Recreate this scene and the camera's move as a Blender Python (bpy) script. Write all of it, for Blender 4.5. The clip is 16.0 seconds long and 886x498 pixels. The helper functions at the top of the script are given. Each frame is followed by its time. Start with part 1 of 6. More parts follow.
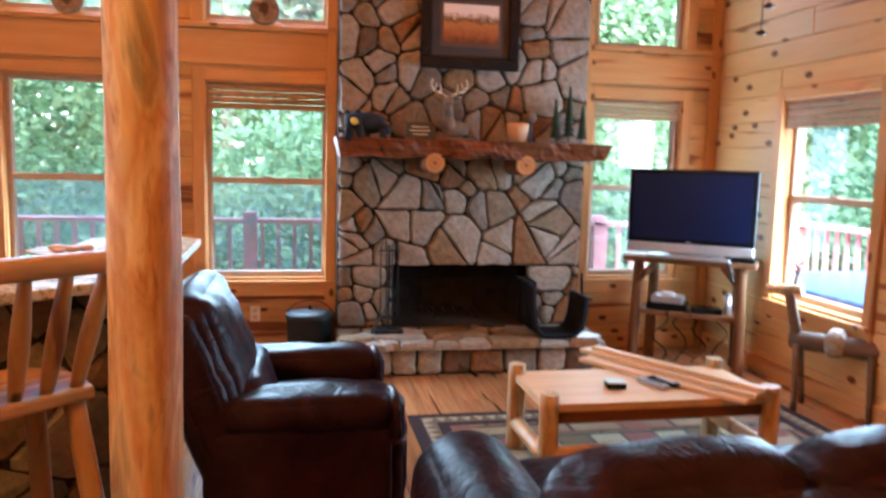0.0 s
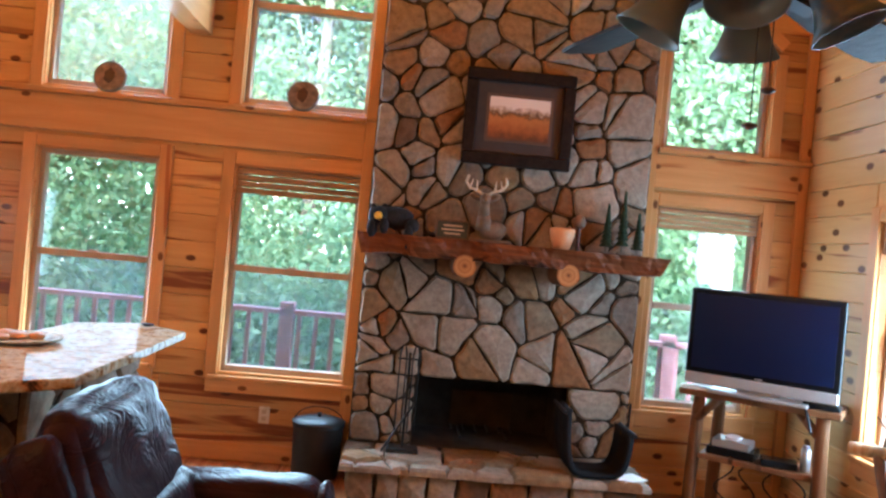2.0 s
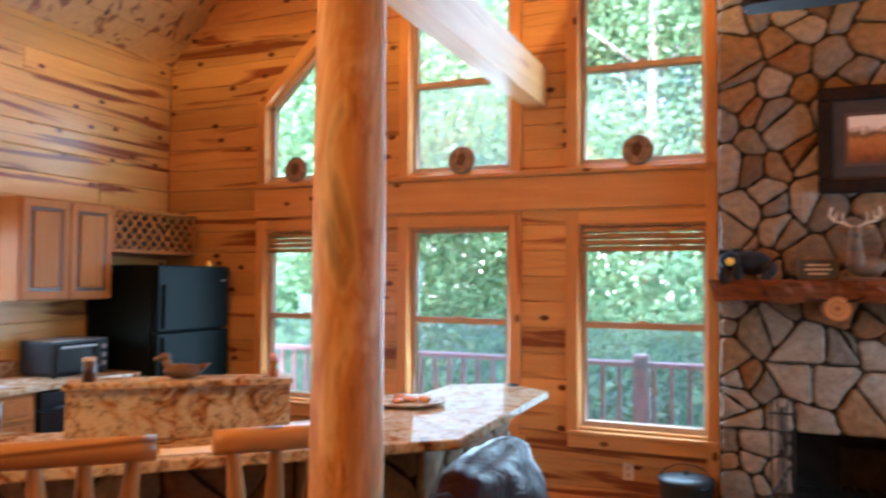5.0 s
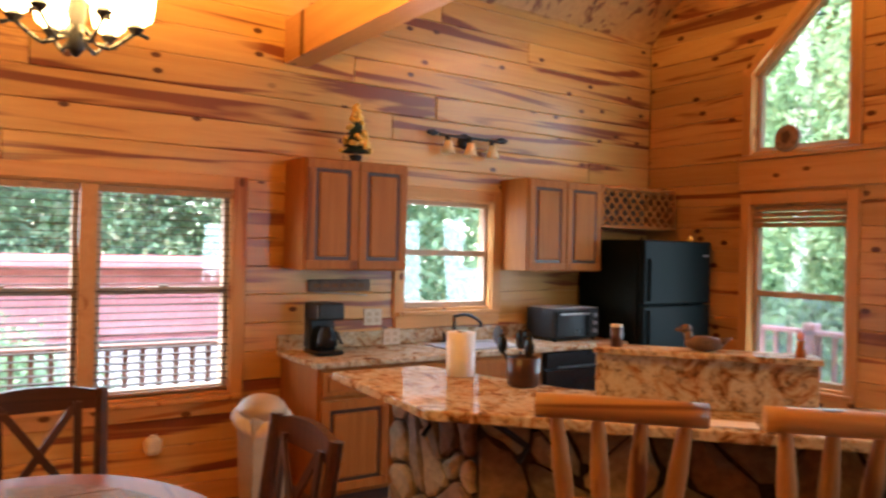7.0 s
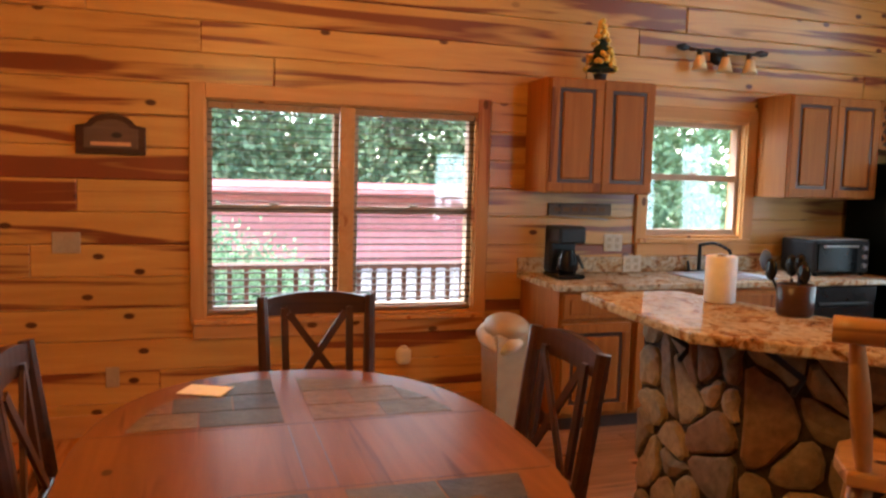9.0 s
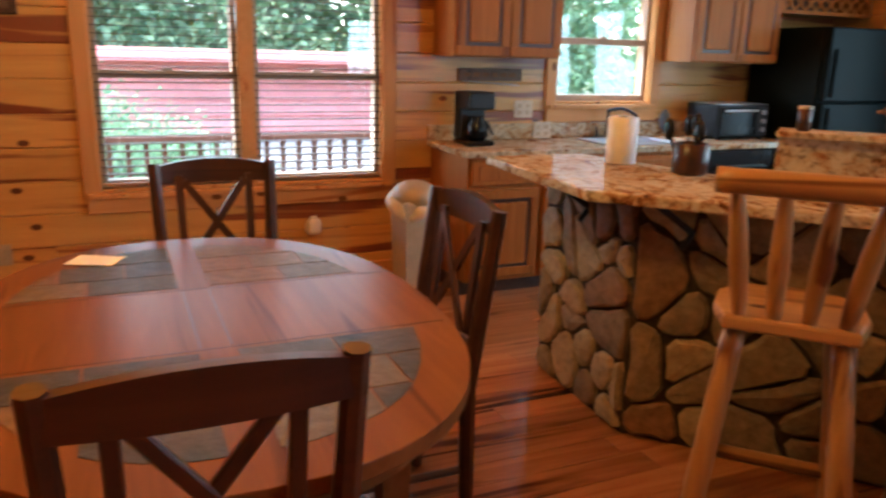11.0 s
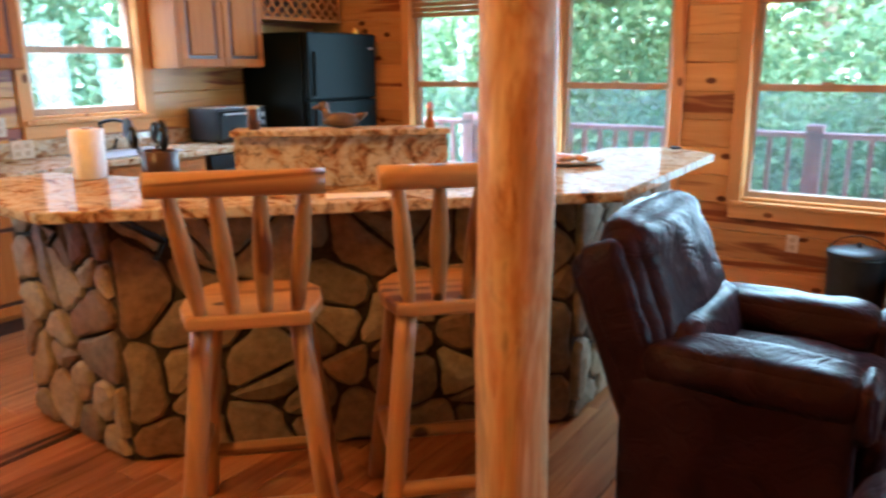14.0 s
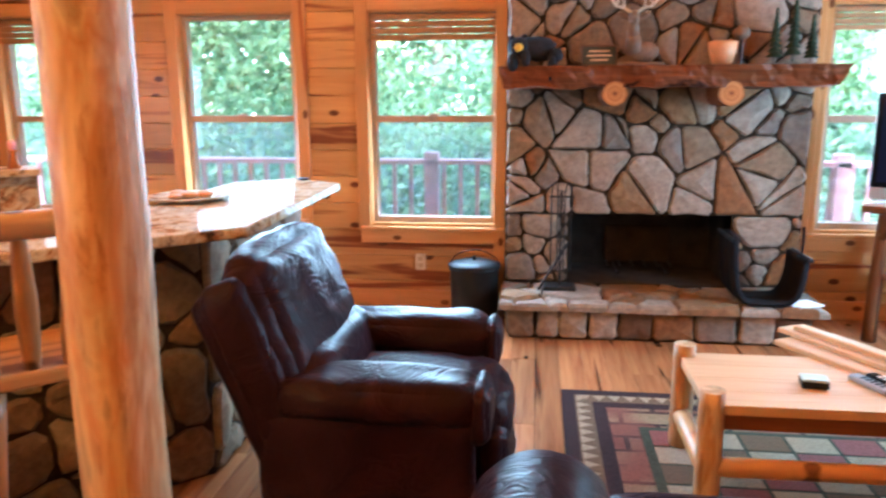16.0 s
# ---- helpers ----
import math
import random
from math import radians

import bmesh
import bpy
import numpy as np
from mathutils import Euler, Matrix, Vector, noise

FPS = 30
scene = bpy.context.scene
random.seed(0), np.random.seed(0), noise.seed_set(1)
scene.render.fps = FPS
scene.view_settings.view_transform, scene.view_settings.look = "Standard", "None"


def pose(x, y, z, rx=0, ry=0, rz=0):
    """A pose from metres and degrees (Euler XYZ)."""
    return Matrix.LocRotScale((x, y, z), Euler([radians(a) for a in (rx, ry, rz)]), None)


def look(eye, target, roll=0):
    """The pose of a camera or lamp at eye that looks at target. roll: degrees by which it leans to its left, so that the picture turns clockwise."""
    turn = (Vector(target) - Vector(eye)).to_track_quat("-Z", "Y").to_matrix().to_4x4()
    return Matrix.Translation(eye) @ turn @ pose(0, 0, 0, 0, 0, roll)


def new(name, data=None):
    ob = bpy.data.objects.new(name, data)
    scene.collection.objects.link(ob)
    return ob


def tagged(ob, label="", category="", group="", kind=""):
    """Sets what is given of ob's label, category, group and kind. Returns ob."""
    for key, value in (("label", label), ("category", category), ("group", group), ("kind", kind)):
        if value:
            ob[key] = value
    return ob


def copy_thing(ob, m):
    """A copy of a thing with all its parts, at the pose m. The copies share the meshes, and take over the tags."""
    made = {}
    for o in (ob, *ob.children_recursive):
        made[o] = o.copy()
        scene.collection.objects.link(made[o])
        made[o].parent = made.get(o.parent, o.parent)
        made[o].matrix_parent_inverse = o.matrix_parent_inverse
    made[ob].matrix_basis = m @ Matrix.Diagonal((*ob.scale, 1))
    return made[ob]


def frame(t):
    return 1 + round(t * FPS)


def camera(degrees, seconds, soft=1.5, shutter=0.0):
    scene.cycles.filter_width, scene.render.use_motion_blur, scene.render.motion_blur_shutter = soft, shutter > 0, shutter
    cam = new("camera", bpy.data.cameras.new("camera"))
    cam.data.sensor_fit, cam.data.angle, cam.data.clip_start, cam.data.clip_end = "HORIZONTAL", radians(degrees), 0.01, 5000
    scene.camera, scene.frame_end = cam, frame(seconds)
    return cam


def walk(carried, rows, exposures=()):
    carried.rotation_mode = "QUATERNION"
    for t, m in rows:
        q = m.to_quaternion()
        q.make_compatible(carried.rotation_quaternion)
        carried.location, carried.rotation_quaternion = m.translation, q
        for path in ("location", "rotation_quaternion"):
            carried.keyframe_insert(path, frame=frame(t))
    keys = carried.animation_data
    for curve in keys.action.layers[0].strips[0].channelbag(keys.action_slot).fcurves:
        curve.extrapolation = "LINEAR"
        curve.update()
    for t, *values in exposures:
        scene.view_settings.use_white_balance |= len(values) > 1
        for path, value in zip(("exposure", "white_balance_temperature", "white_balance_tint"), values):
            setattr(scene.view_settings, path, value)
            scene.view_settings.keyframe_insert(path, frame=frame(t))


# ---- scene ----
cam = camera(60.94, 16.0, 2.4, 0.5)
PATH = [
    (0, (0.0136, -0.0123, 1.4427), (-11.052, -6.636, -1.466)),
    (0.5, (0.1075, 0.1453, 1.4728), (-7.501, -4.214, -3.170)),
    (1, (0.2263, 0.2617, 1.4660), (-6.203, -4.344, -0.487)),
    (1.5, (0.4375, 0.3579, 1.4902), (-4.196, -2.381, -2.205)),
    (2, (0.5703, 0.4403, 1.5172), (-2.839, 0.060, -5.231)),
    (2.5, (0.6139, 0.4638, 1.5377), (1.734, 1.114, -2.259)),
    (3, (0.5767, 0.4672, 1.5636), (2.480, 1.982, -1.519)),
    (3.2, (0.5708, 0.4539, 1.5937), (3.332, 2.640, -1.455)),
    (5.3, (0.5271, 0.3563, 1.5620), (27.352, 1.485, -0.739)),
    (5.5, (0.5102, 0.3395, 1.5557), (30.814, 0.487, -0.924)),
    (6, (0.4839, 0.2790, 1.5410), (42.040, -0.386, -0.861)),
    (6.5, (0.3948, 0.2450, 1.5400), (49.975, -0.353, -1.261)),
    (7, (0.3474, 0.2103, 1.5516), (55.965, 0.079, -1.318)),
    (7.5, (0.2997, 0.1699, 1.5353), (61.728, -0.059, -1.449)),
    (8, (0.2679, 0.1407, 1.5484), (66.068, -1.592, -1.531)),
    (8.5, (0.2717, 0.1187, 1.5345), (70.629, -3.281, -1.346)),
    (8.7, (0.2429, 0.1067, 1.5065), (71.748, -4.161, -1.615)),
    (10.8, (0.2301, 0.1598, 1.4236), (68.640, -14.540, -1.747)),
    (11, (0.2407, 0.1849, 1.4258), (66.453, -14.568, -1.456)),
    (11.5, (0.2637, 0.2303, 1.4237), (60.995, -14.300, -0.875)),
    (12, (0.2872, 0.2749, 1.4248), (55.640, -13.725, -0.479)),
    (12.5, (0.3254, 0.3172, 1.4245), (50.363, -13.547, -0.112)),
    (13, (0.3699, 0.3614, 1.4250), (44.427, -13.807, -0.607)),
    (13.5, (0.4023, 0.3945, 1.4259), (38.995, -13.700, -0.203)),
    (14, (0.4302, 0.4419, 1.4239), (33.250, -13.766, 0.381)),
    (14.5, (0.4520, 0.4798, 1.4260), (25.583, -13.813, 0.117)),
    (15, (0.4692, 0.5012, 1.4316), (18.152, -13.499, 0.219)),
    (15.5, (0.4839, 0.5293, 1.4271), (12.493, -12.857, 0.005)),
    (16, (0.5016, 0.5442, 1.4230), (7.018, -11.513, 0.207)),
]
walk(cam, [(t, pose(*eye, 90 + turn[1], turn[2], turn[0])) for t, eye, turn in PATH], [(0.0, 5.35, 5600, 11), (1.5, 5.25, 5600, 11), (2.5, 5.03, 5500, 6), (3.2, 5.0, 5500, 5), (5.5, 5.15, 5550, 11), (6.5, 4.95, 6200, 14), (8.0, 4.55, 6700, 12), (8.7, 4.5, 6700, 12), (10.8, 4.7, 6000, 6), (11.5, 4.75, 5900, 5), (12.5, 4.95, 5650, 4), (13.0, 5.08, 5500, 4), (14.0, 5.35, 5450, 4), (15.0, 5.7, 5350, 6), (16.0, 5.8, 5300, 9)])
WINDOW = 0.066

# ---- light ----
world = bpy.data.worlds.new("sky")
scene.world = world
world.use_nodes = True
wn = world.node_tree
sky = wn.nodes.new("ShaderNodeTexSky")
sky.sky_type = "NISHITA"
sky.sun_disc = False
sky.sun_elevation = radians(55)
sky.sun_rotation = radians(180)
wn.nodes["Background"].inputs[1].default_value = 0.15
wn.links.new(sky.outputs[0], wn.nodes["Background"].inputs[0])


def lamp(name, kind, m, energy, color=(1, 1, 1), size=None, size_y=None, angle=None):
    d = bpy.data.lights.new(name, kind)
    d.energy, d.color = energy, color
    if kind == "AREA":
        d.shape, d.size, d.size_y = "RECTANGLE", size, size_y
    elif kind == "SUN":
        d.angle = angle
    else:
        d.shadow_soft_size = size
    ob = new(name, d)
    ob.matrix_world = m
    return ob


lamp("sun", "SUN", look((0, 0, 20), (0, 10, 5)), 1.5, (1.0, 0.97, 0.92), angle=radians(50))
# the sky's light in the window openings: x, y, z, width, height, turn about z
for wx, wy, wz, ww, wh, turn in ((-2.81, 5.508, 1.3, 0.66, 1.26, 180), (-1.49, 5.508, 1.3, 0.70, 1.26, 180), (-0.18, 5.508, 1.27, 0.75, 1.30, 180), (2.61, 5.508, 1.27, 0.63, 1.30, 180),
                                 (-2.81, 5.508, 2.8, 0.66, 0.66, 180), (-1.49, 5.508, 3.2, 0.70, 1.62, 180), (-0.18, 5.508, 3.2, 0.75, 1.62, 180), (2.61, 5.508, 2.75, 0.63, 0.7, 180),
                                 (3.312, 4.2, 1.25, 0.78, 1.26, 90), (-4.274, 0.92, 1.28, 1.52, 1.15, -90), (-4.274, 3.35, 1.53, 0.68, 0.7, -90)):
    lamp("window_light", "AREA", pose(wx, wy, wz, 86, 0, turn), 36 * ww * wh * WINDOW * (0.26 if wx < -4 else 0.75 if wx > 3 else 0.20 if wx > 2 else 0.28 if wx < -2 else 0.33 if wz > 2.5 else 0.54), (0.65, 0.92, 1.10), ww, wh)
# the chandelier's bulbs
lamp("chandelier_light", "POINT", pose(-1.56, 0.47, 2.19), 2.4, (1.0, 0.58, 0.17), 0.13)
# the tulip shades open upwards
up = lamp("chandelier_uplight", "SPOT", pose(-1.56, 0.47, 2.30, 180), 50.0, (1.0, 0.57, 0.15), 0.10)
up.data.spot_size, up.data.spot_blend = radians(172), 0.3

# ---- materials ----


def nodes_of(name, rough=0.6, metal=0.0, spec=0.5):
    m = bpy.data.materials.new(name)
    m.use_nodes = True
    t = m.node_tree
    b = t.nodes["Principled BSDF"]
    b.inputs["Roughness"].default_value, b.inputs["Metallic"].default_value = rough, metal
    b.inputs["Specular IOR Level"].default_value = spec
    return m, t, b


def node(t, kind, **values):
    n = t.nodes.new(kind)
    for k, v in values.items():
        n.inputs[k.replace("_", " ")].default_value = v
    return n


def ramp(t, fac, stops, mode="LINEAR"):
    r = t.nodes.new("ShaderNodeValToRGB")
    r.color_ramp.interpolation = mode
    e = r.color_ramp.elements
    while len(e) < len(stops):
        e.new(0.5)
    for el, (p, c) in zip(e, stops):
        el.position, el.color = p, (*c, 1) if len(c) == 3 else c
    t.links.new(fac, r.inputs[0])
    return r.outputs[0]


def mix(t, fac, a, b, mode="MIX"):
    n = t.nodes.new("ShaderNodeMix")
    n.data_type, n.blend_type = "RGBA", mode
    for sock, v in ((n.inputs[0], fac), (n.inputs[6], a), (n.inputs[7], b)):
        if hasattr(v, "links"):
            t.links.new(v, sock)
        else:
            sock.default_value = v if isinstance(v, (int, float)) else (*v, 1)
    return n.outputs[2]


def coords(t, scale=(1, 1, 1), offset=True):
    tc = t.nodes.new("ShaderNodeTexCoord")
    mp = t.nodes.new("ShaderNodeMapping")
    mp.inputs["Scale"].default_value = scale
    t.links.new(tc.outputs["Object"], mp.inputs[0])
    if offset:
        info = t.nodes.new("ShaderNodeObjectInfo")
        mul = t.nodes.new("ShaderNodeVectorMath")
        mul.operation = "SCALE"
        mul.inputs[0].default_value = (37.0, 91.0, 53.0)
        t.links.new(info.outputs["Random"], mul.inputs["Scale"])
        t.links.new(mul.outputs[0], mp.inputs["Location"])
    return mp.outputs[0]


def noise_tex(t, vec, scale, detail=4, rough=0.55, distort=0.0):
    n = node(t, "ShaderNodeTexNoise", Scale=scale, Detail=detail, Roughness=rough, Distortion=distort)
    t.links.new(vec, n.inputs["Vector"])
    return n.outputs[0]


def bump(t, b, height, strength, dist=0.01):
    n = node(t, "ShaderNodeBump", Strength=strength, Distance=dist)
    t.links.new(height, n.inputs["Height"])
    t.links.new(n.outputs[0], b.inputs["Normal"])


def rand(t):
    return t.nodes.new("ShaderNodeObjectInfo").outputs["Random"]


def wood(name, light, dark, heart, rough=0.35, knots=0.5, streak=0.6, grain=1.0, vary=0.25, spec=0.5, axis="x"):
    """Sawn wood with the grain along a local axis."""
    m, t, b = nodes_of(name, rough, spec=spec)
    def turned(a, b):
        return (a, b, b) if axis == "x" else (b, b, a)

    v = coords(t, turned(0.7, 9 * grain))
    g = noise_tex(t, v, 2.2, 5, 0.6, 0.6)
    col = mix(t, ramp(t, g, ((0.32, (0, 0, 0)), (0.72, (1, 1, 1)))), light, dark)
    v2 = coords(t, turned(0.42, 6.5))
    h = noise_tex(t, v2, 1.1, 3, 0.5, 1.2)
    col = mix(t, ramp(t, h, ((0.70 - 0.16 * streak, (0, 0, 0)), (0.735 - 0.12 * streak, (1, 1, 1)))), col, heart)
    v3 = coords(t, (1.0, 1.7, 0.001) if axis == "x" else (1.7, 1.7, 1.0))
    k = node(t, "ShaderNodeTexVoronoi", Scale=4.2, Randomness=1.0)
    k.voronoi_dimensions = "2D" if axis == "x" else "3D"
    t.links.new(v3, k.inputs["Vector"])
    kn = ramp(t, k.outputs["Distance"], ((0.06 + 0.08 * knots, (1, 1, 1)), (0.11 + 0.09 * knots, (0, 0, 0))))
    pick = t.nodes.new("ShaderNodeSeparateColor")
    t.links.new(k.outputs["Color"], pick.inputs[0])
    keep = ramp(t, pick.outputs[0], ((1 - 0.5 * knots - 0.01, (0, 0, 0)), (1 - 0.5 * knots, (1, 1, 1))))
    kf = mix(t, 1.0, kn, keep, "MULTIPLY")
    col = mix(t, kf, col, tuple(c * 0.45 for c in heart))
    tone = ramp(t, rand(t), ((0, (1 - vary,) * 3), (1, (1 + vary * 0.4,) * 3)))
    col = mix(t, 1.0, col, tone, "MULTIPLY")
    t.links.new(col, b.inputs["Base Color"])
    bump(t, b, g, 0.12, 0.004)
    return m


def stone(name, stops, rough=0.75, relief=0.5):
    m, t, b = nodes_of(name, rough, spec=0.25)
    base = ramp(t, rand(t), stops, "CONSTANT")
    v = coords(t)
    n1 = noise_tex(t, v, 4.5, 5, 0.6, 0.4)
    n2 = noise_tex(t, v, 26, 5, 0.65)
    col = mix(t, ramp(t, n1, ((0.35, (0, 0, 0)), (0.75, (1, 1, 1)))), base, (0.20, 0.115, 0.06), "MIX")
    col = mix(t, 0.45, base, col)
    col = mix(t, 1.0, col, ramp(t, n2, ((0.3, (0.62, 0.6, 0.58)), (0.7, (1.12, 1.1, 1.08)))), "MULTIPLY")
    t.links.new(col, b.inputs["Base Color"])
    bump(t, b, mix(t, 0.5, n1, n2), relief, 0.012)
    return m


def plain(name, color, rough=0.5, metal=0.0, var=0.12, scale=14, spec=0.5, relief=0.05):
    m, t, b = nodes_of(name, rough, metal, spec)
    n = noise_tex(t, coords(t), scale, 4)
    col = mix(t, 1.0, color, ramp(t, n, ((0.3, (1 - var,) * 3), (0.7, (1 + var,) * 3))), "MULTIPLY")
    t.links.new(col, b.inputs["Base Color"])
    if relief:
        bump(t, b, n, relief, 0.004)
    return m


def glowing(name, color, strength):
    m, t, b = nodes_of(name, 0.4)
    b.inputs["Base Color"].default_value = (0.8, 0.7, 0.5, 1)
    b.inputs["Emission Color"].default_value = (*color, 1)
    b.inputs["Emission Strength"].default_value = strength
    return m


def clear_glass(name):
    m = bpy.data.materials.new(name)
    m.use_nodes = True
    t = m.node_tree
    t.nodes.remove(t.nodes["Principled BSDF"])
    tr, gl, mx = t.nodes.new("ShaderNodeBsdfTransparent"), t.nodes.new("ShaderNodeBsdfGlossy"), t.nodes.new("ShaderNodeMixShader")
    gl.inputs["Roughness"].default_value = 0.02
    mx.inputs[0].default_value = 0.06
    t.links.new(tr.outputs[0], mx.inputs[1])
    t.links.new(gl.outputs[0], mx.inputs[2])
    t.links.new(mx.outputs[0], t.nodes["Material Output"].inputs[0])
    return m


PINE = wood("honey_pine", (0.61, 0.335, 0.118), (0.51, 0.248, 0.078), (0.237, 0.0672, 0.0208), 0.3, 0.65, 0.80, 1.0, 0.28, 0.25)
HEARTPINE = wood("heart_pine", (0.62, 0.345, 0.10), (0.52, 0.255, 0.066), (0.21, 0.055, 0.02), 0.3, 0.4, 0.95, 1.0, 0.16)
EASTPINE = wood("knotty_pine", (0.60, 0.355, 0.14), (0.53, 0.29, 0.105), (0.26, 0.095, 0.03), 0.36, 0.85, 0.35, 1.0, 0.14, 0.15)
TRIM = wood("pine_trim", (0.608, 0.314, 0.117), (0.522, 0.241, 0.078), (0.361, 0.123, 0.0364), 0.36, 0.45, 0.3, 1.0, 0.16, 0.18)
CEIL = wood("ceiling_pine", (0.532, 0.28, 0.0845), (0.418, 0.19, 0.052), (0.209, 0.0616, 0.0156), 0.4, 0.5, 0.9, axis="x")
FLOOR = wood("hardwood_floor", (0.46, 0.205, 0.08), (0.28, 0.10, 0.036), (0.09, 0.025, 0.010), 0.26, 0.1, 0.75, 1.2, 0.35, 0.3)


def log_material():
    """A peeled post: pale sapwood with amber and grey-green blotches."""
    m, t, b = nodes_of("peeled_log", 0.5, spec=0.3)
    n1 = noise_tex(t, coords(t, (5, 5, 1.1), False), 1.5, 4, 0.6, 0.8)
    n2 = noise_tex(t, coords(t, (11, 11, 3), False), 2.0, 5, 0.65, 0.5)
    n3 = noise_tex(t, coords(t, (40, 40, 3), False), 1.5, 3, 0.5)
    col = ramp(t, n1, ((0.36, (0.30, 0.23, 0.13)), (0.44, (0.56, 0.40, 0.21)), (0.52, (0.47, 0.25, 0.095)), (0.60, (0.62, 0.45, 0.26))))
    col = mix(t, ramp(t, n2, ((0.56, (0, 0, 0)), (0.70, (0.85, 0.85, 0.85)))), col, (0.30, 0.125, 0.04))
    col = mix(t, 1.0, col, ramp(t, n3, ((0.3, (0.85, 0.84, 0.82)), (0.7, (1.08, 1.07, 1.05)))), "MULTIPLY")
    t.links.new(col, b.inputs["Base Color"])
    bump(t, b, mix(t, 0.5, n2, n3), 0.35, 0.012)
    return m




def end_grain_material():
    """A sawn log: growth rings about the local y axis and a dark rim."""
    m, t, b = nodes_of("sawn_log_end", 0.6, spec=0.2)
    v = coords(t, (1, 0, 1), False)
    ln = t.nodes.new("ShaderNodeVectorMath")
    ln.operation = "LENGTH"
    t.links.new(v, ln.inputs[0])
    n = noise_tex(t, coords(t, (1, 1, 1), False), 30, 4)
    add = t.nodes.new("ShaderNodeMath")
    add.operation = "MULTIPLY_ADD"
    add.inputs[1].default_value = 0.016
    t.links.new(n, add.inputs[0])
    t.links.new(ln.outputs["Value"], add.inputs[2])
    mp = t.nodes.new("ShaderNodeMapRange")
    mp.inputs[2].default_value = 0.085
    t.links.new(add.outputs[0], mp.inputs[0])
    col = ramp(t, mp.outputs[0], ((0.10, (0.07, 0.025, 0.012)), (0.22, (0.30, 0.115, 0.035)), (0.40, (0.46, 0.20, 0.065)), (0.55, (0.36, 0.14, 0.045)), (0.68, (0.50, 0.23, 0.08)), (0.84, (0.40, 0.16, 0.05)), (0.95, (0.14, 0.05, 0.02))))
    t.links.new(col, b.inputs["Base Color"])
    bump(t, b, n, 0.3, 0.004)
    return m


ENDGRAIN = end_grain_material()
LOG = log_material()
LOGX = wood("peeled_log_rail", (0.60, 0.33, 0.12), (0.50, 0.23, 0.075), (0.33, 0.115, 0.035), 0.42, 0.4, 0.5, 0.6, 0.1)
STOOL = wood("stool_log", (0.47, 0.26, 0.095), (0.33, 0.155, 0.05), (0.15, 0.052, 0.018), 0.34, 0.6, 0.8, 0.8, 0.2, axis="z")
STOOLX = wood("stool_rail", (0.47, 0.26, 0.095), (0.33, 0.155, 0.05), (0.15, 0.052, 0.018), 0.34, 0.5, 0.7, 0.8, 0.2)
MANTEL = wood("stained_slab", (0.20, 0.062, 0.02), (0.085, 0.024, 0.009), (0.03, 0.010, 0.006), 0.5, 0.4, 0.8, 1.6, 0.1, 0.12)
CABINET = wood("cherry_cabinet", (0.36, 0.128, 0.026), (0.26, 0.083, 0.017), (0.16, 0.046, 0.011), 0.42, 0.05, 0.3, 1.4, 0.08, 0.14, axis="z")
DARKWOOD = wood("dark_chair_wood", (0.065, 0.023, 0.012), (0.036, 0.013, 0.008), (0.02, 0.008, 0.005), 0.3, 0.0, 0.3, 1.4, 0.1)
TABLEWOOD = wood("table_cherry", (0.21, 0.080, 0.026), (0.145, 0.049, 0.015), (0.085, 0.024, 0.008), 0.32, 0.0, 0.3, 1.0, 0.1, 0.1)
GREYWOOD = wood("weathered_branch", (0.17, 0.10, 0.06), (0.10, 0.055, 0.033), (0.05, 0.028, 0.018), 0.7, 0.3, 0.5, 0.8, 0.2)
RUSTIC = wood("rustic_stand", (0.21, 0.095, 0.04), (0.14, 0.058, 0.024), (0.08, 0.032, 0.015), 0.55, 0.3, 0.6, 0.8, 0.15, 0.15, axis="z")
PALE = wood("pale_moulding", (0.66, 0.44, 0.23), (0.56, 0.34, 0.16), (0.45, 0.25, 0.1), 0.5, 0.1, 0.2, 1.2, 0.1)
STONE = stone("field_stone", ((0.0, (0.34, 0.29, 0.235)), (0.18, (0.235, 0.178, 0.12)), (0.32, (0.37, 0.32, 0.265)), (0.46, (0.18, 0.145, 0.11)), (0.57, (0.26, 0.16, 0.08)), (0.68, (0.33, 0.285, 0.235)), (0.78, (0.21, 0.185, 0.16)), (0.86, (0.25, 0.115, 0.045)), (0.94, (0.12, 0.075, 0.048))), 0.7, 0.8)
BARSTONE = stone("bar_stone", ((0.0, (0.40, 0.32, 0.205)), (0.22, (0.27, 0.215, 0.145)), (0.42, (0.42, 0.335, 0.225)), (0.60, (0.20, 0.155, 0.11)), (0.75, (0.24, 0.145, 0.085)), (0.88, (0.27, 0.22, 0.165))))
MORTAR = plain("dark_mortar", (0.05, 0.036, 0.025), 0.95, 0, 0.4, 60, 0.2, 0.4)

def leather_material():
    m, t, b = nodes_of("brown_leather", 0.34, spec=0.06)
    v = coords(t)
    n1 = noise_tex(t, v, 4.0, 3, 0.5, 1.8)
    n2 = noise_tex(t, v, 24, 5, 0.6, 0.9)
    col = mix(t, ramp(t, n1, ((0.35, (0, 0, 0)), (0.7, (1, 1, 1)))), (0.017, 0.0075, 0.0105), (0.030, 0.013, 0.0185))
    t.links.new(col, b.inputs["Base Color"])
    wrinkle = ramp(t, n1, ((0.40, (0.4, 0.4, 0.4)), (0.47, (0, 0, 0)), (0.52, (0.7, 0.7, 0.7)), (0.57, (0.1, 0.1, 0.1)), (0.64, (0.8, 0.8, 0.8))))
    bump(t, b, mix(t, 0.45, wrinkle, n2), 0.38, 0.012)
    return m


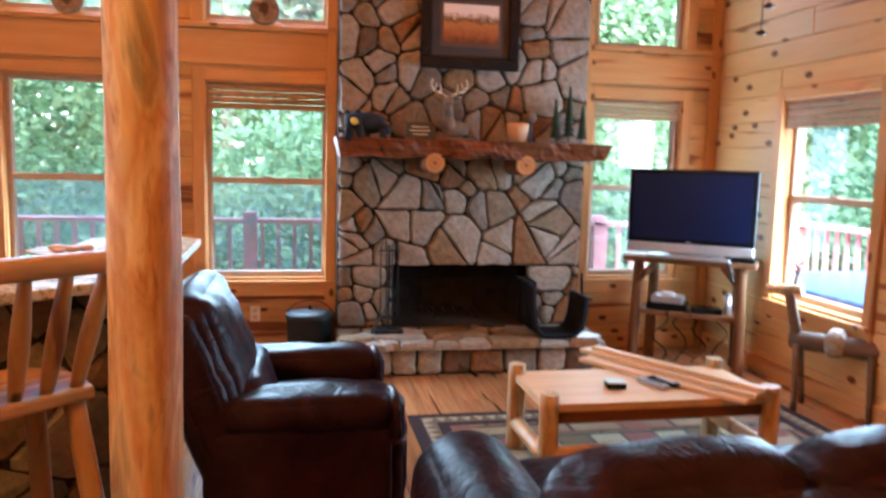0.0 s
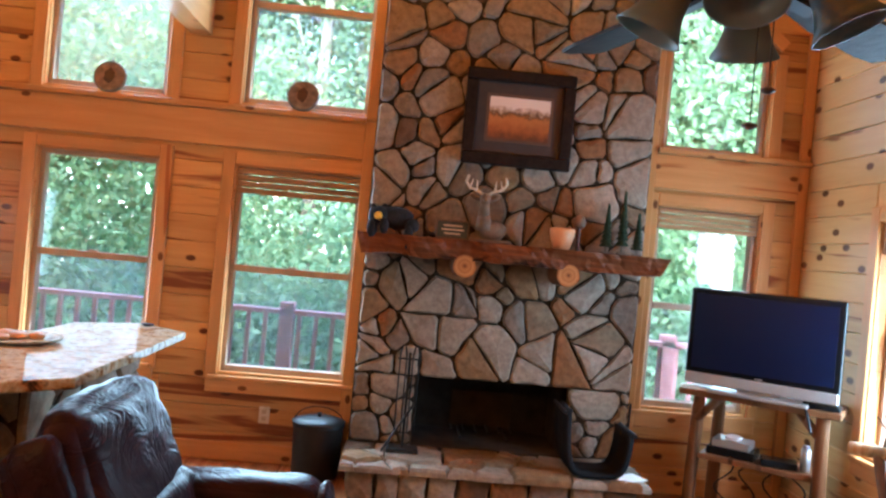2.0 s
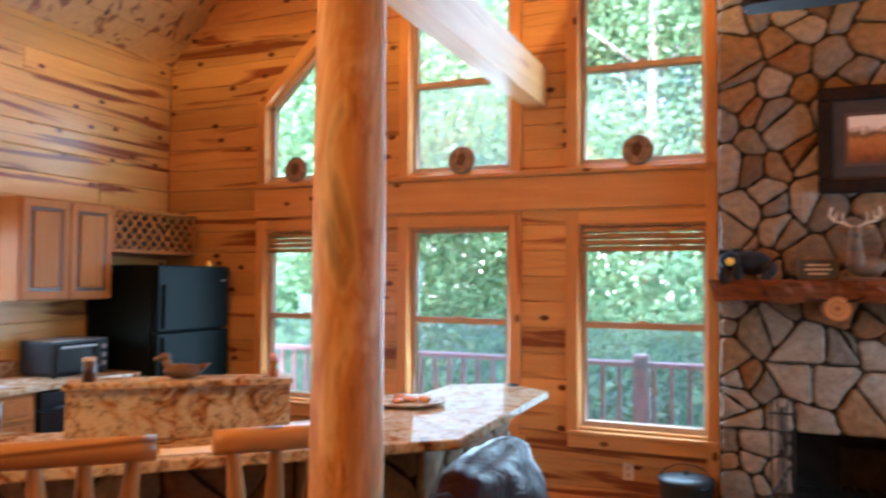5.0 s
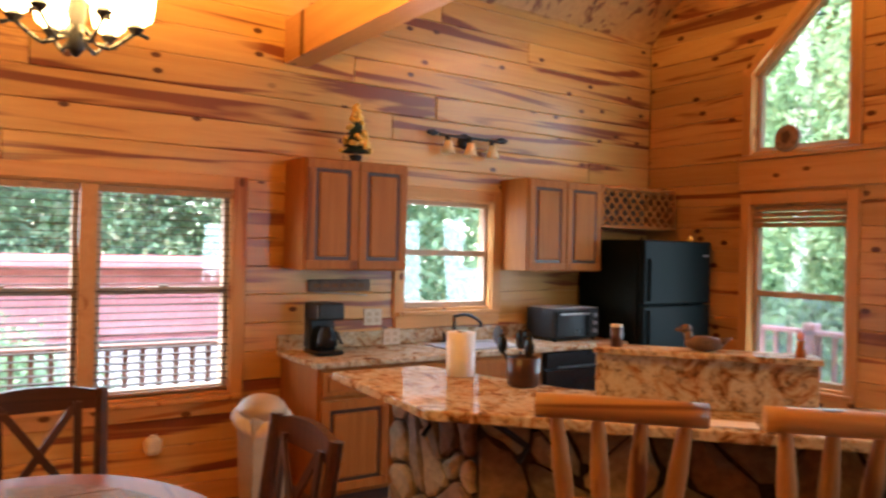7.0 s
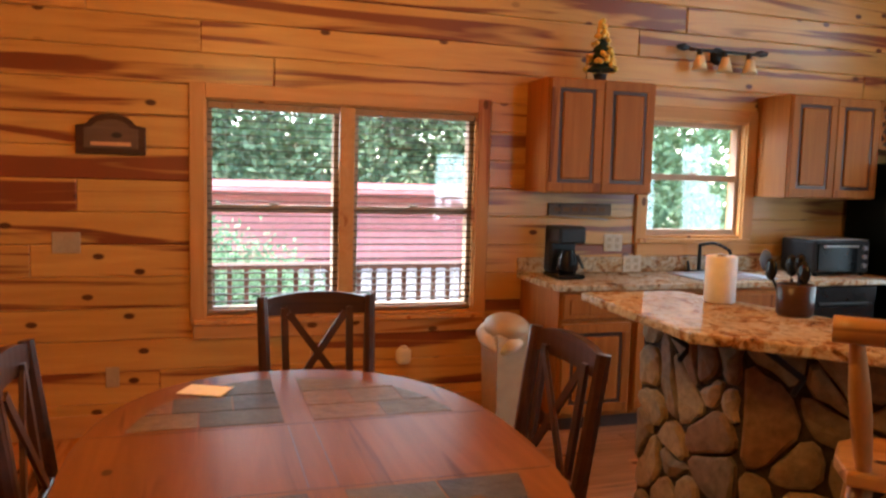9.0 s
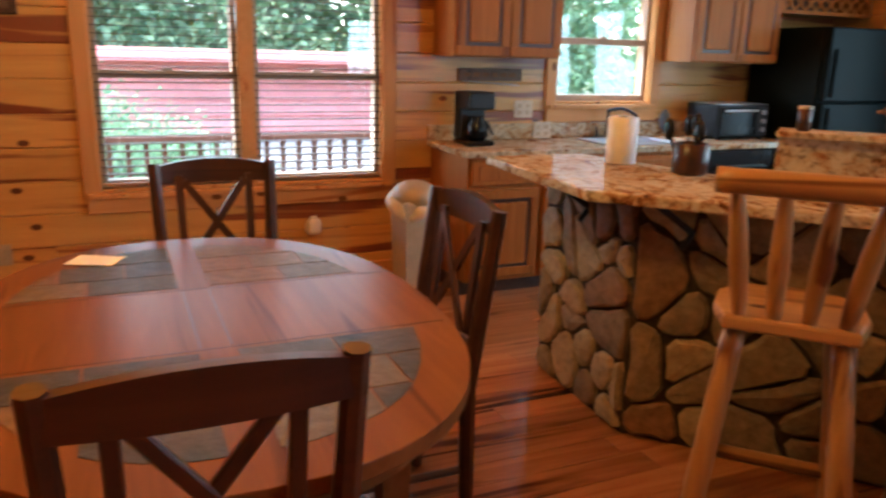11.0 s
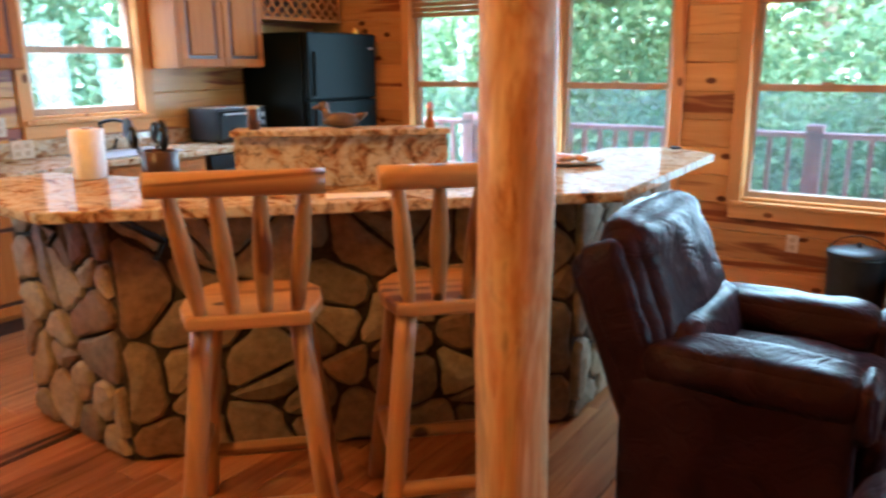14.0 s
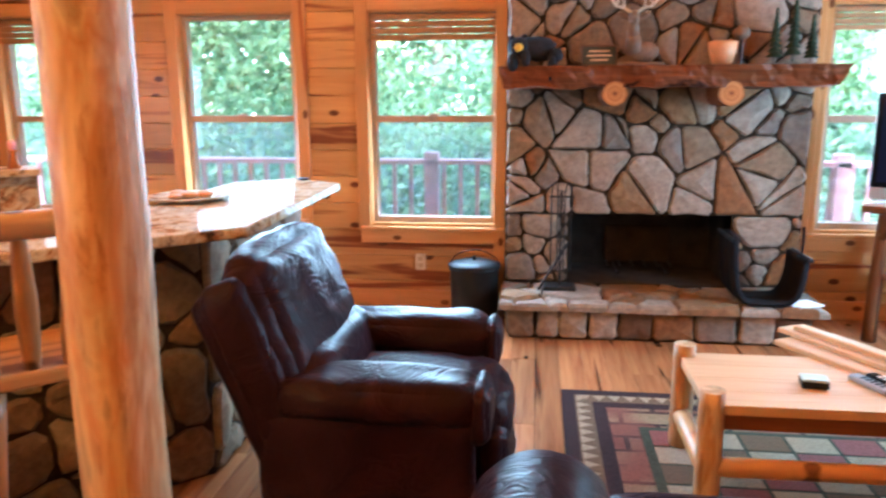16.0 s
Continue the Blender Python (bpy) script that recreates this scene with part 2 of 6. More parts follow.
LEATHER = leather_material()
FRAMEWOOD = plain("ebonised_frame", (0.016, 0.010, 0.008), 0.55, 0, 0.4, 30, 0.12, 0.4)
BLACK = plain("black_iron", (0.012, 0.012, 0.013), 0.5, 0.3, 0.3)
BLACKGLOSS = plain("black_gloss", (0.008, 0.008, 0.009), 0.2, 0, 0.1, 8, 0.2, 0)
FRIDGE = plain("black_enamel", (0.005, 0.008, 0.008), 0.42, 0, 0.15, 120, 0.06, 0.1)
SCREEN = plain("tv_screen", (0.005, 0.009, 0.032), 0.3, 0, 0.05, 3, 0.15, 0)
SILVER = plain("silver_plastic", (0.42, 0.41, 0.40), 0.35, 0.5, 0.05)
WHITE = plain("white_plastic", (0.78, 0.76, 0.71), 0.4, 0, 0.05)
BEIGE = plain("beige_plastic", (0.40, 0.31, 0.21), 0.45, 0, 0.08)
PAPER = plain("white_paper", (0.85, 0.83, 0.78), 0.8, 0, 0.06, 30)
VINYL = plain("tan_window_frame", (0.44, 0.31, 0.22), 0.5, 0, 0.08, 14, 0.15)
REDRAIL = plain("red_rail", (0.66, 0.31, 0.31), 0.6, 0, 0.15)
BROWNRAIL = plain("brown_rail", (0.11, 0.055, 0.042), 0.6, 0, 0.15)
BLIND = wood("woven_blind", (0.40, 0.22, 0.10), (0.30, 0.15, 0.06), (0.22, 0.10, 0.04), 0.6, 0.0, 0.4, 3.0, 0.1)
SLATWOOD = wood("slat_wood", (0.10, 0.052, 0.026), (0.075, 0.038, 0.018), (0.05, 0.025, 0.012), 0.6, 0.0, 0.4, 3.0, 0.1, 0.2)
SLATE = stone("slate_tile", ((0.0, (0.055, 0.062, 0.052)), (0.25, (0.17, 0.12, 0.065)), (0.42, (0.035, 0.042, 0.05)), (0.62, (0.115, 0.105, 0.075)), (0.85, (0.20, 0.11, 0.05))), 0.5, 0.6)
GLASS = clear_glass("window_glass")


def screen_material():
    """Fine grey insect mesh, seen as a light veil."""
    m = bpy.data.materials.new("insect_mesh")
    m.use_nodes = True
    t = m.node_tree
    t.nodes.remove(t.nodes["Principled BSDF"])
    tr, df, mx = t.nodes.new("ShaderNodeBsdfTransparent"), t.nodes.new("ShaderNodeBsdfTranslucent"), t.nodes.new("ShaderNodeMixShader")
    df.inputs[0].default_value = (0.62, 0.64, 0.66, 1)
    mx.inputs[0].default_value = 0.13
    t.links.new(tr.outputs[0], mx.inputs[1])
    t.links.new(df.outputs[0], mx.inputs[2])
    t.links.new(mx.outputs[0], t.nodes["Material Output"].inputs[0])
    return m


SCREENMESH = screen_material()


def frosted_glass():
    m, t, b = nodes_of("frosted_shade", 0.35, spec=0.4)
    n = noise_tex(t, coords(t), 9, 4)
    col = ramp(t, n, ((0.3, (0.19, 0.225, 0.205)), (0.7, (0.255, 0.285, 0.255))))
    tl, mx = t.nodes.new("ShaderNodeBsdfTranslucent"), t.nodes.new("ShaderNodeMixShader")
    mx.inputs[0].default_value = 0.5
    t.links.new(col, b.inputs["Base Color"])
    t.links.new(col, tl.inputs[0])
    t.links.new(b.outputs[0], mx.inputs[1])
    t.links.new(tl.outputs[0], mx.inputs[2])
    t.links.new(mx.outputs[0], t.nodes["Material Output"].inputs[0])
    return m


SHADE = frosted_glass()
CREAM = plain("cream_shade", (0.75, 0.55, 0.30), 0.4, 0, 0.1)
GLOW = glowing("lit_shade", (1.0, 0.62, 0.22), 1.6)
GOLD = plain("gold_bauble", (0.82, 0.52, 0.10), 0.3, 0.25, 0.2)
TREEGREEN = plain("dark_green", (0.02, 0.04, 0.022), 0.8, 0, 0.4, 40, 0.3, 0.5)
BUFF = plain("buff_ceramic", (0.62, 0.33, 0.16), 0.5, 0, 0.15)
FUR = plain("black_fur", (0.014, 0.015, 0.02), 0.85, 0, 0.4, 60, 0.3, 0.8)
YELLOW = plain("yellow_face", (0.75, 0.45, 0.03), 0.6)
DEERBROWN = plain("deer_brown", (0.17, 0.105, 0.065), 0.7, 0, 0.3, 20)
IVORY = plain("ivory", (0.55, 0.47, 0.36), 0.6, 0, 0.15, 30, 0.2)
CANVAS = plain("black_canvas", (0.012, 0.012, 0.014), 0.9, 0, 0.25, 90, 0.1, 0.3)
BLUE = plain("blue_cover", (0.05, 0.10, 0.23), 0.5, 0, 0.15)
CLEARBAG = plain("bag_plastic", (0.58, 0.50, 0.40), 0.25, 0, 0.15, 10, 0.5, 0.6)
GREYPLASTIC = plain("grey_plastic", (0.30, 0.30, 0.33), 0.4, 0, 0.05)
MINT = plain("pale_green_box", (0.42, 0.52, 0.44), 0.4)
BARK = plain("bark", (0.20, 0.17, 0.14), 0.9, 0, 0.4, 12, 0.2, 0.8)
PALEBARK = plain("pale_bark", (0.42, 0.40, 0.36), 0.9, 0, 0.3, 8, 0.2, 0.6)
DECK = wood("deck_boards", (0.26, 0.13, 0.10), (0.2, 0.10, 0.075), (0.13, 0.06, 0.045), 0.7, 0.2, 0.3)
REDCLAY = plain("red_siding", (0.50, 0.19, 0.18), 0.7, 0, 0.15, 3)


def granite_material():
    m, t, b = nodes_of("granite", 0.5, spec=0.0)
    v = coords(t, offset=False)
    n1 = noise_tex(t, v, 8, 6, 0.7, 1.3)
    n2 = noise_tex(t, v, 38, 4, 0.7)
    col = ramp(t, n1, ((0.32, (0.05, 0.028, 0.018)), (0.40, (0.30, 0.13, 0.05)), (0.46, (0.45, 0.32, 0.18)), (0.55, (0.54, 0.47, 0.35)), (0.63, (0.46, 0.37, 0.25)), (0.72, (0.30, 0.12, 0.045))))
    col = mix(t, 1.0, col, ramp(t, n2, ((0.34, (0.35, 0.3, 0.27)), (0.5, (1, 1, 1)))), "MULTIPLY")
    t.links.new(col, b.inputs["Base Color"])
    gl, mx = t.nodes.new("ShaderNodeBsdfGlossy"), t.nodes.new("ShaderNodeMixShader")
    gl.inputs["Roughness"].default_value = 0.06
    mx.inputs[0].default_value = 0.05
    t.links.new(b.outputs[0], mx.inputs[1])
    t.links.new(gl.outputs[0], mx.inputs[2])
    t.links.new(mx.outputs[0], t.nodes["Material Output"].inputs[0])
    return m


GRANITE = granite_material()


def leaf_material(name, a, bcol):
    m, t, b = nodes_of(name, 0.6, spec=0.1)
    g = t.nodes.new("ShaderNodeNewGeometry")
    col = ramp(t, g.outputs["Random Per Island"], ((0, a), (1, bcol)))
    t.links.new(col, b.inputs["Base Color"])
    tl, mx = t.nodes.new("ShaderNodeBsdfTranslucent"), t.nodes.new("ShaderNodeMixShader")
    t.links.new(col, tl.inputs[0])
    mx.inputs[0].default_value = 0.6
    t.links.new(b.outputs[0], mx.inputs[1])
    t.links.new(tl.outputs[0], mx.inputs[2])
    t.links.new(mx.outputs[0], t.nodes["Material Output"].inputs[0])
    return m


LEAF = leaf_material("leaves", (0.11, 0.20, 0.10), (0.28, 0.41, 0.23))
LEAFDARK = leaf_material("understorey_leaves", (0.10, 0.19, 0.11), (0.24, 0.38, 0.23))


def ground_material():
    m, t, b = nodes_of("forest_ground", 0.95, spec=0.2)
    v = coords(t, offset=False)
    n = noise_tex(t, v, 0.7, 6, 0.6)
    col = ramp(t, n, ((0.35, (0.05, 0.09, 0.03)), (0.55, (0.12, 0.10, 0.06)), (0.7, (0.09, 0.15, 0.05))))
    t.links.new(col, b.inputs["Base Color"])
    return m


GROUND = ground_material()

# ---- building helpers ----


def part(name, bm, material, parent=None, label="", smooth=False, m=None):
    me = bpy.data.meshes.new(name)
    bmesh.ops.recalc_face_normals(bm, faces=bm.faces)
    if smooth:
        for f in bm.faces:
            f.smooth = len(f.verts) <= 4
    bm.to_mesh(me)
    bm.free()
    me.materials.append(material)
    ob = new(name, me)
    ob.parent = parent
    if m is not None:
        ob.matrix_basis = m
    if label:
        ob["label"] = label
    return ob


def thing(name, m, label, category, group="", kind=""):
    ob = new(name)
    ob.matrix_basis = m
    ob.empty_display_size = 0.05
    return tagged(ob, label, category, group, kind)


def block(x0, y0, z0, x1, y1, z1, bevel=0.0, seg=1, bm=None, m=None):
    bm = bm or bmesh.new()
    mat = Matrix.LocRotScale(((x0 + x1) / 2, (y0 + y1) / 2, (z0 + z1) / 2), None, (abs(x1 - x0), abs(y1 - y0), abs(z1 - z0)))
    if m is not None:
        mat = m @ mat
    vs = bmesh.ops.create_cube(bm, size=1, matrix=mat)["verts"]
    if bevel:
        es = list({e for v in vs for e in v.link_edges})
        bmesh.ops.bevel(bm, geom=es, offset=bevel, segments=seg, affect="EDGES", profile=0.5)
    return bm


def rod(p0, p1, r0, r1=None, seg=12, bm=None, wob=0.0, cuts=1):
    """A round bar from p0 to p1; wob makes it a little uneven, like a peeled log."""
    bm = bm or bmesh.new()
    r1 = r0 if r1 is None else r1
    p0, p1 = Vector(p0), Vector(p1)
    d = p1 - p0
    q = d.to_track_quat("Z", "Y")
    rings = []
    for i in range(cuts + 1):
        f = i / cuts
        r = r0 + (r1 - r0) * f
        ring = []
        for k in range(seg):
            a = 2 * math.pi * k / seg
            rr = r * (1 + wob * noise.noise(Vector((math.cos(a) + p0.x * 7, math.sin(a) + p0.y * 5, f * d.length * 2.2 + p0.z * 3))))
            ring.append(bm.verts.new(p0 + d * f + q @ Vector((rr * math.cos(a), rr * math.sin(a), 0))))
        rings.append(ring)
    for a, b in zip(rings, rings[1:]):
        for k in range(seg):
            bm.faces.new((a[k], a[(k + 1) % seg], b[(k + 1) % seg], b[k]))
    bm.faces.new(rings[0][::-1])
    bm.faces.new(rings[-1])
    return bm


def lathe(profile, seg=20, bm=None, m=None):
    """A turned solid from (radius, height) pairs."""
    bm = bm or bmesh.new()
    m = m or Matrix()
    rings = [[bm.verts.new(m @ Vector((max(r, 1e-4) * math.cos(2 * math.pi * k / seg), max(r, 1e-4) * math.sin(2 * math.pi * k / seg), z))) for k in range(seg)] for r, z in profile]
    for a, b in zip(rings, rings[1:]):
        for k in range(seg):
            bm.faces.new((a[k], a[(k + 1) % seg], b[(k + 1) % seg], b[k]))
    bm.faces.new(rings[0][::-1])
    bm.faces.new(rings[-1])
    return bm


def blob(c, r, bm=None, sub=2, lump=0.0, rot=None):
    """A rounded lump with radii r."""
    bm = bm or bmesh.new()
    mat = Matrix.LocRotScale(c, rot, r)
    vs = bmesh.ops.create_icosphere(bm, subdivisions=sub, radius=1, matrix=mat)["verts"]
    if lump:
        for v in vs:
            n = (v.co - Vector(c))
            v.co += n * lump * noise.noise(v.co * 9)
    return bm


def prism(outline, z0, z1, bevel=0.0, bm=None, seg=1):
    """An upright solid over a plan outline."""
    bm = bm or bmesh.new()
    lo = [bm.verts.new((x, y, z0)) for x, y in outline]
    hi = [bm.verts.new((x, y, z1)) for x, y in outline]
    n = len(lo)
    fs = [bm.faces.new(lo[::-1]), bm.faces.new(hi)]
    fs += [bm.faces.new((lo[i], lo[(i + 1) % n], hi[(i + 1) % n], hi[i])) for i in range(n)]
    if bevel:
        bmesh.ops.bevel(bm, geom=list({e for f in fs[:2] for e in f.edges}), offset=bevel, segments=seg, affect="EDGES", profile=0.5)
    return bm


def cushion(x0, y0, z0, x1, y1, z1, r=0.06, puff=0.02, crease=0.006, m=None, cuts=12):
    """A stuffed form: a rounded block that swells and creases a little."""
    bm = block(-1, -1, -1, 1, 1, 1)
    bmesh.ops.subdivide_edges(bm, edges=bm.edges[:], cuts=cuts, use_grid_fill=True)
    c = Vector(((x0 + x1) / 2, (y0 + y1) / 2, (z0 + z1) / 2))
    h = Vector((abs(x1 - x0) / 2, abs(y1 - y0) / 2, abs(z1 - z0) / 2))
    r = min(r, min(h) * 0.98)
    for v in bm.verts:
        u = Vector([math.sin(v.co[k] * math.pi / 2) for k in range(3)])
        p = Vector([u[k] * h[k] for k in range(3)])
        core = Vector([max(-(h[k] - r), min(h[k] - r, p[k])) for k in range(3)])
        d = p - core
        if d.length > 1e-6:
            p = core + d.normalized() * r
        for k in range(3):
            o = [abs(u[j]) for j in range(3) if j != k]
            p[k] += puff * u[k] * (1 - o[0] ** 2) * (1 - o[1] ** 2)
        q = c + p
        fold = noise.noise(Vector((q.x * 9, q.y * 9, q.z * 16)))
        p += (d.normalized() if d.length > 1e-6 else p.normalized()) * crease * fold
        v.co = c + p
    if m is not None:
        bm.transform(m)
    return bm


def along(p0, p1, up=(0, 0, 1)):
    """A frame at p0's middle to p1: local x along the length, local z towards up."""
    p0, p1 = Vector(p0), Vector(p1)
    x = (p1 - p0).normalized()
    y = Vector(up).cross(x).normalized()
    z = x.cross(y)
    return Matrix.Translation((p0 + p1) / 2) @ Matrix((x, y, z)).transposed().to_4x4()


board_meshes = {}


def board(name, p0, p1, face, width, thick, material, parent=None, bevel=0.004, label=""):
    """A board from p0 to p1 on its middle line, whose back lies there and whose face looks along `face`."""
    length = (Vector(p1) - Vector(p0)).length
    key = (round(length, 2), round(width, 3), round(thick, 3), round(bevel, 4), material.name)
    if key not in board_meshes:
        bm = block(-length / 2, -width / 2, 0, length / 2, width / 2, thick)
        es = [e for e in bm.edges if all(v.co.z > thick / 2 for v in e.verts)]
        if bevel:
            bmesh.ops.bevel(bm, geom=es, offset=bevel, segments=1, affect="EDGES")
        me = bpy.data.meshes.new(name)
        bm.to_mesh(me)
        bm.free()
        me.materials.append(material)
        board_meshes[key] = me
    ob = new(name, board_meshes[key])
    ob.parent = parent
    ob.matrix_basis = along(p0, p1, face)
    if label:
        ob["label"] = label
    return ob


def cut_spans(a, b, holes):
    """The stretches of a..b outside the holes."""
    spans = [(a, b)]
    for h0, h1 in holes:
        out = []
        for s0, s1 in spans:
            if h1 <= s0 or h0 >= s1:
                out.append((s0, s1))
                continue
            if h0 - s0 > 0.02:
                out.append((s0, h0))
            if s1 - h1 > 0.02:
                out.append((h1, s1))
        spans = out
    return spans


def clip(poly, nx, ny, d):
    """The part of a convex outline with nx*x + ny*y <= d."""
    out = []
    for i, p in enumerate(poly):
        q = poly[(i + 1) % len(poly)]
        a, b = nx * p[0] + ny * p[1] - d, nx * q[0] + ny * q[1] - d
        if a <= 0:
            out.append(p)
        if a * b < 0:
            f = a / (a - b)
            out.append((p[0] + (q[0] - p[0]) * f, p[1] + (q[1] - p[1]) * f))
    return out


def area_of(poly):
    return 0.5 * abs(sum(p[0] * q[1] - q[0] * p[1] for p, q in zip(poly, poly[1:] + poly[:1]))) if len(poly) > 2 else 0


def rubble(w, h, size, rng, tall=1.0):
    """Outlines of irregular stones that fill w x h."""
    seeds = []
    tries = 0
    while tries < 4000:
        tries += 1
        r = size * rng.choice((0.5, 0.66, 0.85, 1.0, 1.2, 1.4))
        s = (rng.uniform(0, w), rng.uniform(0, h), r)
        if all(math.hypot(s[0] - o[0], (s[1] - o[1]) / tall) > (r + o[2]) * 0.5 for o in seeds):
            seeds.append(s)
    out = []
    for i, s in enumerate(seeds):
        poly = [(0, 0), (w, 0), (w, h), (0, h)]
        for j, o in enumerate(seeds):
            if i == j or math.hypot(s[0] - o[0], s[1] - o[1]) > 4 * size:
                continue
            nx, ny = o[0] - s[0], o[1] - s[1]
            l2 = math.hypot(nx, ny)
            k = 0.5 + 0.5 * (s[2] ** 2 - o[2] ** 2) / l2 ** 2 * 0.6
            k = min(max(k, 0.25), 0.75)
            poly = clip(poly, nx, ny, nx * (s[0] + nx * k) + ny * (s[1] + ny * k))
            if len(poly) < 3:
                break
        if area_of(poly) > 0.0025:
            out.append(poly)
    return out


def flagstones(w, h, size, rng, tall=1.0, grain=(0.4, 1.2)):
    """Angular broken stones: large cells, each snapped by one or two straight breaks."""
    out = []
    for cell in rubble(w, h, size, rng, tall):
        todo, done = [cell], []
        while todo:
            big = todo.pop()
            if area_of(big) < size * size * rng.uniform(*grain):
                done.append(big)
                continue
            cx, cy = sum(p[0] for p in big) / len(big), sum(p[1] for p in big) / len(big)
            far = max(big, key=lambda p: math.hypot(p[0] - cx, p[1] - cy))
            a = math.atan2(far[1] - cy, far[0] - cx) + rng.uniform(-0.55, 0.55)
            nx, ny = math.cos(a), math.sin(a)
            d = nx * cx + ny * cy + rng.uniform(-0.2, 0.2) * math.hypot(far[0] - cx, far[1] - cy)
            halves = [clip(big, nx, ny, d), clip(big, -nx, -ny, -d)]
            if min(map(area_of, halves)) > 0.006:
                todo += halves
            else:
                done.append(big)
        out += done
    return out


def blunted(poly, most=0.022):
    """The outline with its corners knocked off."""
    out = []
    n = len(poly)
    for i, p in enumerate(poly):
        for q in (poly[i - 1], poly[(i + 1) % n]):
            l = max(math.hypot(q[0] - p[0], q[1] - p[1]), 1e-6)
            f = min(most, l * 0.3) / l
            out.append((p[0] + (q[0] - p[0]) * f, p[1] + (q[1] - p[1]) * f))
    return out


def stone_piece(name, poly, gap, depth, rng, material, parent, m):
    """One stone with a rough, slightly domed face; its outline shrinks by the joint's half width."""
    cx, cy = sum(p[0] for p in poly) / len(poly), sum(p[1] for p in poly) / len(poly)
    pts = []
    for i, p in enumerate(poly):
        q = poly[(i + 1) % len(poly)]
        pts.append(p)
        l = math.hypot(q[0] - p[0], q[1] - p[1])
        if l > 0.09:
            j = rng.uniform(0.35, 0.65)
            k = rng.uniform(-0.010, 0.006)
            nx, ny = (q[1] - p[1]) / l, -(q[0] - p[0]) / l
            pts.append((p[0] + (q[0] - p[0]) * j + nx * k, p[1] + (q[1] - p[1]) * j + ny * k))
    keep = []
    for p in pts:
        if not keep or math.hypot(p[0] - keep[-1][0], p[1] - keep[-1][1]) > 0.018:
            keep.append(p)
    pts = keep
    if len(pts) < 3:
        return
    bm = bmesh.new()

    def ring(inset, z, jit):
        out = []
        for p in pts:
            d = max(math.hypot(p[0] - cx, p[1] - cy), 1e-3)
            f = max(1 - inset / d, 0.2)
            out.append(bm.verts.new(((p[0] - cx) * f, (p[1] - cy) * f, z + rng.uniform(-jit, jit))))
        return out

    dd = depth * rng.uniform(0.75, 1.2)
    rs = [ring(gap * 0.9, 0, 0), ring(gap, dd * 0.62, 0.003), ring(gap + 0.014, dd, 0.005)]
    n = len(pts)
    for a, b in zip(rs, rs[1:]):
        for k in range(n):
            bm.faces.new((a[k], a[(k + 1) % n], b[(k + 1) % n], b[k]))
    mid = bm.verts.new((0, 0, dd + rng.uniform(0.0, 0.012)))
    for k in range(n):
        bm.faces.new((rs[2][k], rs[2][(k + 1) % n], mid))
    me = bpy.data.meshes.new(name)
    bm.to_mesh(me)
    bm.free()
    me.materials.append(material)
    ob = new(name, me)
    ob.parent = parent
    ob.matrix_basis = m @ Matrix.Translation((cx, cy, 0))
    return ob

# ---- the room ----
XW, XE, YN, YS = -4.22, 3.28, 5.50, -3.0
EAVE, RIDGE_X, PITCH = 3.43, -0.47, 1.02


def roof_z(x):
    return EAVE + PITCH * ((x - XW) if x < RIDGE_X else (XE - x))


RIDGE_Z = roof_z(RIDGE_X)
# windows of each wall: start, end, bottom, top (glass and sash), and whether it has one
NORTH = [(-3.20, -2.42, 0.60, 1.97), (-1.90, -1.08, 0.60, 1.97), (-0.61, 0.26, 0.56, 1.97), (2.24, 2.99, 0.56, 1.97)]
NORTH_UP = [(-3.20, -2.42, 2.35, 2.98, 3.77), (-1.90, -1.08, 2.35, 4.10), (-0.61, 0.26, 2.35, 4.10), (2.24, 2.99, 2.32, 3.80, 3.04)]
FIREBOX = (0.715, 1.715, 0.235, 0.685)
WEST = [(0.10, 1.74, 0.64, 1.90), (2.95, 3.75, 1.11, 1.93)]
EAST = [(3.74, 4.64, 0.55, 1.92)]
CHIM = (0.31, 2.13)


def wall(name, run, fixed, inward, span, openings, top, thick=0.16):
    """A wall slab with real openings; run 'x' or 'y' is its direction, fixed its inner face, top(s) its height."""
    bm = bmesh.new()
    cuts = sorted({span[0], span[1], *[o[0] for o in openings], *[o[1] for o in openings]} | ({RIDGE_X} if run == "x" else set()))
    for a, b in zip(cuts, cuts[1:]):
        mid = (a + b) / 2
        over = [o for o in openings if o[0] < mid < o[1]]
        for z0, z1 in cut_spans(0, 99, [(o[2], o[3]) for o in over]):
            za, zb = (top(a), top(b)) if z1 > 90 else (z1, z1)
            lo = next((o for o in over if o[3] == z0 and len(o) > 4), None)
            wa, wb = (z0, z0) if lo is None else [lo[3] + (lo[4] - lo[3]) * (s - lo[0]) / (lo[1] - lo[0]) for s in (a, b)]
            if za <= wa and zb <= wb:
                continue
            quad = [(a, wa), (b, wb), (b, max(zb, wb)), (a, max(za, wa))]
            back = fixed - inward * thick
            vs = []
            for f in (fixed, back):
                vs.append([bm.verts.new((s, f, z) if run == "x" else (f, s, z)) for s, z in quad])
            bm.faces.new(vs[0])
            bm.faces.new(vs[1][::-1])
            for k in range(4):
                bm.faces.new((vs[0][k], vs[0][(k + 1) % 4], vs[1][(k + 1) % 4], vs[1][k]))
    return tagged(part(name, bm, PINE), "log cabin wall of honey pine", "wall", kind="structure")


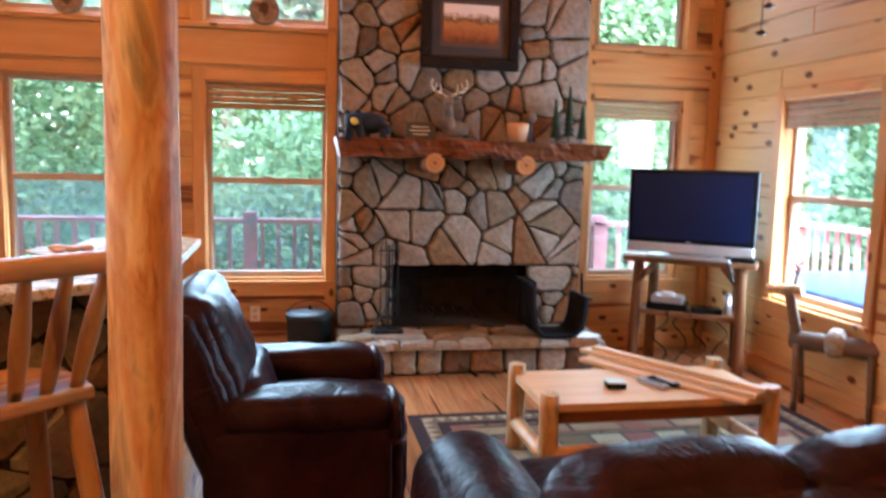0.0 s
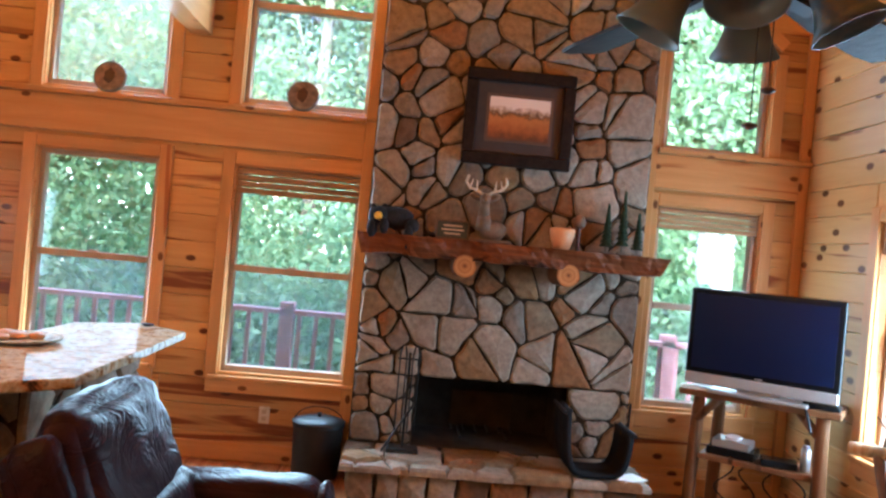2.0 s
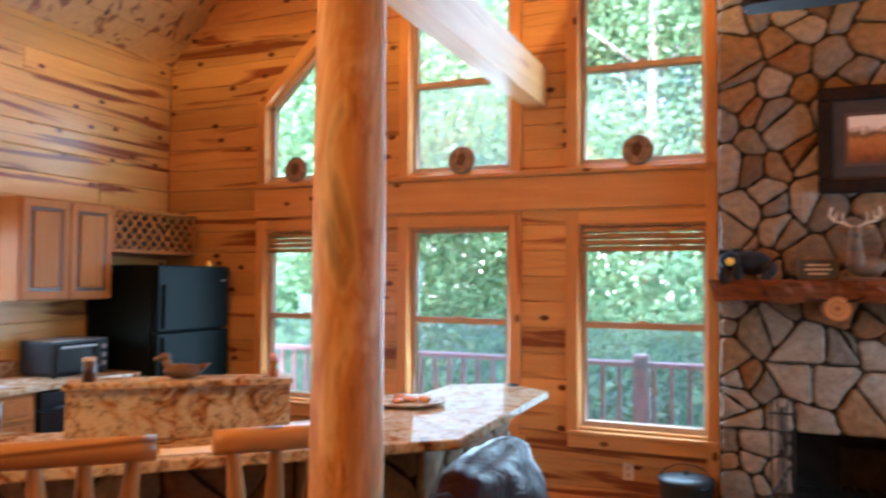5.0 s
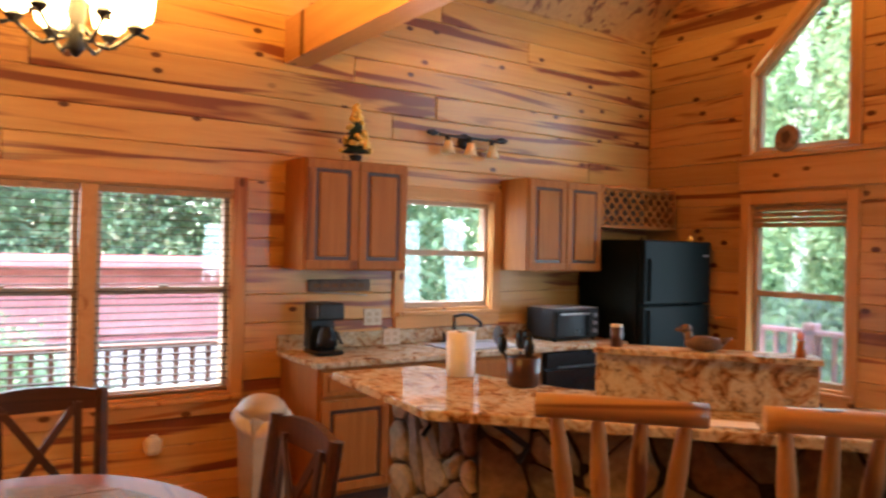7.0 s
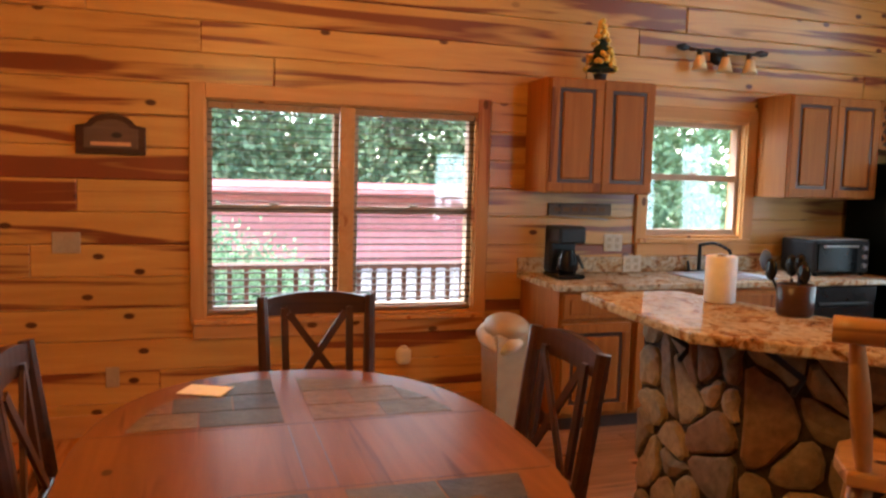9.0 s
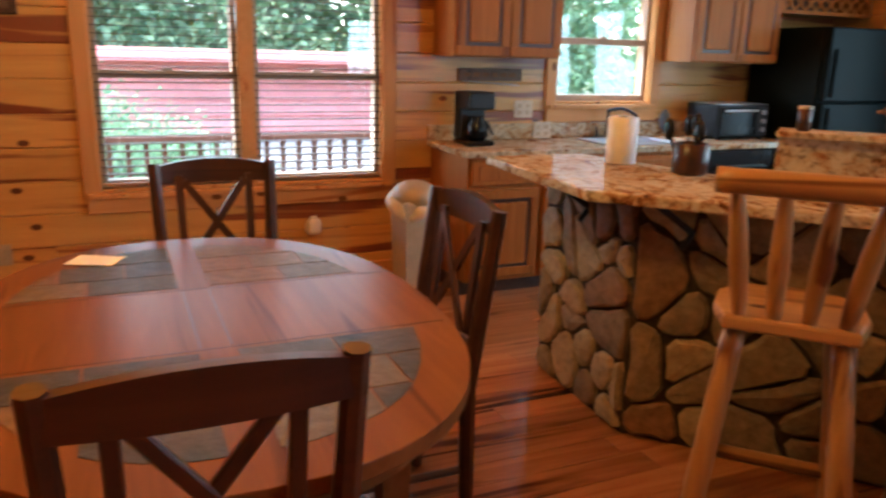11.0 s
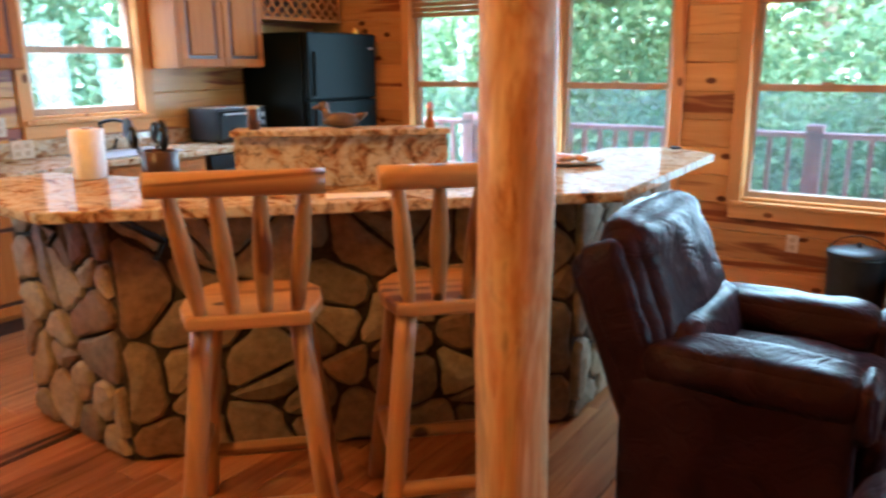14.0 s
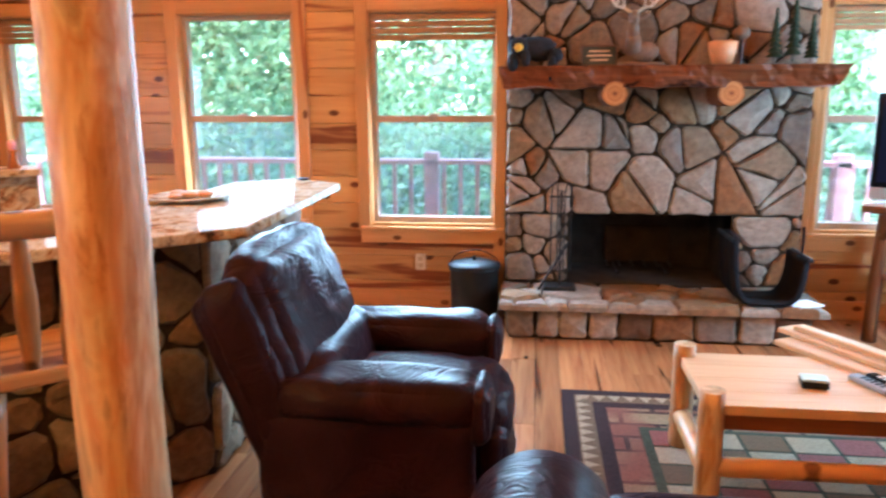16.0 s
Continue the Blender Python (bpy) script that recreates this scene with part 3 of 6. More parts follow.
wall_north = wall("wall_north", "x", YN + 0.016, -1, (XW - 0.16, XE + 0.16), NORTH + NORTH_UP + [(0.69, 1.74, 0.0, 0.71)], roof_z)
wall_west = wall("wall_west", "y", XW - 0.016, 1, (YS, YN + 0.016), WEST, lambda s: EAVE + 0.1)
wall_east = wall("wall_east", "y", XE + 0.016, -1, (YS, YN + 0.016), EAST, lambda s: EAVE + 0.1)
wall_south = wall("wall_south", "x", YS, 1, (XW - 0.16, XE + 0.16), [], roof_z)

floor = tagged(part("floor", block(XW - 0.16, YS, -0.12, XE + 0.16, YN, -0.018), MORTAR), "rustic reddish-brown hardwood plank floor", "floor", kind="structure")

# ceiling: two slopes of tongue-and-groove boards, one mesh
bm = bmesh.new()
slope = math.hypot(RIDGE_X - XW, RIDGE_Z - EAVE)
for side in (0, 1):
    x0, x1 = (XW - 0.3, RIDGE_X) if side == 0 else (XE + 0.3, RIDGE_X)
    n = 26
    for k in range(n):
        a, b = k / n, (k + 1) / n - 0.0015
        xa, xb = x0 + (x1 - x0) * a, x0 + (x1 - x0) * b
        up = 0.02
        quad = [(xa, roof_z(xa)), (xb, roof_z(xb)), (xb, roof_z(xb) + up), (xa, roof_z(xa) + up)]
        vs = [[bm.verts.new((x, y, z)) for x, z in quad] for y in (YS, YN + 0.1)]
        bm.faces.new(vs[0][::-1]), bm.faces.new(vs[1])
        for j in range(4):
            bm.faces.new((vs[0][j], vs[0][(j + 1) % 4], vs[1][(j + 1) % 4], vs[1][j]))
ceiling = tagged(part("ceiling", bm, CEIL), "sloping tongue-and-groove pine plank ceiling", "ceiling", kind="structure")
bm = bmesh.new()
for x0 in (XW - 0.5, XE + 0.5):
    quad = [(x0, roof_z(x0) + 0.022), (RIDGE_X, RIDGE_Z + 0.022), (RIDGE_X, RIDGE_Z + 0.2), (x0, roof_z(x0) + 0.2)]
    vs = [[bm.verts.new((x, y, z)) for x, z in quad] for y in (YS - 0.3, YN + 0.6)]
    bm.faces.new(vs[0]), bm.faces.new(vs[1][::-1])
    for j in range(4):
        bm.faces.new((vs[0][j], vs[0][(j + 1) % 4], vs[1][(j + 1) % 4], vs[1][j]))
tagged(part("roof", bm, BROWNRAIL), "brown pitched cabin roof", "roof", kind="structure")


# ---- windows ----
def window(name, run, fixed, inward, o, rail=None, blind=0.0, mull=None, casing=True, sill=True, out=0.065):
    """A double-hung window in an opening: tan sashes, clear panes, pine jambs and casing. out: how far the glass lies behind the wall's face."""
    s0, s1, z0, z1 = o
    th = thing(name, Matrix(), "double-hung window with tan sashes in a pine casing", "window", "windows", "structure")
    away = -inward

    def P(s, d, z):
        return (s, fixed + away * d, z) if run == "x" else (fixed + away * d, s, z)

    def bar(nm, sa, sb, za, zb, d0, d1, mat, bev=0.004, par=th):
        a, b = P(sa, d0, za), P(sb, d1, zb)
        return part(nm, block(min(a[0], b[0]), min(a[1], b[1]), min(a[2], b[2]), max(a[0], b[0]), max(a[1], b[1]), max(a[2], b[2]), bev), mat, par)

    j = 0.022
    lights = [(s0 + j, s1 - j)] if mull is None else [(s0 + j, mull - 0.045), (mull + 0.045, s1 - j)]
    for sa, sb in ((s0, s0 + j), (s1 - j, s1)):
        bar("jamb", sa, sb, z0, z1, -0.005, 0.15, TRIM)
    bar("jamb", s0 + j, s1 - j, z0, z0 + j, -0.005, 0.15, TRIM)
    bar("jamb", s0 + j, s1 - j, z1 - j, z1, -0.005, 0.15, TRIM)
    if mull is not None:
        bar("mullion", mull - 0.045, mull + 0.045, z0 + j, z1 - j, -0.012, 0.14, TRIM)
    za, zb = z0 + j, z1 - j
    for a, b in lights:
        f = 0.03
        bar("window_frame", a, a + f, za, zb, out - 0.03, out + 0.04, VINYL)
        bar("window_frame", b - f, b, za, zb, out - 0.03, out + 0.04, VINYL)
        bar("window_frame", a + f, b - f, za, za + 0.04, out - 0.03, out + 0.04, VINYL)
        bar("window_frame", a + f, b - f, zb - f, zb, out - 0.03, out + 0.04, VINYL)
        if rail:
            bar("meeting_rail", a + f, b - f, rail - 0.022, rail + 0.022, out - 0.035, out + 0.035, VINYL)
            bar("sash_lock", (a + b) / 2 - 0.03, (a + b) / 2 + 0.03, rail + 0.022, rail + 0.035, out - 0.03, out, VINYL)
            panes = ((za + 0.04, rail - 0.022), (rail + 0.022, zb - f))
            veil = run == "x" and bar("insect_screen", a + f - 0.004, b - f + 0.004, za + 0.036, rail - 0.018, out + 0.032, out + 0.033, SCREENMESH, 0)
            if veil:
                veil["label"] = "fine grey insect screen"
                veil.visible_shadow = False
        else:
            panes = ((za + 0.04, zb - f),)
        for pa, pb in panes:
            pane = bar("pane", a + f - 0.004, b - f + 0.004, pa - 0.004, pb + 0.004, out, out + 0.004, GLASS, 0)
            pane.visible_shadow = False
    if sill:
        bar("window_sill", s0 - 0.05, s1 + 0.05, z0 - 0.03, z0, -0.045, -0.001, TRIM)
    if blind:
        rolled = part("rolled_blind", bmesh.new(), BLIND, th, "raised woven wooden blind")
        bm = bmesh.new()
        for k in range(4):
            zz = z1 - j - 0.012 - k * blind / 4
            a, b = P(s0 + j + 0.004, 0.0, zz - blind / 4 + 0.006), P(s1 - j - 0.004, 0.03 + 0.006 * (k % 2), zz)
            block(min(a[0], b[0]), min(a[1], b[1]), a[2], max(a[0], b[0]), max(a[1], b[1]), b[2], 0.006, 2, bm)
        bm.to_mesh(rolled.data)
        bm.free()
    if casing:
        w = 0.085
        dirn = (0, inward, 0) if run == "x" else (inward, 0, 0)

        def cas(sa, za_, sb, zb_):
            board("casing", P(sa, -0.001, za_), P(sb, -0.001, zb_), dirn, w, 0.022, TRIM, th, 0.005)
        cas(s0 - w / 2 + 0.012, z0 - 0.03, s0 - w / 2 + 0.012, z1 + w - 0.012)
        cas(s1 + w / 2 - 0.012, z0 - 0.03, s1 + w / 2 - 0.012, z1 + w - 0.012)
        cas(s0 + 0.012, z1 + w / 2 - 0.012, s1 - 0.012, z1 + w / 2 - 0.012)
        cas(s0 - 0.06, z0 - 0.03 - w / 2, s1 + 0.06, z0 - 0.03 - w / 2)
    return th


for k, o in enumerate(NORTH):
    window("window_%d" % (k + 1), "x", YN, -1, o, 1.272, blind=(0.16, 0, 0.17, 0.14)[k])
for k, o in enumerate(NORTH_UP):
    if k in (1, 2):
        window("window_%d" % (k + 5), "x", YN, -1, o, 3.04)
window("window_9", "y", XW, 1, WEST[0], 1.275, mull=0.915)
window("window_10", "y", XW, 1, WEST[1], 1.53)
window("window_11", "y", XE, -1, EAST[0], 1.253, blind=0.17, out=0.10)



def gable_window(name, o):
    """A fixed pane whose head follows the roof."""
    s0, s1, z0, za, zb = o
    th = thing(name, Matrix(), "fixed gable window with a sloping pine head", "window", "windows", "structure")
    j = 0.022

    def head(s):
        return za + (zb - za) * (s - s0) / (s1 - s0)

    for sa, sb, hz in ((s0, s0 + j, head(s0)), (s1 - j, s1, head(s1))):
        part("jamb", block(sa, YN - 0.005, z0, sb, YN + 0.15, hz - 0.02, 0.003), TRIM, th)
    part("jamb", block(s0 + j, YN - 0.005, z0, s1 - j, YN + 0.15, z0 + j, 0.003), TRIM, th)
    out = (0, 0, -1)
    board("jamb", (s0, YN + 0.07, za), (s1, YN + 0.07, zb), out, 0.15, 0.022, TRIM, th, 0.003)
    for sa, sb in ((s0 + j, s0 + j + 0.03), (s1 - j - 0.03, s1 - j)):
        part("window_frame", block(sa, YN + 0.04, z0 + j, sb, YN + 0.10, head((sa + sb) / 2) - 0.03, 0.003), VINYL, th)
    part("window_frame", block(s0 + 0.05, YN + 0.04, z0 + j, s1 - 0.05, YN + 0.10, z0 + j + 0.035, 0.003), VINYL, th)
    board("window_frame", (s0, YN + 0.07, za - 0.022), (s1, YN + 0.07, zb - 0.022), out, 0.06, 0.03, VINYL, th, 0.003)
    bm = bmesh.new()
    quad = [(s0 + 0.05, z0 + 0.05), (s1 - 0.05, z0 + 0.05), (s1 - 0.05, head(s1 - 0.05) - 0.04), (s0 + 0.05, head(s0 + 0.05) - 0.04)]
    vs = [[bm.verts.new((s, YN + y, z)) for s, z in quad] for y in (0.065, 0.069)]
    bm.faces.new(vs[0]), bm.faces.new(vs[1][::-1])
    for k in range(4):
        bm.faces.new((vs[0][k], vs[0][(k + 1) % 4], vs[1][(k + 1) % 4], vs[1][k]))
    part("pane", bm, GLASS, th).visible_shadow = False
    w = 0.085
    board("casing", (s0 - w / 2 + 0.012, YN - 0.001, z0), (s0 - w / 2 + 0.012, YN - 0.001, za + 0.02), (0, -1, 0), w, 0.022, TRIM, th)
    board("casing", (s1 + w / 2 - 0.012, YN - 0.001, z0), (s1 + w / 2 - 0.012, YN - 0.001, zb + 0.02), (0, -1, 0), w, 0.022, TRIM, th)
    board("casing", (s0 - 0.05, YN - 0.003, za + 0.005), (s1 + 0.05, YN - 0.003, zb + 0.07), (0, -1, 0), w, 0.024, TRIM, th)


gable_window("window_5", NORTH_UP[0])
gable_window("window_8", (2.24, 2.99, 2.32, 3.80, 3.04))

# wide bands between lower and upper windows, corner and chimney trim, baseboards
for xa, xb in ((-3.29, 0.235), (2.21, XE)):
    tagged(board("trim", (xa, YN - 0.001, 2.185), (xb, YN - 0.001, 2.185), (0, -1, 0), 0.235, 0.028, TRIM), "wide pine band over the windows", "trim", kind="structure")
    tagged(board("trim", (xa, YN - 0.001, 2.322), (xb, YN - 0.001, 2.322), (0, -1, 0), 0.035, 0.06, TRIM), "pine window ledge", "trim", kind="structure")
for x, w in ((0.268, 0.075), (2.172, 0.075)):
    tagged(board("trim", (x, YN - 0.001, 0), (x, YN - 0.001, 4.6), (0, -1, 0), w, 0.035, TRIM), "upright pine trim beside the chimney", "trim", kind="structure")
tagged(board("trim", (3.24, YN - 0.001, 0), (3.24, YN - 0.001, 3.4), (0, -1, 0), 0.07, 0.03, TRIM), "upright pine corner trim", "trim", kind="structure")
for a, b, f in (((XW, YN, 0.06), (0.22, YN, 0.06), (0, -1, 0)), ((2.22, YN, 0.06), (XE, YN, 0.06), (0, -1, 0)), ((XE, YN, 0.06), (XE, YS, 0.06), (-1, 0, 0)), ((XW, 2.0, 0.06), (XW, YS, 0.06), (1, 0, 0))):
    tagged(board("baseboard", a, b, f, 0.12, 0.02, TRIM), "pine baseboard", "baseboard", kind="structure")

# ---- posts and beams ----
post = tagged(part("post", rod((0, 0, 0), (0, 0, 4.2), 0.088, 0.078, 28, None, 0.06, 40), LOG, None, "", True), "peeled round log post with a honey finish", "post", kind="structure")
post.location = (-0.347, 1.92, 0)
board("beam", (-4.22, 2.12, 2.72), (-0.3, 2.12, 2.72), (0, 0, 1), 0.16, 0.28, TRIM, None, 0.006)
tagged(bpy.data.objects["beam"], "square pine tie beam", "beam", kind="structure")
board("beam", (-0.9, 5.5, 2.79), (-0.9, 2.0, 2.79), (0, 0, 1), 0.14, 0.28, TRIM, None, 0.006)
tagged(bpy.data.objects["beam.001"], "square pine tie beam", "beam", kind="structure")

# ---- fireplace ----
rng = random.Random(7)
chimney = thing("chimney", pose(0, 0, 0), "tall fieldstone chimney with dark mortar and open firebox", "fireplace", kind="structure")
bm = block(CHIM[0], 5.345, 0, FIREBOX[0], 5.515, FIREBOX[3])
block(FIREBOX[1], 5.345, 0, CHIM[1], 5.515, FIREBOX[3], bm=bm)
block(CHIM[0], 5.345, FIREBOX[3], CHIM[1], 5.515, 6.6, bm=bm)
block(FIREBOX[0], 5.345, 0, FIREBOX[1], 5.515, FIREBOX[2] - 0.01, bm=bm)
part("mortar", bm, MORTAR, chimney, "dark recessed mortar")
bm = block(FIREBOX[0] - 0.02, 5.36, FIREBOX[2] - 0.03, FIREBOX[1] + 0.02, 5.95, FIREBOX[2] - 0.005)
block(FIREBOX[0] - 0.02, 5.36, FIREBOX[3], FIREBOX[1] + 0.02, 5.95, FIREBOX[3] + 0.02, bm=bm)
block(FIREBOX[0] - 0.02, 5.36, FIREBOX[2] - 0.03, FIREBOX[0], 5.95, FIREBOX[3], bm=bm)
block(FIREBOX[1], 5.36, FIREBOX[2] - 0.03, FIREBOX[1] + 0.02, 5.95, FIREBOX[3], bm=bm)
block(FIREBOX[0] - 0.02, 5.95, FIREBOX[2] - 0.03, FIREBOX[1] + 0.02, 5.97, FIREBOX[3] + 0.02, bm=bm)
part("firebox", bm, plain("sooty_firebrick", (0.03, 0.022, 0.016), 0.9, 0, 0.6, 9), chimney, "soot-blackened firebox")
part("back_panel", block(1.0, 5.93, 0.25, 1.45, 5.948, 0.52, 0.01), plain("rusty_iron", (0.045, 0.025, 0.010), 0.8, 0.2, 0.5, 9), chimney, "rusty iron fireback")
bm = bmesh.new()
for sx in (-0.16, 0.16):
    rod((1.21 + sx, 5.5, 0.27), (1.21 + sx, 5.8, 0.27), 0.008, bm=bm)
for k in range(6):
    rod((1.0 + 0.084 * k, 5.62, 0.285), (1.0 + 0.084 * k, 5.8, 0.285), 0.007, bm=bm)
part("grate", bm, BLACK, chimney)
part("flue", block(CHIM[0], 5.98, -0.5, CHIM[1], 6.4, 8.2), MORTAR, chimney)
zs = 0.24
for x0, x1, z0, z1, size in ((CHIM[0], FIREBOX[0], zs, FIREBOX[3], 0.23), (FIREBOX[1], CHIM[1], zs, FIREBOX[3], 0.26), (CHIM[0], CHIM[1], FIREBOX[3], 4.34, 0.27)):
    face = Matrix.Translation((x0, 5.345, z0)) @ pose(0, 0, 0, 90)
    for poly in flagstones(x1 - x0, z1 - z0, size, rng, 0.85):
        stone_piece("stone", blunted(poly), 0.008, 0.03, rng, STONE, chimney, face)

hearth = thing("hearth", pose(0, 0, 0), "raised hearth of rough stone slabs and squared stones", "hearth", kind="structure")
part("core", block(0.36, 4.90, 0, 2.07, 5.345, 0.19), MORTAR, hearth)
x = 0.345
for k in range(10):
    w = rng.choice((0.14, 0.20, 0.30, 0.24, 0.17))
    w = min(w, 2.085 - x)
    if w < 0.05:
        break
    poly = [(x, 0.0), (x + w, 0.0), (x + w - rng.uniform(-0.015, 0.02), 0.178), (x + rng.uniform(-0.015, 0.02), 0.178)]
    stone_piece("stone", blunted(poly), 0.005, 0.03, rng, STONE, hearth, Matrix.Translation((0, 4.895, 0.008)) @ pose(0, 0, 0, 90))
    x += w
for y0, h in ((4.92, 0.17), (5.12, 0.2)):
    for sx, turn in ((0.36, -90), (2.07, 90)):
        poly = [(0, 0), (h - 0.01, 0), (h - 0.01, 0.175), (0, 0.17)]
        m = Matrix.Translation((sx, y0 + (h if turn < 0 else 0), 0.008)) @ pose(0, 0, 0, 0, 0, turn) @ pose(0, 0, 0, 90)
        stone_piece("stone", poly, 0.007, 0.02, rng, STONE, hearth, m)
for poly in rubble(1.86, 0.52, 0.26, rng):
    stone_piece("slab", poly, 0.004, 0.05, rng, STONE, hearth, Matrix.Translation((0.295, 4.825, 0.185)))

mantel = thing("mantel", pose(0, 0, 0), "thick live-edge slab mantel with dark red stain", "mantel", kind="structure")
bm = block(0.29, 4.94, 1.465, 2.16, 5.33, 1.585)
bmesh.ops.subdivide_edges(bm, edges=[e for e in bm.edges if abs(e.verts[0].co.x - e.verts[1].co.x) > 1], cuts=60)
bmesh.ops.subdivide_edges(bm, edges=[e for e in bm.edges if abs(e.verts[0].co.z - e.verts[1].co.z) > 0.1], cuts=3)
for v in bm.verts:
    front = (5.33 - v.co.y) / 0.39
    low = (1.585 - v.co.z) / 0.12
    v.co.y += 0.05 * front * noise.noise(Vector((v.co.x * 4, v.co.z * 9, 0))) + 0.018 * front * noise.noise(Vector((v.co.x * 19, v.co.z * 30, 7))) + 0.035 * front * low
    if low > 0.1:
        v.co.z += low * 0.02 * noise.noise(Vector((v.co.x * 5, v.co.y * 4, 3)))
    if v.co.x > 2.1 or v.co.x < 0.35:
        v.co.x += (0.06 if v.co.x > 1 else -0.03) * (0.5 - low)
part("slab", bm, MANTEL, mantel)
for x in (0.936, 1.573):
    part("corbel", rod((0, 0.345, 0), (0, 0, 0), 0.074, 0.070, 20, None, 0.08, 6), ENDGRAIN, mantel, "sawn log end corbel", True, pose(x, 4.985, 1.43))

pic = thing("framed_picture", pose(1.222, 5.285, 2.4, 0, 0, 0), "dark wooden framed landscape print hung on the stone", "picture")
for x0, z0, x1, z1 in ((-0.355, -0.31, 0.355, -0.23), (-0.355, 0.23, 0.355, 0.31), (-0.355, -0.23, -0.275, 0.23), (0.275, -0.23, 0.355, 0.23)):
    part("frame", block(x0, -0.035, z0, x1, 0.015, z1, 0.012, 2), FRAMEWOOD, pic)
part("mat", block(-0.277, -0.005, -0.232, 0.277, 0.012, 0.232), plain("dark_mat", (0.045, 0.032, 0.028), 0.8), pic)


def print_material():
    m, t, b = nodes_of("landscape_print", 0.35)
    tc = t.nodes.new("ShaderNodeTexCoord")
    sp = t.nodes.new("ShaderNodeSeparateXYZ")
    t.links.new(tc.outputs["Object"], sp.inputs[0])
    n = noise_tex(t, coords(t, (14, 1, 14), False), 1.6, 5)
    add = t.nodes.new("ShaderNodeMath")
    add.operation = "MULTIPLY_ADD"
    add.inputs[1].default_value, add.inputs[2].default_value = 0.12, -0.06
    t.links.new(n, add.inputs[0])
    s = t.nodes.new("ShaderNodeMath")
    t.links.new(sp.outputs[2], s.inputs[0])
    t.links.new(add.outputs[0], s.inputs[1])
    mp = t.nodes.new("ShaderNodeMapRange")
    mp.inputs[1].default_value, mp.inputs[2].default_value = -0.13, 0.13
    t.links.new(s.outputs[0], mp.inputs[0])
    col = ramp(t, mp.outputs[0], ((0.0, (0.10, 0.03, 0.015)), (0.25, (0.30, 0.10, 0.03)), (0.5, (0.42, 0.16, 0.05)), (0.62, (0.10, 0.05, 0.025)), (0.70, (0.45, 0.33, 0.25)), (0.78, (0.72, 0.64, 0.58))))
    t.links.new(col, b.inputs["Base Color"])
    return m


part("print", block(-0.195, -0.0095, -0.135, 0.2, 0.0, 0.135), print_material(), pic, "autumn landscape print")
part("glazing_bead", block(-0.215, -0.0115, -0.155, 0.22, -0.0085, 0.155), plain("brown_mat_edge", (0.09, 0.05, 0.035), 0.7), pic).location.y = 0.003

# things on the mantel
MZ = 1.587
bear = blob((0, 0, 0.075), (0.13, 0.065, 0.07), lump=0.25)
for p, r in (((-0.10, -0.035, 0.085), (0.062, 0.055, 0.055)), ((0.11, -0.03, 0.04), (0.05, 0.05, 0.045)), ((-0.13, -0.06, 0.0), (0.035, 0.03, 0.055)), ((0.09, -0.07, -0.03), (0.03, 0.025, 0.075)), ((-0.06, -0.07, 0.02), (0.03, 0.03, 0.05)), ((-0.14, -0.01, 0.135), (0.02, 0.015, 0.02)), ((-0.07, -0.0, 0.14), (0.02, 0.015, 0.02))):
    blob(p, r, bear, lump=0.2)
ob = part("plush_bear", bear, FUR, None, "", True, pose(0.49, 5.03, MZ + 0.02))
tagged(ob, "small black plush bear lying on the mantel", "soft toy")
part("muzzle", blob((-0.10, -0.085, 0.08), (0.026, 0.02, 0.024)), YELLOW, ob, "yellow muzzle", True)
sign = thing("mantel_sign", pose(0.85, 5.1, MZ, -6), "small dark framed sign standing on the mantel", "sign")
part("panel", block(-0.095, 0, 0.008, 0.095, 0.008, 0.112), plain("sign_face", (0.05, 0.06, 0.05), 0.7), sign)
for x0, z0, x1, z1 in ((-0.105, 0, 0.105, 0.01), (-0.105, 0.11, 0.105, 0.12), (-0.105, 0.01, -0.095, 0.11), (0.095, 0.01, 0.105, 0.11)):
    part("frame", block(x0, -0.006, z0, x1, 0.012, z1, 0.002), GREYWOOD, sign)
for k, (w, zz) in enumerate(((0.06, 0.085), (0.07, 0.06), (0.05, 0.035))):
    part("lettering", block(-w, -0.003, zz - 0.005, w, 0.001, zz + 0.005), IVORY, sign)
deer = blob((0.03, 0.01, 0.075), (0.10, 0.055, 0.06), None, 3, 0.15)
for p0, p1, r0, r1 in (((-0.02, 0, 0.08), (-0.03, -0.02, 0.17), 0.055, 0.036), ((-0.03, -0.02, 0.16), (-0.03, -0.035, 0.25), 0.036, 0.028)):
    rod(p0, p1, r0, r1, 14, deer)
blob((-0.03, -0.05, 0.262), (0.033, 0.042, 0.036), deer)
blob((-0.03, -0.088, 0.248), (0.019, 0.026, 0.018), deer)
for sx in (-1, 1):
    blob((-0.03 + sx * 0.062, -0.025, 0.275), (0.038, 0.010, 0.017), deer, 2, 0.0, Euler((0, -0.5 * sx, 0)))
    horn = [Vector((-0.03 + sx * x, -0.03 - y, z)) for x, y, z in ((0.015, 0, 0.29), (0.055, 0, 0.315), (0.10, 0.005, 0.325), (0.125, 0.015, 0.36), (0.115, 0.03, 0.40))]
    for a, b in zip(horn, horn[1:]):
        rod(a, b, 0.009, 0.007, 8, deer)
    rod(horn[1], horn[1] + Vector((sx * 0.005, -0.01, 0.06)), 0.007, 0.003, 8, deer)
    rod(horn[2], horn[2] + Vector((-sx * 0.015, -0.01, 0.055)), 0.007, 0.003, 8, deer)
block(-0.1, -0.06, 0.0, 0.15, 0.06, 0.018, 0.004, 1, deer)
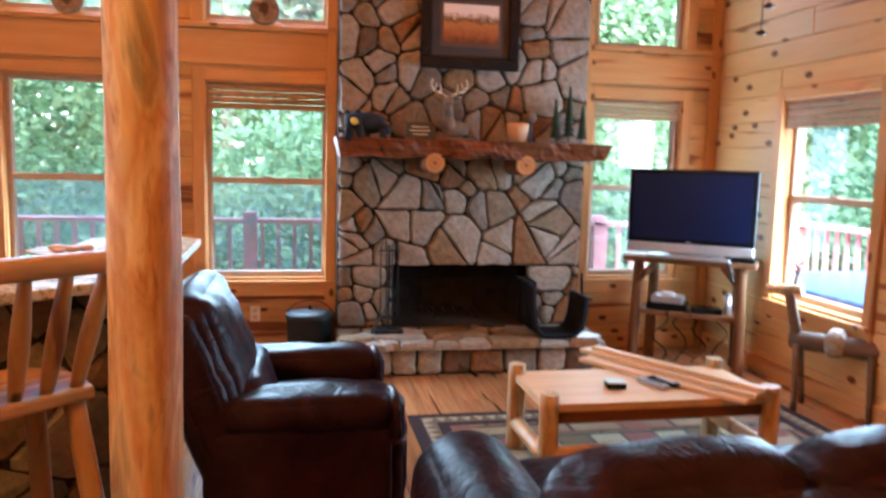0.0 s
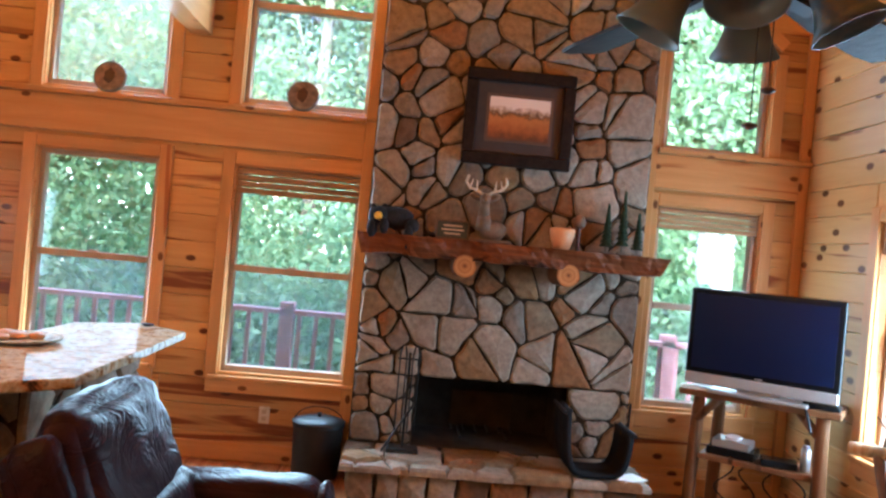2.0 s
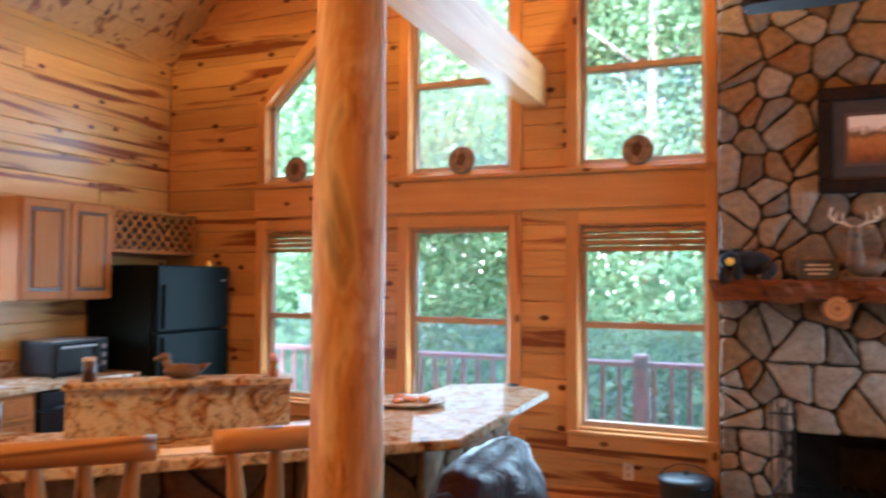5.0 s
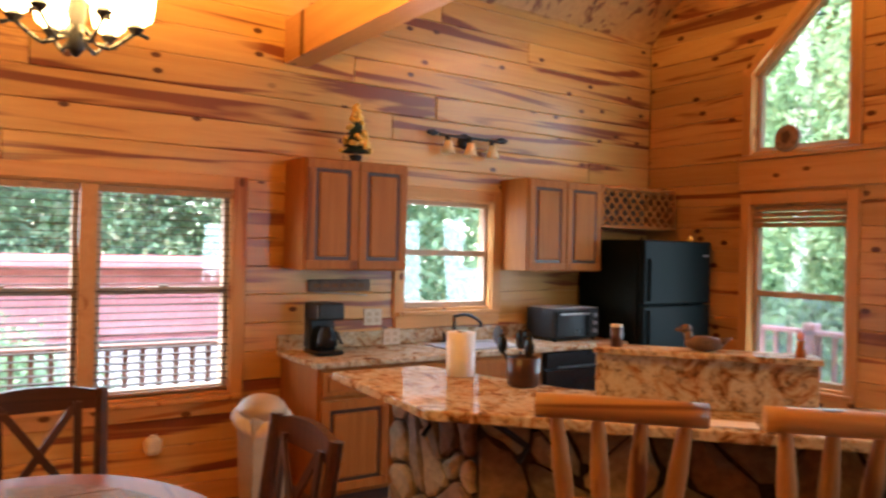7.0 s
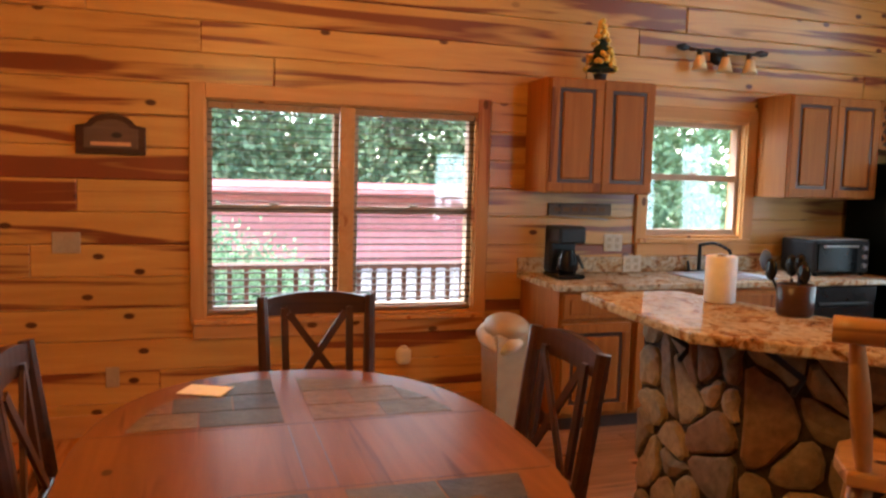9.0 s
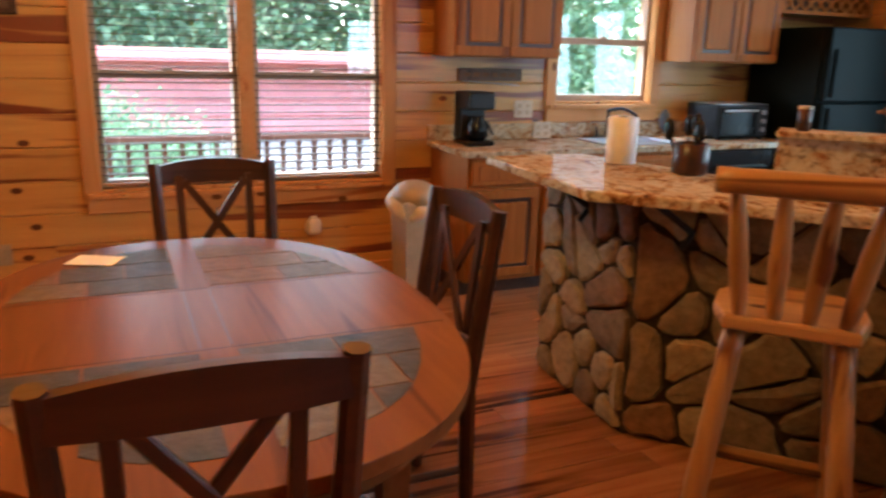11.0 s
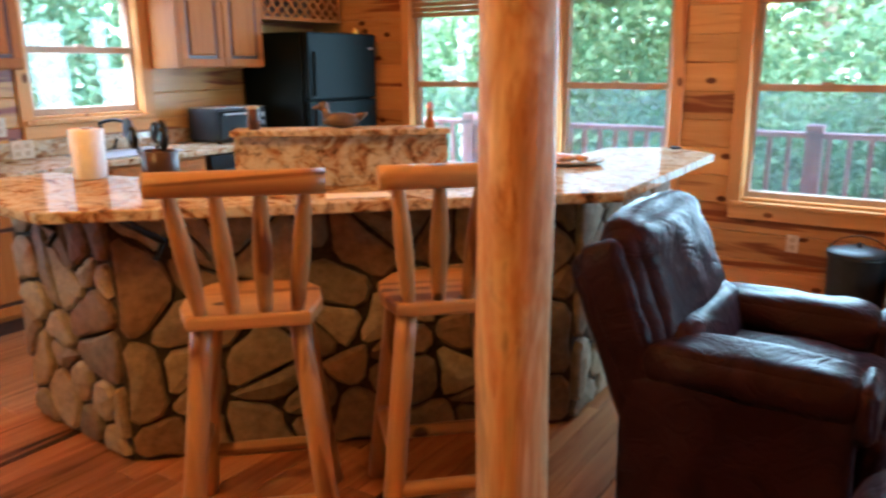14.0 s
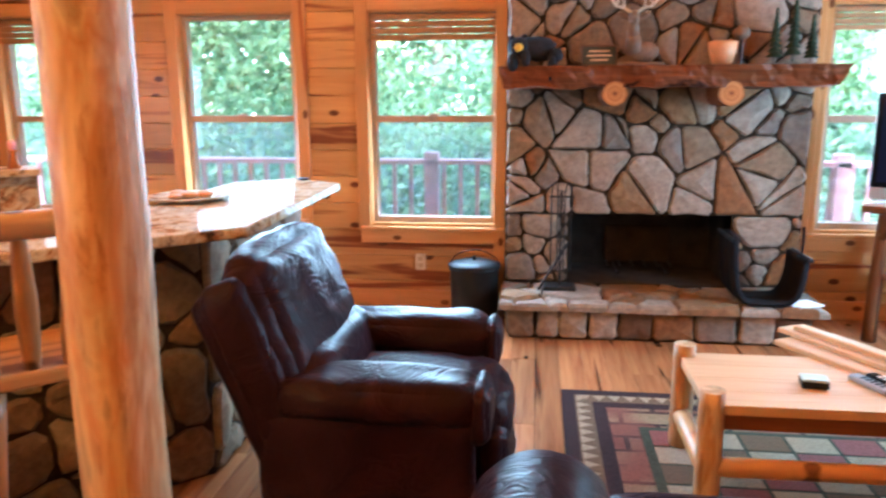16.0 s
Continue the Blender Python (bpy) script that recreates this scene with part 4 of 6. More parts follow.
ob = tagged(part("deer_figurine", deer, DEERBROWN, None, "", True, pose(1.06, 5.08, MZ)), "brown deer figurine with pale antlers", "figurine")
ob.data.materials.append(IVORY)
for f in ob.data.polygons:
    f.material_index = int(f.center.z > 0.293)
tagged(part("ceramic_pot", lathe(((0.045, 0), (0.055, 0.01), (0.075, 0.08), (0.08, 0.125), (0.072, 0.13), (0.066, 0.12), (0.04, 0.02))), BUFF, None, "", True, pose(1.53, 5.08, MZ)), "buff glazed ceramic pot", "pot")
orn = thing("bird_ornament", pose(1.66, 5.2, MZ), "small dark round ornament behind the pot", "ornament")
part("stem", rod((0, 0, 0), (0, 0, 0.16), 0.012), DARKWOOD, orn)
part("body", blob((0, 0, 0.185), (0.045, 0.035, 0.045)), DEERBROWN, orn, "", True)
for x, h in ((1.83, 0.31), (1.93, 0.40), (2.03, 0.27)):
    tr = thing("mantel_tree", pose(x, 5.15, MZ), "slim dark green ornamental spruce tree", "ornament", "trees on the mantel")
    bm = bmesh.new()
    for k in range(9):
        f = k / 9
        lathe(((0.042 * (1 - f) + 0.006, h * (0.14 + 0.82 * f)), (0.008, h * (0.14 + 0.82 * f) + h * 0.14)), 12, bm)
    part("foliage", bm, TREEGREEN, tr)
    part("trunk", rod((0, 0, 0), (0, 0, h * 0.3), 0.008), BARK, tr)
    part("base", block(-0.025, -0.025, 0, 0.025, 0.025, 0.012), BARK, tr)

# on and beside the hearth
HZ = 0.238
tools = thing("fire_tools", pose(0.66, 5.15, HZ), "black wrought iron fireplace tool set on a stand", "fire tools")
part("base", block(-0.10, -0.07, 0, 0.10, 0.07, 0.03, 0.01, 2), BLACK, tools)
part("pole", rod((0, 0, 0.03), (0, 0, 0.62), 0.008), BLACK, tools)
for k, dx in enumerate((-0.06, -0.02, 0.02, 0.06)):
    part("tool", rod((dx, -0.02, 0.12), (dx, -0.01, 0.60), 0.005), BLACK, tools)
    part("hook", rod((dx, -0.01, 0.60), (dx + 0.012 * (-1) ** k, -0.03, 0.67), 0.006, 0.004), BLACK, tools)
part("crossbar", rod((-0.075, 0, 0.58), (0.075, 0, 0.58), 0.006), BLACK, tools)
part("leaning_poker", rod((-0.13, -0.1, 0.02), (0.05, 0.0, 0.3), 0.008), BLACK, tools)
carrier = thing("log_carrier", pose(1.82, 5.02, HZ), "black canvas log carrier sling standing on the hearth", "log carrier")
bm = bmesh.new()
prof = []
for k in range(19):
    a = math.pi + math.pi * k / 18
    c, d = math.cos(a), 1 + math.sin(a)
    prof.append((0.215 * math.copysign(abs(c) ** 0.5, c), 0.05 + d ** 1.3 * (0.38 if k < 9 else 0.27)))
rows = [[bm.verts.new((x, yy, z - 0.05)) for x, z in prof] for yy in (-0.14, 0.14)]
inner = [[bm.verts.new((x * 0.80, yy, z - 0.03)) for x, z in prof] for yy in (-0.14, 0.14)]
for k in range(len(prof) - 1):
    bm.faces.new((rows[0][k], rows[0][k + 1], rows[1][k + 1], rows[1][k]))
    bm.faces.new((inner[0][k], inner[1][k], inner[1][k + 1], inner[0][k + 1]))
    bm.faces.new((rows[0][k], inner[0][k], inner[0][k + 1], rows[0][k + 1]))
    bm.faces.new((rows[1][k], rows[1][k + 1], inner[1][k + 1], inner[1][k]))
for k in (0, len(prof) - 1):
    bm.faces.new((rows[0][k], rows[1][k], inner[1][k], inner[0][k]))
part("sling", bm, CANVAS, carrier, "", True)
for sx in (-0.215, 0.215):
    part("handle_bar", rod((sx, -0.17, 0.275 if sx > 0 else 0.385), (sx, 0.17, 0.275 if sx > 0 else 0.385), 0.012), BLACK, carrier)
part("strap", rod((0.215, 0, 0.275), (0.25, 0.1, 0.42), 0.008), CANVAS, carrier)
tagged(part("paper_sheet", block(-0.09, -0.07, 0, 0.09, 0.07, 0.004), PAPER, None, "", False, pose(2.04, 4.93, HZ + 0.004, 0, 0, 25)), "white paper sheet on the hearth corner", "paper")
can = thing("ash_bucket", pose(0.12, 5.28, 0), "black lidded metal ash bucket on the floor", "bucket")
part("body", lathe(((0.135, 0), (0.15, 0.02), (0.158, 0.32), (0.165, 0.33), (0.165, 0.345))), BLACK, can, "", True)
part("lid", lathe(((0.17, 0.345), (0.17, 0.36), (0.12, 0.375), (0.02, 0.385))), BLACK, can, "", True)
part("knob", rod((0, 0, 0.385), (0, 0, 0.41), 0.012), BLACK, can)
bm = bmesh.new()
pts = [Vector((0.16 * math.cos(a), 0, 0.34 + 0.11 * math.sin(a))) for a in np.linspace(0, math.pi, 11)]
for a, b in zip(pts, pts[1:]):
    rod(a, b, 0.004, None, 6, bm)
part("bail_handle", bm, BLACK, can)

# ---- television on its corner stand ----
stand = thing("tv_stand", pose(2.78, 4.86, 0, 0, 0, -36), "rustic log corner television stand with a shelf", "tv stand")
part("top", block(-0.46, -0.12, 0.765, 0.44, 0.30, 0.805, 0.008, 2), RUSTIC, stand)
part("shelf", block(-0.33, -0.06, 0.38, 0.36, 0.26, 0.415, 0.006), RUSTIC, stand)
for x, y in ((-0.37, -0.03), (0.36, -0.06), (-0.3, 0.25), (0.32, 0.25)):
    part("leg", rod((x, y, 0), (x * 0.96, y, 0.765), 0.04, 0.036, 12, None, 0.15, 8), RUSTIC, stand, "", True)
for x, s in ((-0.36, 1), (0.35, -1)):
    part("brace", rod((x, -0.045, 0.62), (x + 0.13 * s, -0.045, 0.765), 0.028, 0.026), RUSTIC, stand, "", True)
tv = thing("television", pose(2.73, 4.81, 0.806, 0, 0, -36), "black flat-screen television with a silver lower bezel", "television")
part("cabinet", block(-0.43, -0.03, 0.035, 0.43, 0.06, 0.625, 0.012, 2), BLACKGLOSS, tv)
part("screen", block(-0.395, -0.0345, 0.135, 0.395, -0.028, 0.59), SCREEN, tv, "dark switched-off screen")
part("speaker_bar", block(-0.425, -0.040, 0.04, 0.425, -0.026, 0.105, 0.006), SILVER, tv, "silver speaker bezel")
part("badge", block(-0.02, -0.0365, 0.113, 0.02, -0.033, 0.121), SILVER, tv)
part("foot", block(-0.28, -0.09, 0, 0.28, 0.14, 0.02, 0.006), SILVER, tv)
part("neck", block(-0.12, 0.0, 0.02, 0.12, 0.06, 0.06), SILVER, tv)
tvm = pose(2.78, 4.86, 0, 0, 0, -36)
box = thing("set_top_box", tvm @ pose(-0.15, 0.06, 0.416), "silver and black set-top box on the shelf", "media box")
part("case", block(-0.14, -0.09, 0, 0.14, 0.1, 0.05, 0.006), BLACKGLOSS, box)
part("upper_case", block(-0.11, -0.08, 0.05, 0.11, 0.09, 0.10, 0.006), SILVER, box)
part("dish", lathe(((0.05, 0.10), (0.055, 0.115), (0.03, 0.125))), WHITE, box)
tagged(part("black_player", block(-0.1, -0.07, 0, 0.1, 0.07, 0.04, 0.005), BLACKGLOSS, None, "", False, tvm @ pose(0.12, 0.03, 0.416, 0, 0, 12)), "small black player box on the shelf", "media box")
sp = thing("shelf_canister", tvm @ pose(0.26, 0.05, 0.416), "silver upright canister on the shelf", "canister")
part("body", rod((0, 0, 0), (0, 0, 0.13), 0.028, 0.028, 16), SILVER, sp, "", True)
part("cap", rod((0, 0, 0.13), (0, 0, 0.15), 0.02, 0.02, 14), GREYPLASTIC, sp)
tagged(part("magazine", block(-0.13, -0.05, 0, 0.13, 0.05, 0.012), PAPER, None, "", False, tvm @ pose(-0.33, -0.06, 0.806, 0, 0, 4)), "white papers on the television stand", "paper")
rc = thing("cable_receiver", tvm @ pose(0.33, -0.05, 0.806), "small black receiver beside the television", "media box")
part("case", block(-0.1, -0.05, 0, 0.1, 0.06, 0.03, 0.006), BLACKGLOSS, rc)
part("cable", rod((-0.08, -0.05, 0.01), (-0.03, -0.14, -0.12), 0.008), BLACK, rc)
for k in range(4):
    bm = bmesh.new()
    last = None
    for f in np.linspace(0, 1, 14):
        p = Vector((-0.2 + 0.14 * k + 0.05 * math.sin(f * 9 + k), 0.12 + 0.03 * math.cos(7 * f), 0.38 * (1 - f) + 0.012 + 0.08 * math.sin(f * math.pi) * (k % 2)))
        if last is not None:
            rod(last, p, 0.0055, None, 6, bm)
        last = p
    tagged(part("cable", bm, BLACK, None, "", True, tvm), "black cable hanging behind the stand", "cable", "cables under the television")

# ---- coffee table, rug ----
ct = thing("coffee_table", pose(1.65, 3.275, 0), "pine log coffee table with round post legs", "table")
TX, TY = 0.54, 0.245
for k in range(4):
    part("plank", block(-TX - 0.02, -TY - 0.02 + k * 0.133, 0.367, TX + 0.02, -TY - 0.02 + (k + 1) * 0.133 - 0.0006, 0.402, 0.0012), PALE, ct)
for x in (-TX, TX):
    for y in (-TY, TY):
        part("leg", rod((x, y, 0), (x, y, 0.447), 0.044, 0.042, 18, None, 0.06, 8), LOG, ct, "", True)
    part("stretcher", rod((x, -TY, 0.15), (x, TY, 0.15), 0.036, 0.036, 14, None, 0.08, 4), LOGX, ct, "", True)
part("rail", rod((-TX, -TY, 0.17), (TX, -TY, 0.17), 0.034, 0.034, 14, None, 0.08, 6), LOGX, ct, "", True)
for y in (-TY + 0.01, TY - 0.01):
    part("apron", block(-TX, y - 0.012, 0.307, TX, y + 0.012, 0.367, 0.003), TABLEWOOD, ct)
box = thing("trinket_box", pose(1.50, 3.22, 0.403, 0, 0, -8), "small pale green tin box on the table", "box")
part("body", block(-0.045, -0.035, 0, 0.045, 0.035, 0.026, 0.004), BLACKGLOSS, box)
part("lid", block(-0.046, -0.036, 0.026, 0.046, 0.036, 0.034, 0.004), MINT, box)
for nm, x, y, r, mat in (("grey", 1.70, 3.235, 22, GREYPLASTIC), ("black", 1.765, 3.25, 22, BLACKGLOSS)):
    rm = thing("remote_control", pose(x, y, 0.403, 0, 0, r), nm + " plastic remote control on the coffee table", "remote control", "remote controls")
    part("case", block(-0.024, -0.085, 0, 0.024, 0.085, 0.022, 0.007, 2), mat, rm)
    for i in range(5):
        for j in range(3):
            part("button", block(-0.016 + j * 0.012, -0.06 + i * 0.022, 0.022, -0.008 + j * 0.012, -0.05 + i * 0.022, 0.0245), WHITE if nm == "black" else BLACK, rm)
for k, (dx, dz, w) in enumerate(((-0.03, 0, 0.12), (0.08, 0.0, 0.07), (0.01, 0.022, 0.10), (0.085, 0.022, 0.05), (0.04, 0.044, 0.05))):
    ml = tagged(board("moulding", (1.58 + dx + 0.06 * (k % 2), 3.72 + 0.05 * (k % 3), 0.4035 + dz), (2.06 + dx, 2.93 + 0.04 * (k % 2), 0.4035 + dz), (0, 0, 1), w, 0.02, PALE, None, 0.005), "bare pale wood moulding strip stacked on the table", "moulding", "mouldings on the coffee table")


def rug_material():
    m, t, b = nodes_of("woven_rug", 0.95, spec=0.15)
    v = coords(t, offset=False)
    br = node(t, "ShaderNodeTexBrick", Scale=1.0, Mortar_Size=0.012)
    br.inputs["Brick Width"].default_value, br.inputs["Row Height"].default_value = 0.30, 0.13
    br.inputs["Color1"].default_value, br.inputs["Color2"].default_value, br.inputs["Mortar"].default_value = (0.16, 0.05, 0.035, 1), (0.27, 0.20, 0.11, 1), (0.03, 0.022, 0.02, 1)
    t.links.new(v, br.inputs["Vector"])
    n = noise_tex(t, v, 160, 2)
    big = noise_tex(t, v, 2.0, 2)
    col = mix(t, ramp(t, big, ((0.45, (0, 0, 0)), (0.6, (1, 1, 1)))), br.outputs[0], (0.20, 0.075, 0.05))
    col = mix(t, 1.0, col, ramp(t, n, ((0.3, (0.6,) * 3), (0.7, (1.2,) * 3))), "MULTIPLY")
    t.links.new(col, b.inputs["Base Color"])
    bump(t, b, n, 0.6, 0.004)
    return m


rug = thing("area_rug", pose(1.80, 3.05, 0), "dark bordered lodge-style woven area rug", "rug")
RX, RY = 1.155, 1.02
part("field", block(-RX + 0.2, -RY + 0.2, 0, RX - 0.2, RY - 0.2, 0.011), rug_material(), rug)
REDRUG = plain("rug_red", (0.20, 0.075, 0.065), 0.95, 0, 0.3, 120, 0.1, 0.4)
DRUG = plain("rug_border", (0.035, 0.02, 0.02), 0.95, 0, 0.3, 120, 0.1, 0.4)
CRUG = plain("rug_cream", (0.30, 0.235, 0.155), 0.95, 0, 0.3, 120, 0.1, 0.4)
BRUG = plain("rug_brown", (0.13, 0.085, 0.05), 0.95, 0, 0.3, 120, 0.1, 0.4)
for nm, a, b, mat, z in (("border", 0, 0.06, DRUG, 0.011), ("band", 0.06, 0.14, BRUG, 0.011), ("inner_border", 0.14, 0.2, DRUG, 0.011)):
    bm = block(-RX + a, RY - b, 0, RX - a, RY - a, z)
    block(-RX + a, -RY + a, 0, RX - a, -RY + b, z, bm=bm)
    block(-RX + a, -RY + b, 0, -RX + b, RY - b, z, bm=bm)
    block(RX - b, -RY + b, 0, RX - a, RY - b, z, bm=bm)
    part(nm, bm, mat, rug)
bm = bmesh.new()
for k in range(26):
    y = -RY + 0.07 + k * (2 * RY - 0.14) / 26
    for sx in (-1, 1):
        bm.faces.new([bm.verts.new((sx * (RX - 0.06 - d), y + e, 0.0125)) for d, e in ((0.008, 0), (0.008, 0.065), (0.07, 0.033))])
for k in range(30):
    x = -RX + 0.07 + k * (2 * RX - 0.14) / 30
    bm.faces.new([bm.verts.new((x + e, RY - 0.06 - d, 0.0125)) for d, e in ((0.008, 0), (0.008, 0.065), (0.07, 0.033))])
part("zigzag", bm, CRUG, rug, "cream woven zigzag")
bm = block(-RX + 0.32, -0.05, 0.008, RX - 0.32, 0.62, 0.013)
part("panel", bm, plain("rug_green", (0.055, 0.06, 0.04), 0.95, 0, 0.35, 120, 0.1, 0.4), rug)
for i in range(9):
    for j in range(4):
        x0, y0 = -RX + 0.36 + i * 0.185, -0.02 + j * 0.155
        part("woven_block", block(x0, y0, 0.009, x0 + 0.17, y0 + 0.14, 0.0145), (CRUG, BRUG, CRUG, REDRUG)[(i * 3 + j) % 4], rug)

# ---- seating in leather ----
rec = thing("recliner", pose(0, 0, 0), "dark brown leather recliner armchair beside the bar", "armchair")
part("base", cushion(-0.29, 2.50, 0.04, 0.33, 3.26, 0.47, 0.03, 0.004, 0.004), LEATHER, rec, "", True)
for y0, y1 in ((2.475, 2.53), (3.23, 3.285)):
    part("side_panel", cushion(-0.28, y0, 0.045, 0.345, y1, 0.545, 0.026, 0.006, 0.005), LEATHER, rec, "flat leather side panel", True)
part("seat", cushion(-0.22, 2.68, 0.30, 0.42, 3.08, 0.535, 0.085, 0.03, 0.012), LEATHER, rec, "", True)
part("footrest", cushion(0.33, 2.67, 0.06, 0.43, 3.09, 0.43, 0.05, 0.02, 0.014), LEATHER, rec, "", True)
for y0, y1 in ((2.455, 2.69), (3.07, 3.305)):
    arm = part("arm", cushion(-0.23, y0, 0.505, 0.36, y1, 0.635, 0.062, 0.012, 0.014, None, 18), LEATHER, rec, "puffed leather arm", True)
    part("arm_front", cushion(0.335, y0 + 0.015, 0.47, 0.385, y1 - 0.015, 0.622, 0.024, 0.012, 0.012), LEATHER, arm, "gathered leather arm front", True)
bt = Matrix.Translation((-0.15, 2.88, 0.405)) @ pose(0, 0, 0, 0, -21, 0)
part("backrest", cushion(-0.08, -0.345, 0.0, 0.085, 0.345, 0.595, 0.08, 0.03, 0.012, bt, 22), LEATHER, rec, "creased leather back cushion", True)
for sy in (-1, 1):
    part("wing", cushion(-0.11, sy * 0.36 - 0.045, 0.06, 0.03, sy * 0.36 + 0.045, 0.55, 0.042, 0.006, 0.012, bt), LEATHER, rec, "padded leather back edge", True)
part("shell", cushion(-0.15, -0.395, -0.1, -0.06, 0.395, 0.53, 0.04, 0.01, 0.006, bt), LEATHER, rec, "", True)
part("lumbar", cushion(-0.02, -0.31, 0.05, 0.135, 0.31, 0.26, 0.07, 0.012, 0.012, bt, 16), LEATHER, rec, "", True)
part("lever", rod((0.0, 2.455, 0.16), (0.17, 2.44, 0.24), 0.010, 0.008), BLACK, rec)
sofa = thing("sofa", pose(0, 0, 0), "dark brown leather sofa with rounded arms", "sofa")
part("base", cushion(0.40, 1.38, 0.03, 2.72, 2.22, 0.40, 0.05, 0.01), LEATHER, sofa, "", True)
for x0 in (0.36, 2.40):
    part("arm", cushion(x0, 1.42, 0.10, x0 + 0.34, 2.28, 0.63, 0.168, 0.012, 0.006), LEATHER, sofa, "rounded leather arm", True)
for k in range(3):
    x0 = 0.66 + k * 0.60
    part("seat_cushion", cushion(x0, 1.62, 0.34, x0 + 0.59, 2.27, 0.50, 0.07, 0.025), LEATHER, sofa, "", True)
    part("back_cushion", cushion(x0 - 0.06, 1.40, 0.44, x0 + 0.56, 1.68, 0.775, 0.11, 0.03, 0.014), LEATHER, sofa, "", True)
part("back", cushion(0.50, 1.33, 0.05, 2.64, 1.47, 0.72, 0.05, 0.01), LEATHER, sofa, "", True)

# ---- rustic twig reindeer by the east window ----
tw = thing("twig_reindeer", pose(3.0, 4.02, 0, 0, 0, -48), "rustic reindeer made of bark-covered branches", "ornament")
part("body", rod((0, 0, 0.42), (0.52, 0, 0.42), 0.06, 0.06, 12, None, 0.2, 8), GREYWOOD, tw, "", True)
for x, y in ((0.05, -0.06), (0.05, 0.06), (0.45, -0.06), (0.45, 0.06)):
    part("leg", rod((x, y, 0.40), (x + 0.02, y * 1.7, 0), 0.02, 0.018, 8, None, 0.2, 4), GREYWOOD, tw, "", True)
part("neck", rod((0.04, 0, 0.45), (-0.03, 0, 0.72), 0.035, 0.03, 10, None, 0.2, 4), GREYWOOD, tw, "", True)
part("head", rod((0.05, 0, 0.72), (-0.16, 0, 0.71), 0.036, 0.03, 10, None, 0.15, 4), LOG, tw, "sawn branch head", True)
for s in (-1, 1):
    part("antler", rod((0.0, 0.01 * s, 0.75), (0.03, 0.05 * s, 0.90), 0.009, 0.005, 6), GREYWOOD, tw)
    part("antler_tine", rod((0.015, 0.03 * s, 0.83), (-0.03, 0.06 * s, 0.90), 0.006, 0.004, 6), GREYWOOD, tw)
part("ribbon", cushion(0.2, -0.07, 0.35, 0.30, 0.07, 0.5, 0.03, 0.01, 0.02), plain("burlap", (0.34, 0.28, 0.22), 0.9, 0, 0.3, 60), tw, "tied burlap ribbon")

# ---- ceiling fan ----
FX, FY, FZ = 1.13, 1.74, 2.06
fan = thing("ceiling_fan", pose(FX, FY, 0), "dark bladed ceiling fan with four frosted bell shades", "ceiling fan")
part("downrod", rod((0, 0, FZ + 0.18), (0, 0, roof_z(FX) + 0.01), 0.014), BLACK, fan)
part("canopy", lathe(((0.02, roof_z(FX) - 0.14), (0.07, roof_z(FX) - 0.06), (0.08, roof_z(FX) + 0.05))), BLACK, fan, "", True)
part("motor", lathe(((0.05, FZ - 0.03), (0.11, FZ - 0.01), (0.13, FZ + 0.03), (0.12, FZ + 0.11), (0.06, FZ + 0.16), (0.02, FZ + 0.19))), BLACK, fan, "", True)
part("light_fitter", lathe(((0.03, FZ - 0.07), (0.055, FZ - 0.055), (0.055, FZ - 0.035), (0.04, FZ - 0.02))), BLACK, fan, "", True)
for k in range(5):
    m = pose(0, 0, FZ - 0.015, 0, 0, 106 + 72 * k) @ pose(0, 0, 0, -9, 0, 0)
    out = [(0.14, -0.03), (0.30, -0.052), (0.52, -0.062), (0.595, -0.055), (0.61, -0.03), (0.60, 0), (0.61, 0.03), (0.595, 0.055), (0.52, 0.062), (0.30, 0.052), (0.14, 0.03)]
    blade = part("blade", prism(out, -0.004, 0.004), FRAMEWOOD, fan, "", False, m)
    part("blade_iron", block(0.08, -0.015, -0.012, 0.22, 0.015, -0.004), BLACK, blade)
for k in range(4):
    a = radians(-24 + 90 * k)
    m = Matrix.Translation((math.cos(a) * 0.11, math.sin(a) * 0.11, FZ + 0.005)) @ Euler((0, radians(-26), a)).to_matrix().to_4x4()
    part("lamp_arm", rod((math.cos(a) * 0.04, math.sin(a) * 0.04, FZ - 0.03), (math.cos(a) * 0.11, math.sin(a) * 0.11, FZ + 0.008), 0.012), BLACK, fan)
    part("shade", lathe(((0.020, 0.0), (0.030, -0.015), (0.038, -0.045), (0.043, -0.08), (0.051, -0.105), (0.066, -0.130), (0.062, -0.130), (0.047, -0.104), (0.039, -0.08), (0.018, -0.008)), 24), SHADE, fan, "frosted glass bell shade", True, m)
for k, (dx, dy, dz) in enumerate(((0.01, -0.03, 1.785), (0.06, 0.02, 1.862))):
    ch = part("pull_chain", rod((dx, dy, FZ - 0.06), (dx, dy, dz), 0.0014, None, 6), BLACK, fan)
    part("pull_knob", lathe(((0.003, dz - 0.014), (0.013, dz - 0.010), (0.014, dz - 0.006), (0.003, dz)), 10, None, Matrix.Translation((dx, dy, 0))), DARKWOOD, ch)

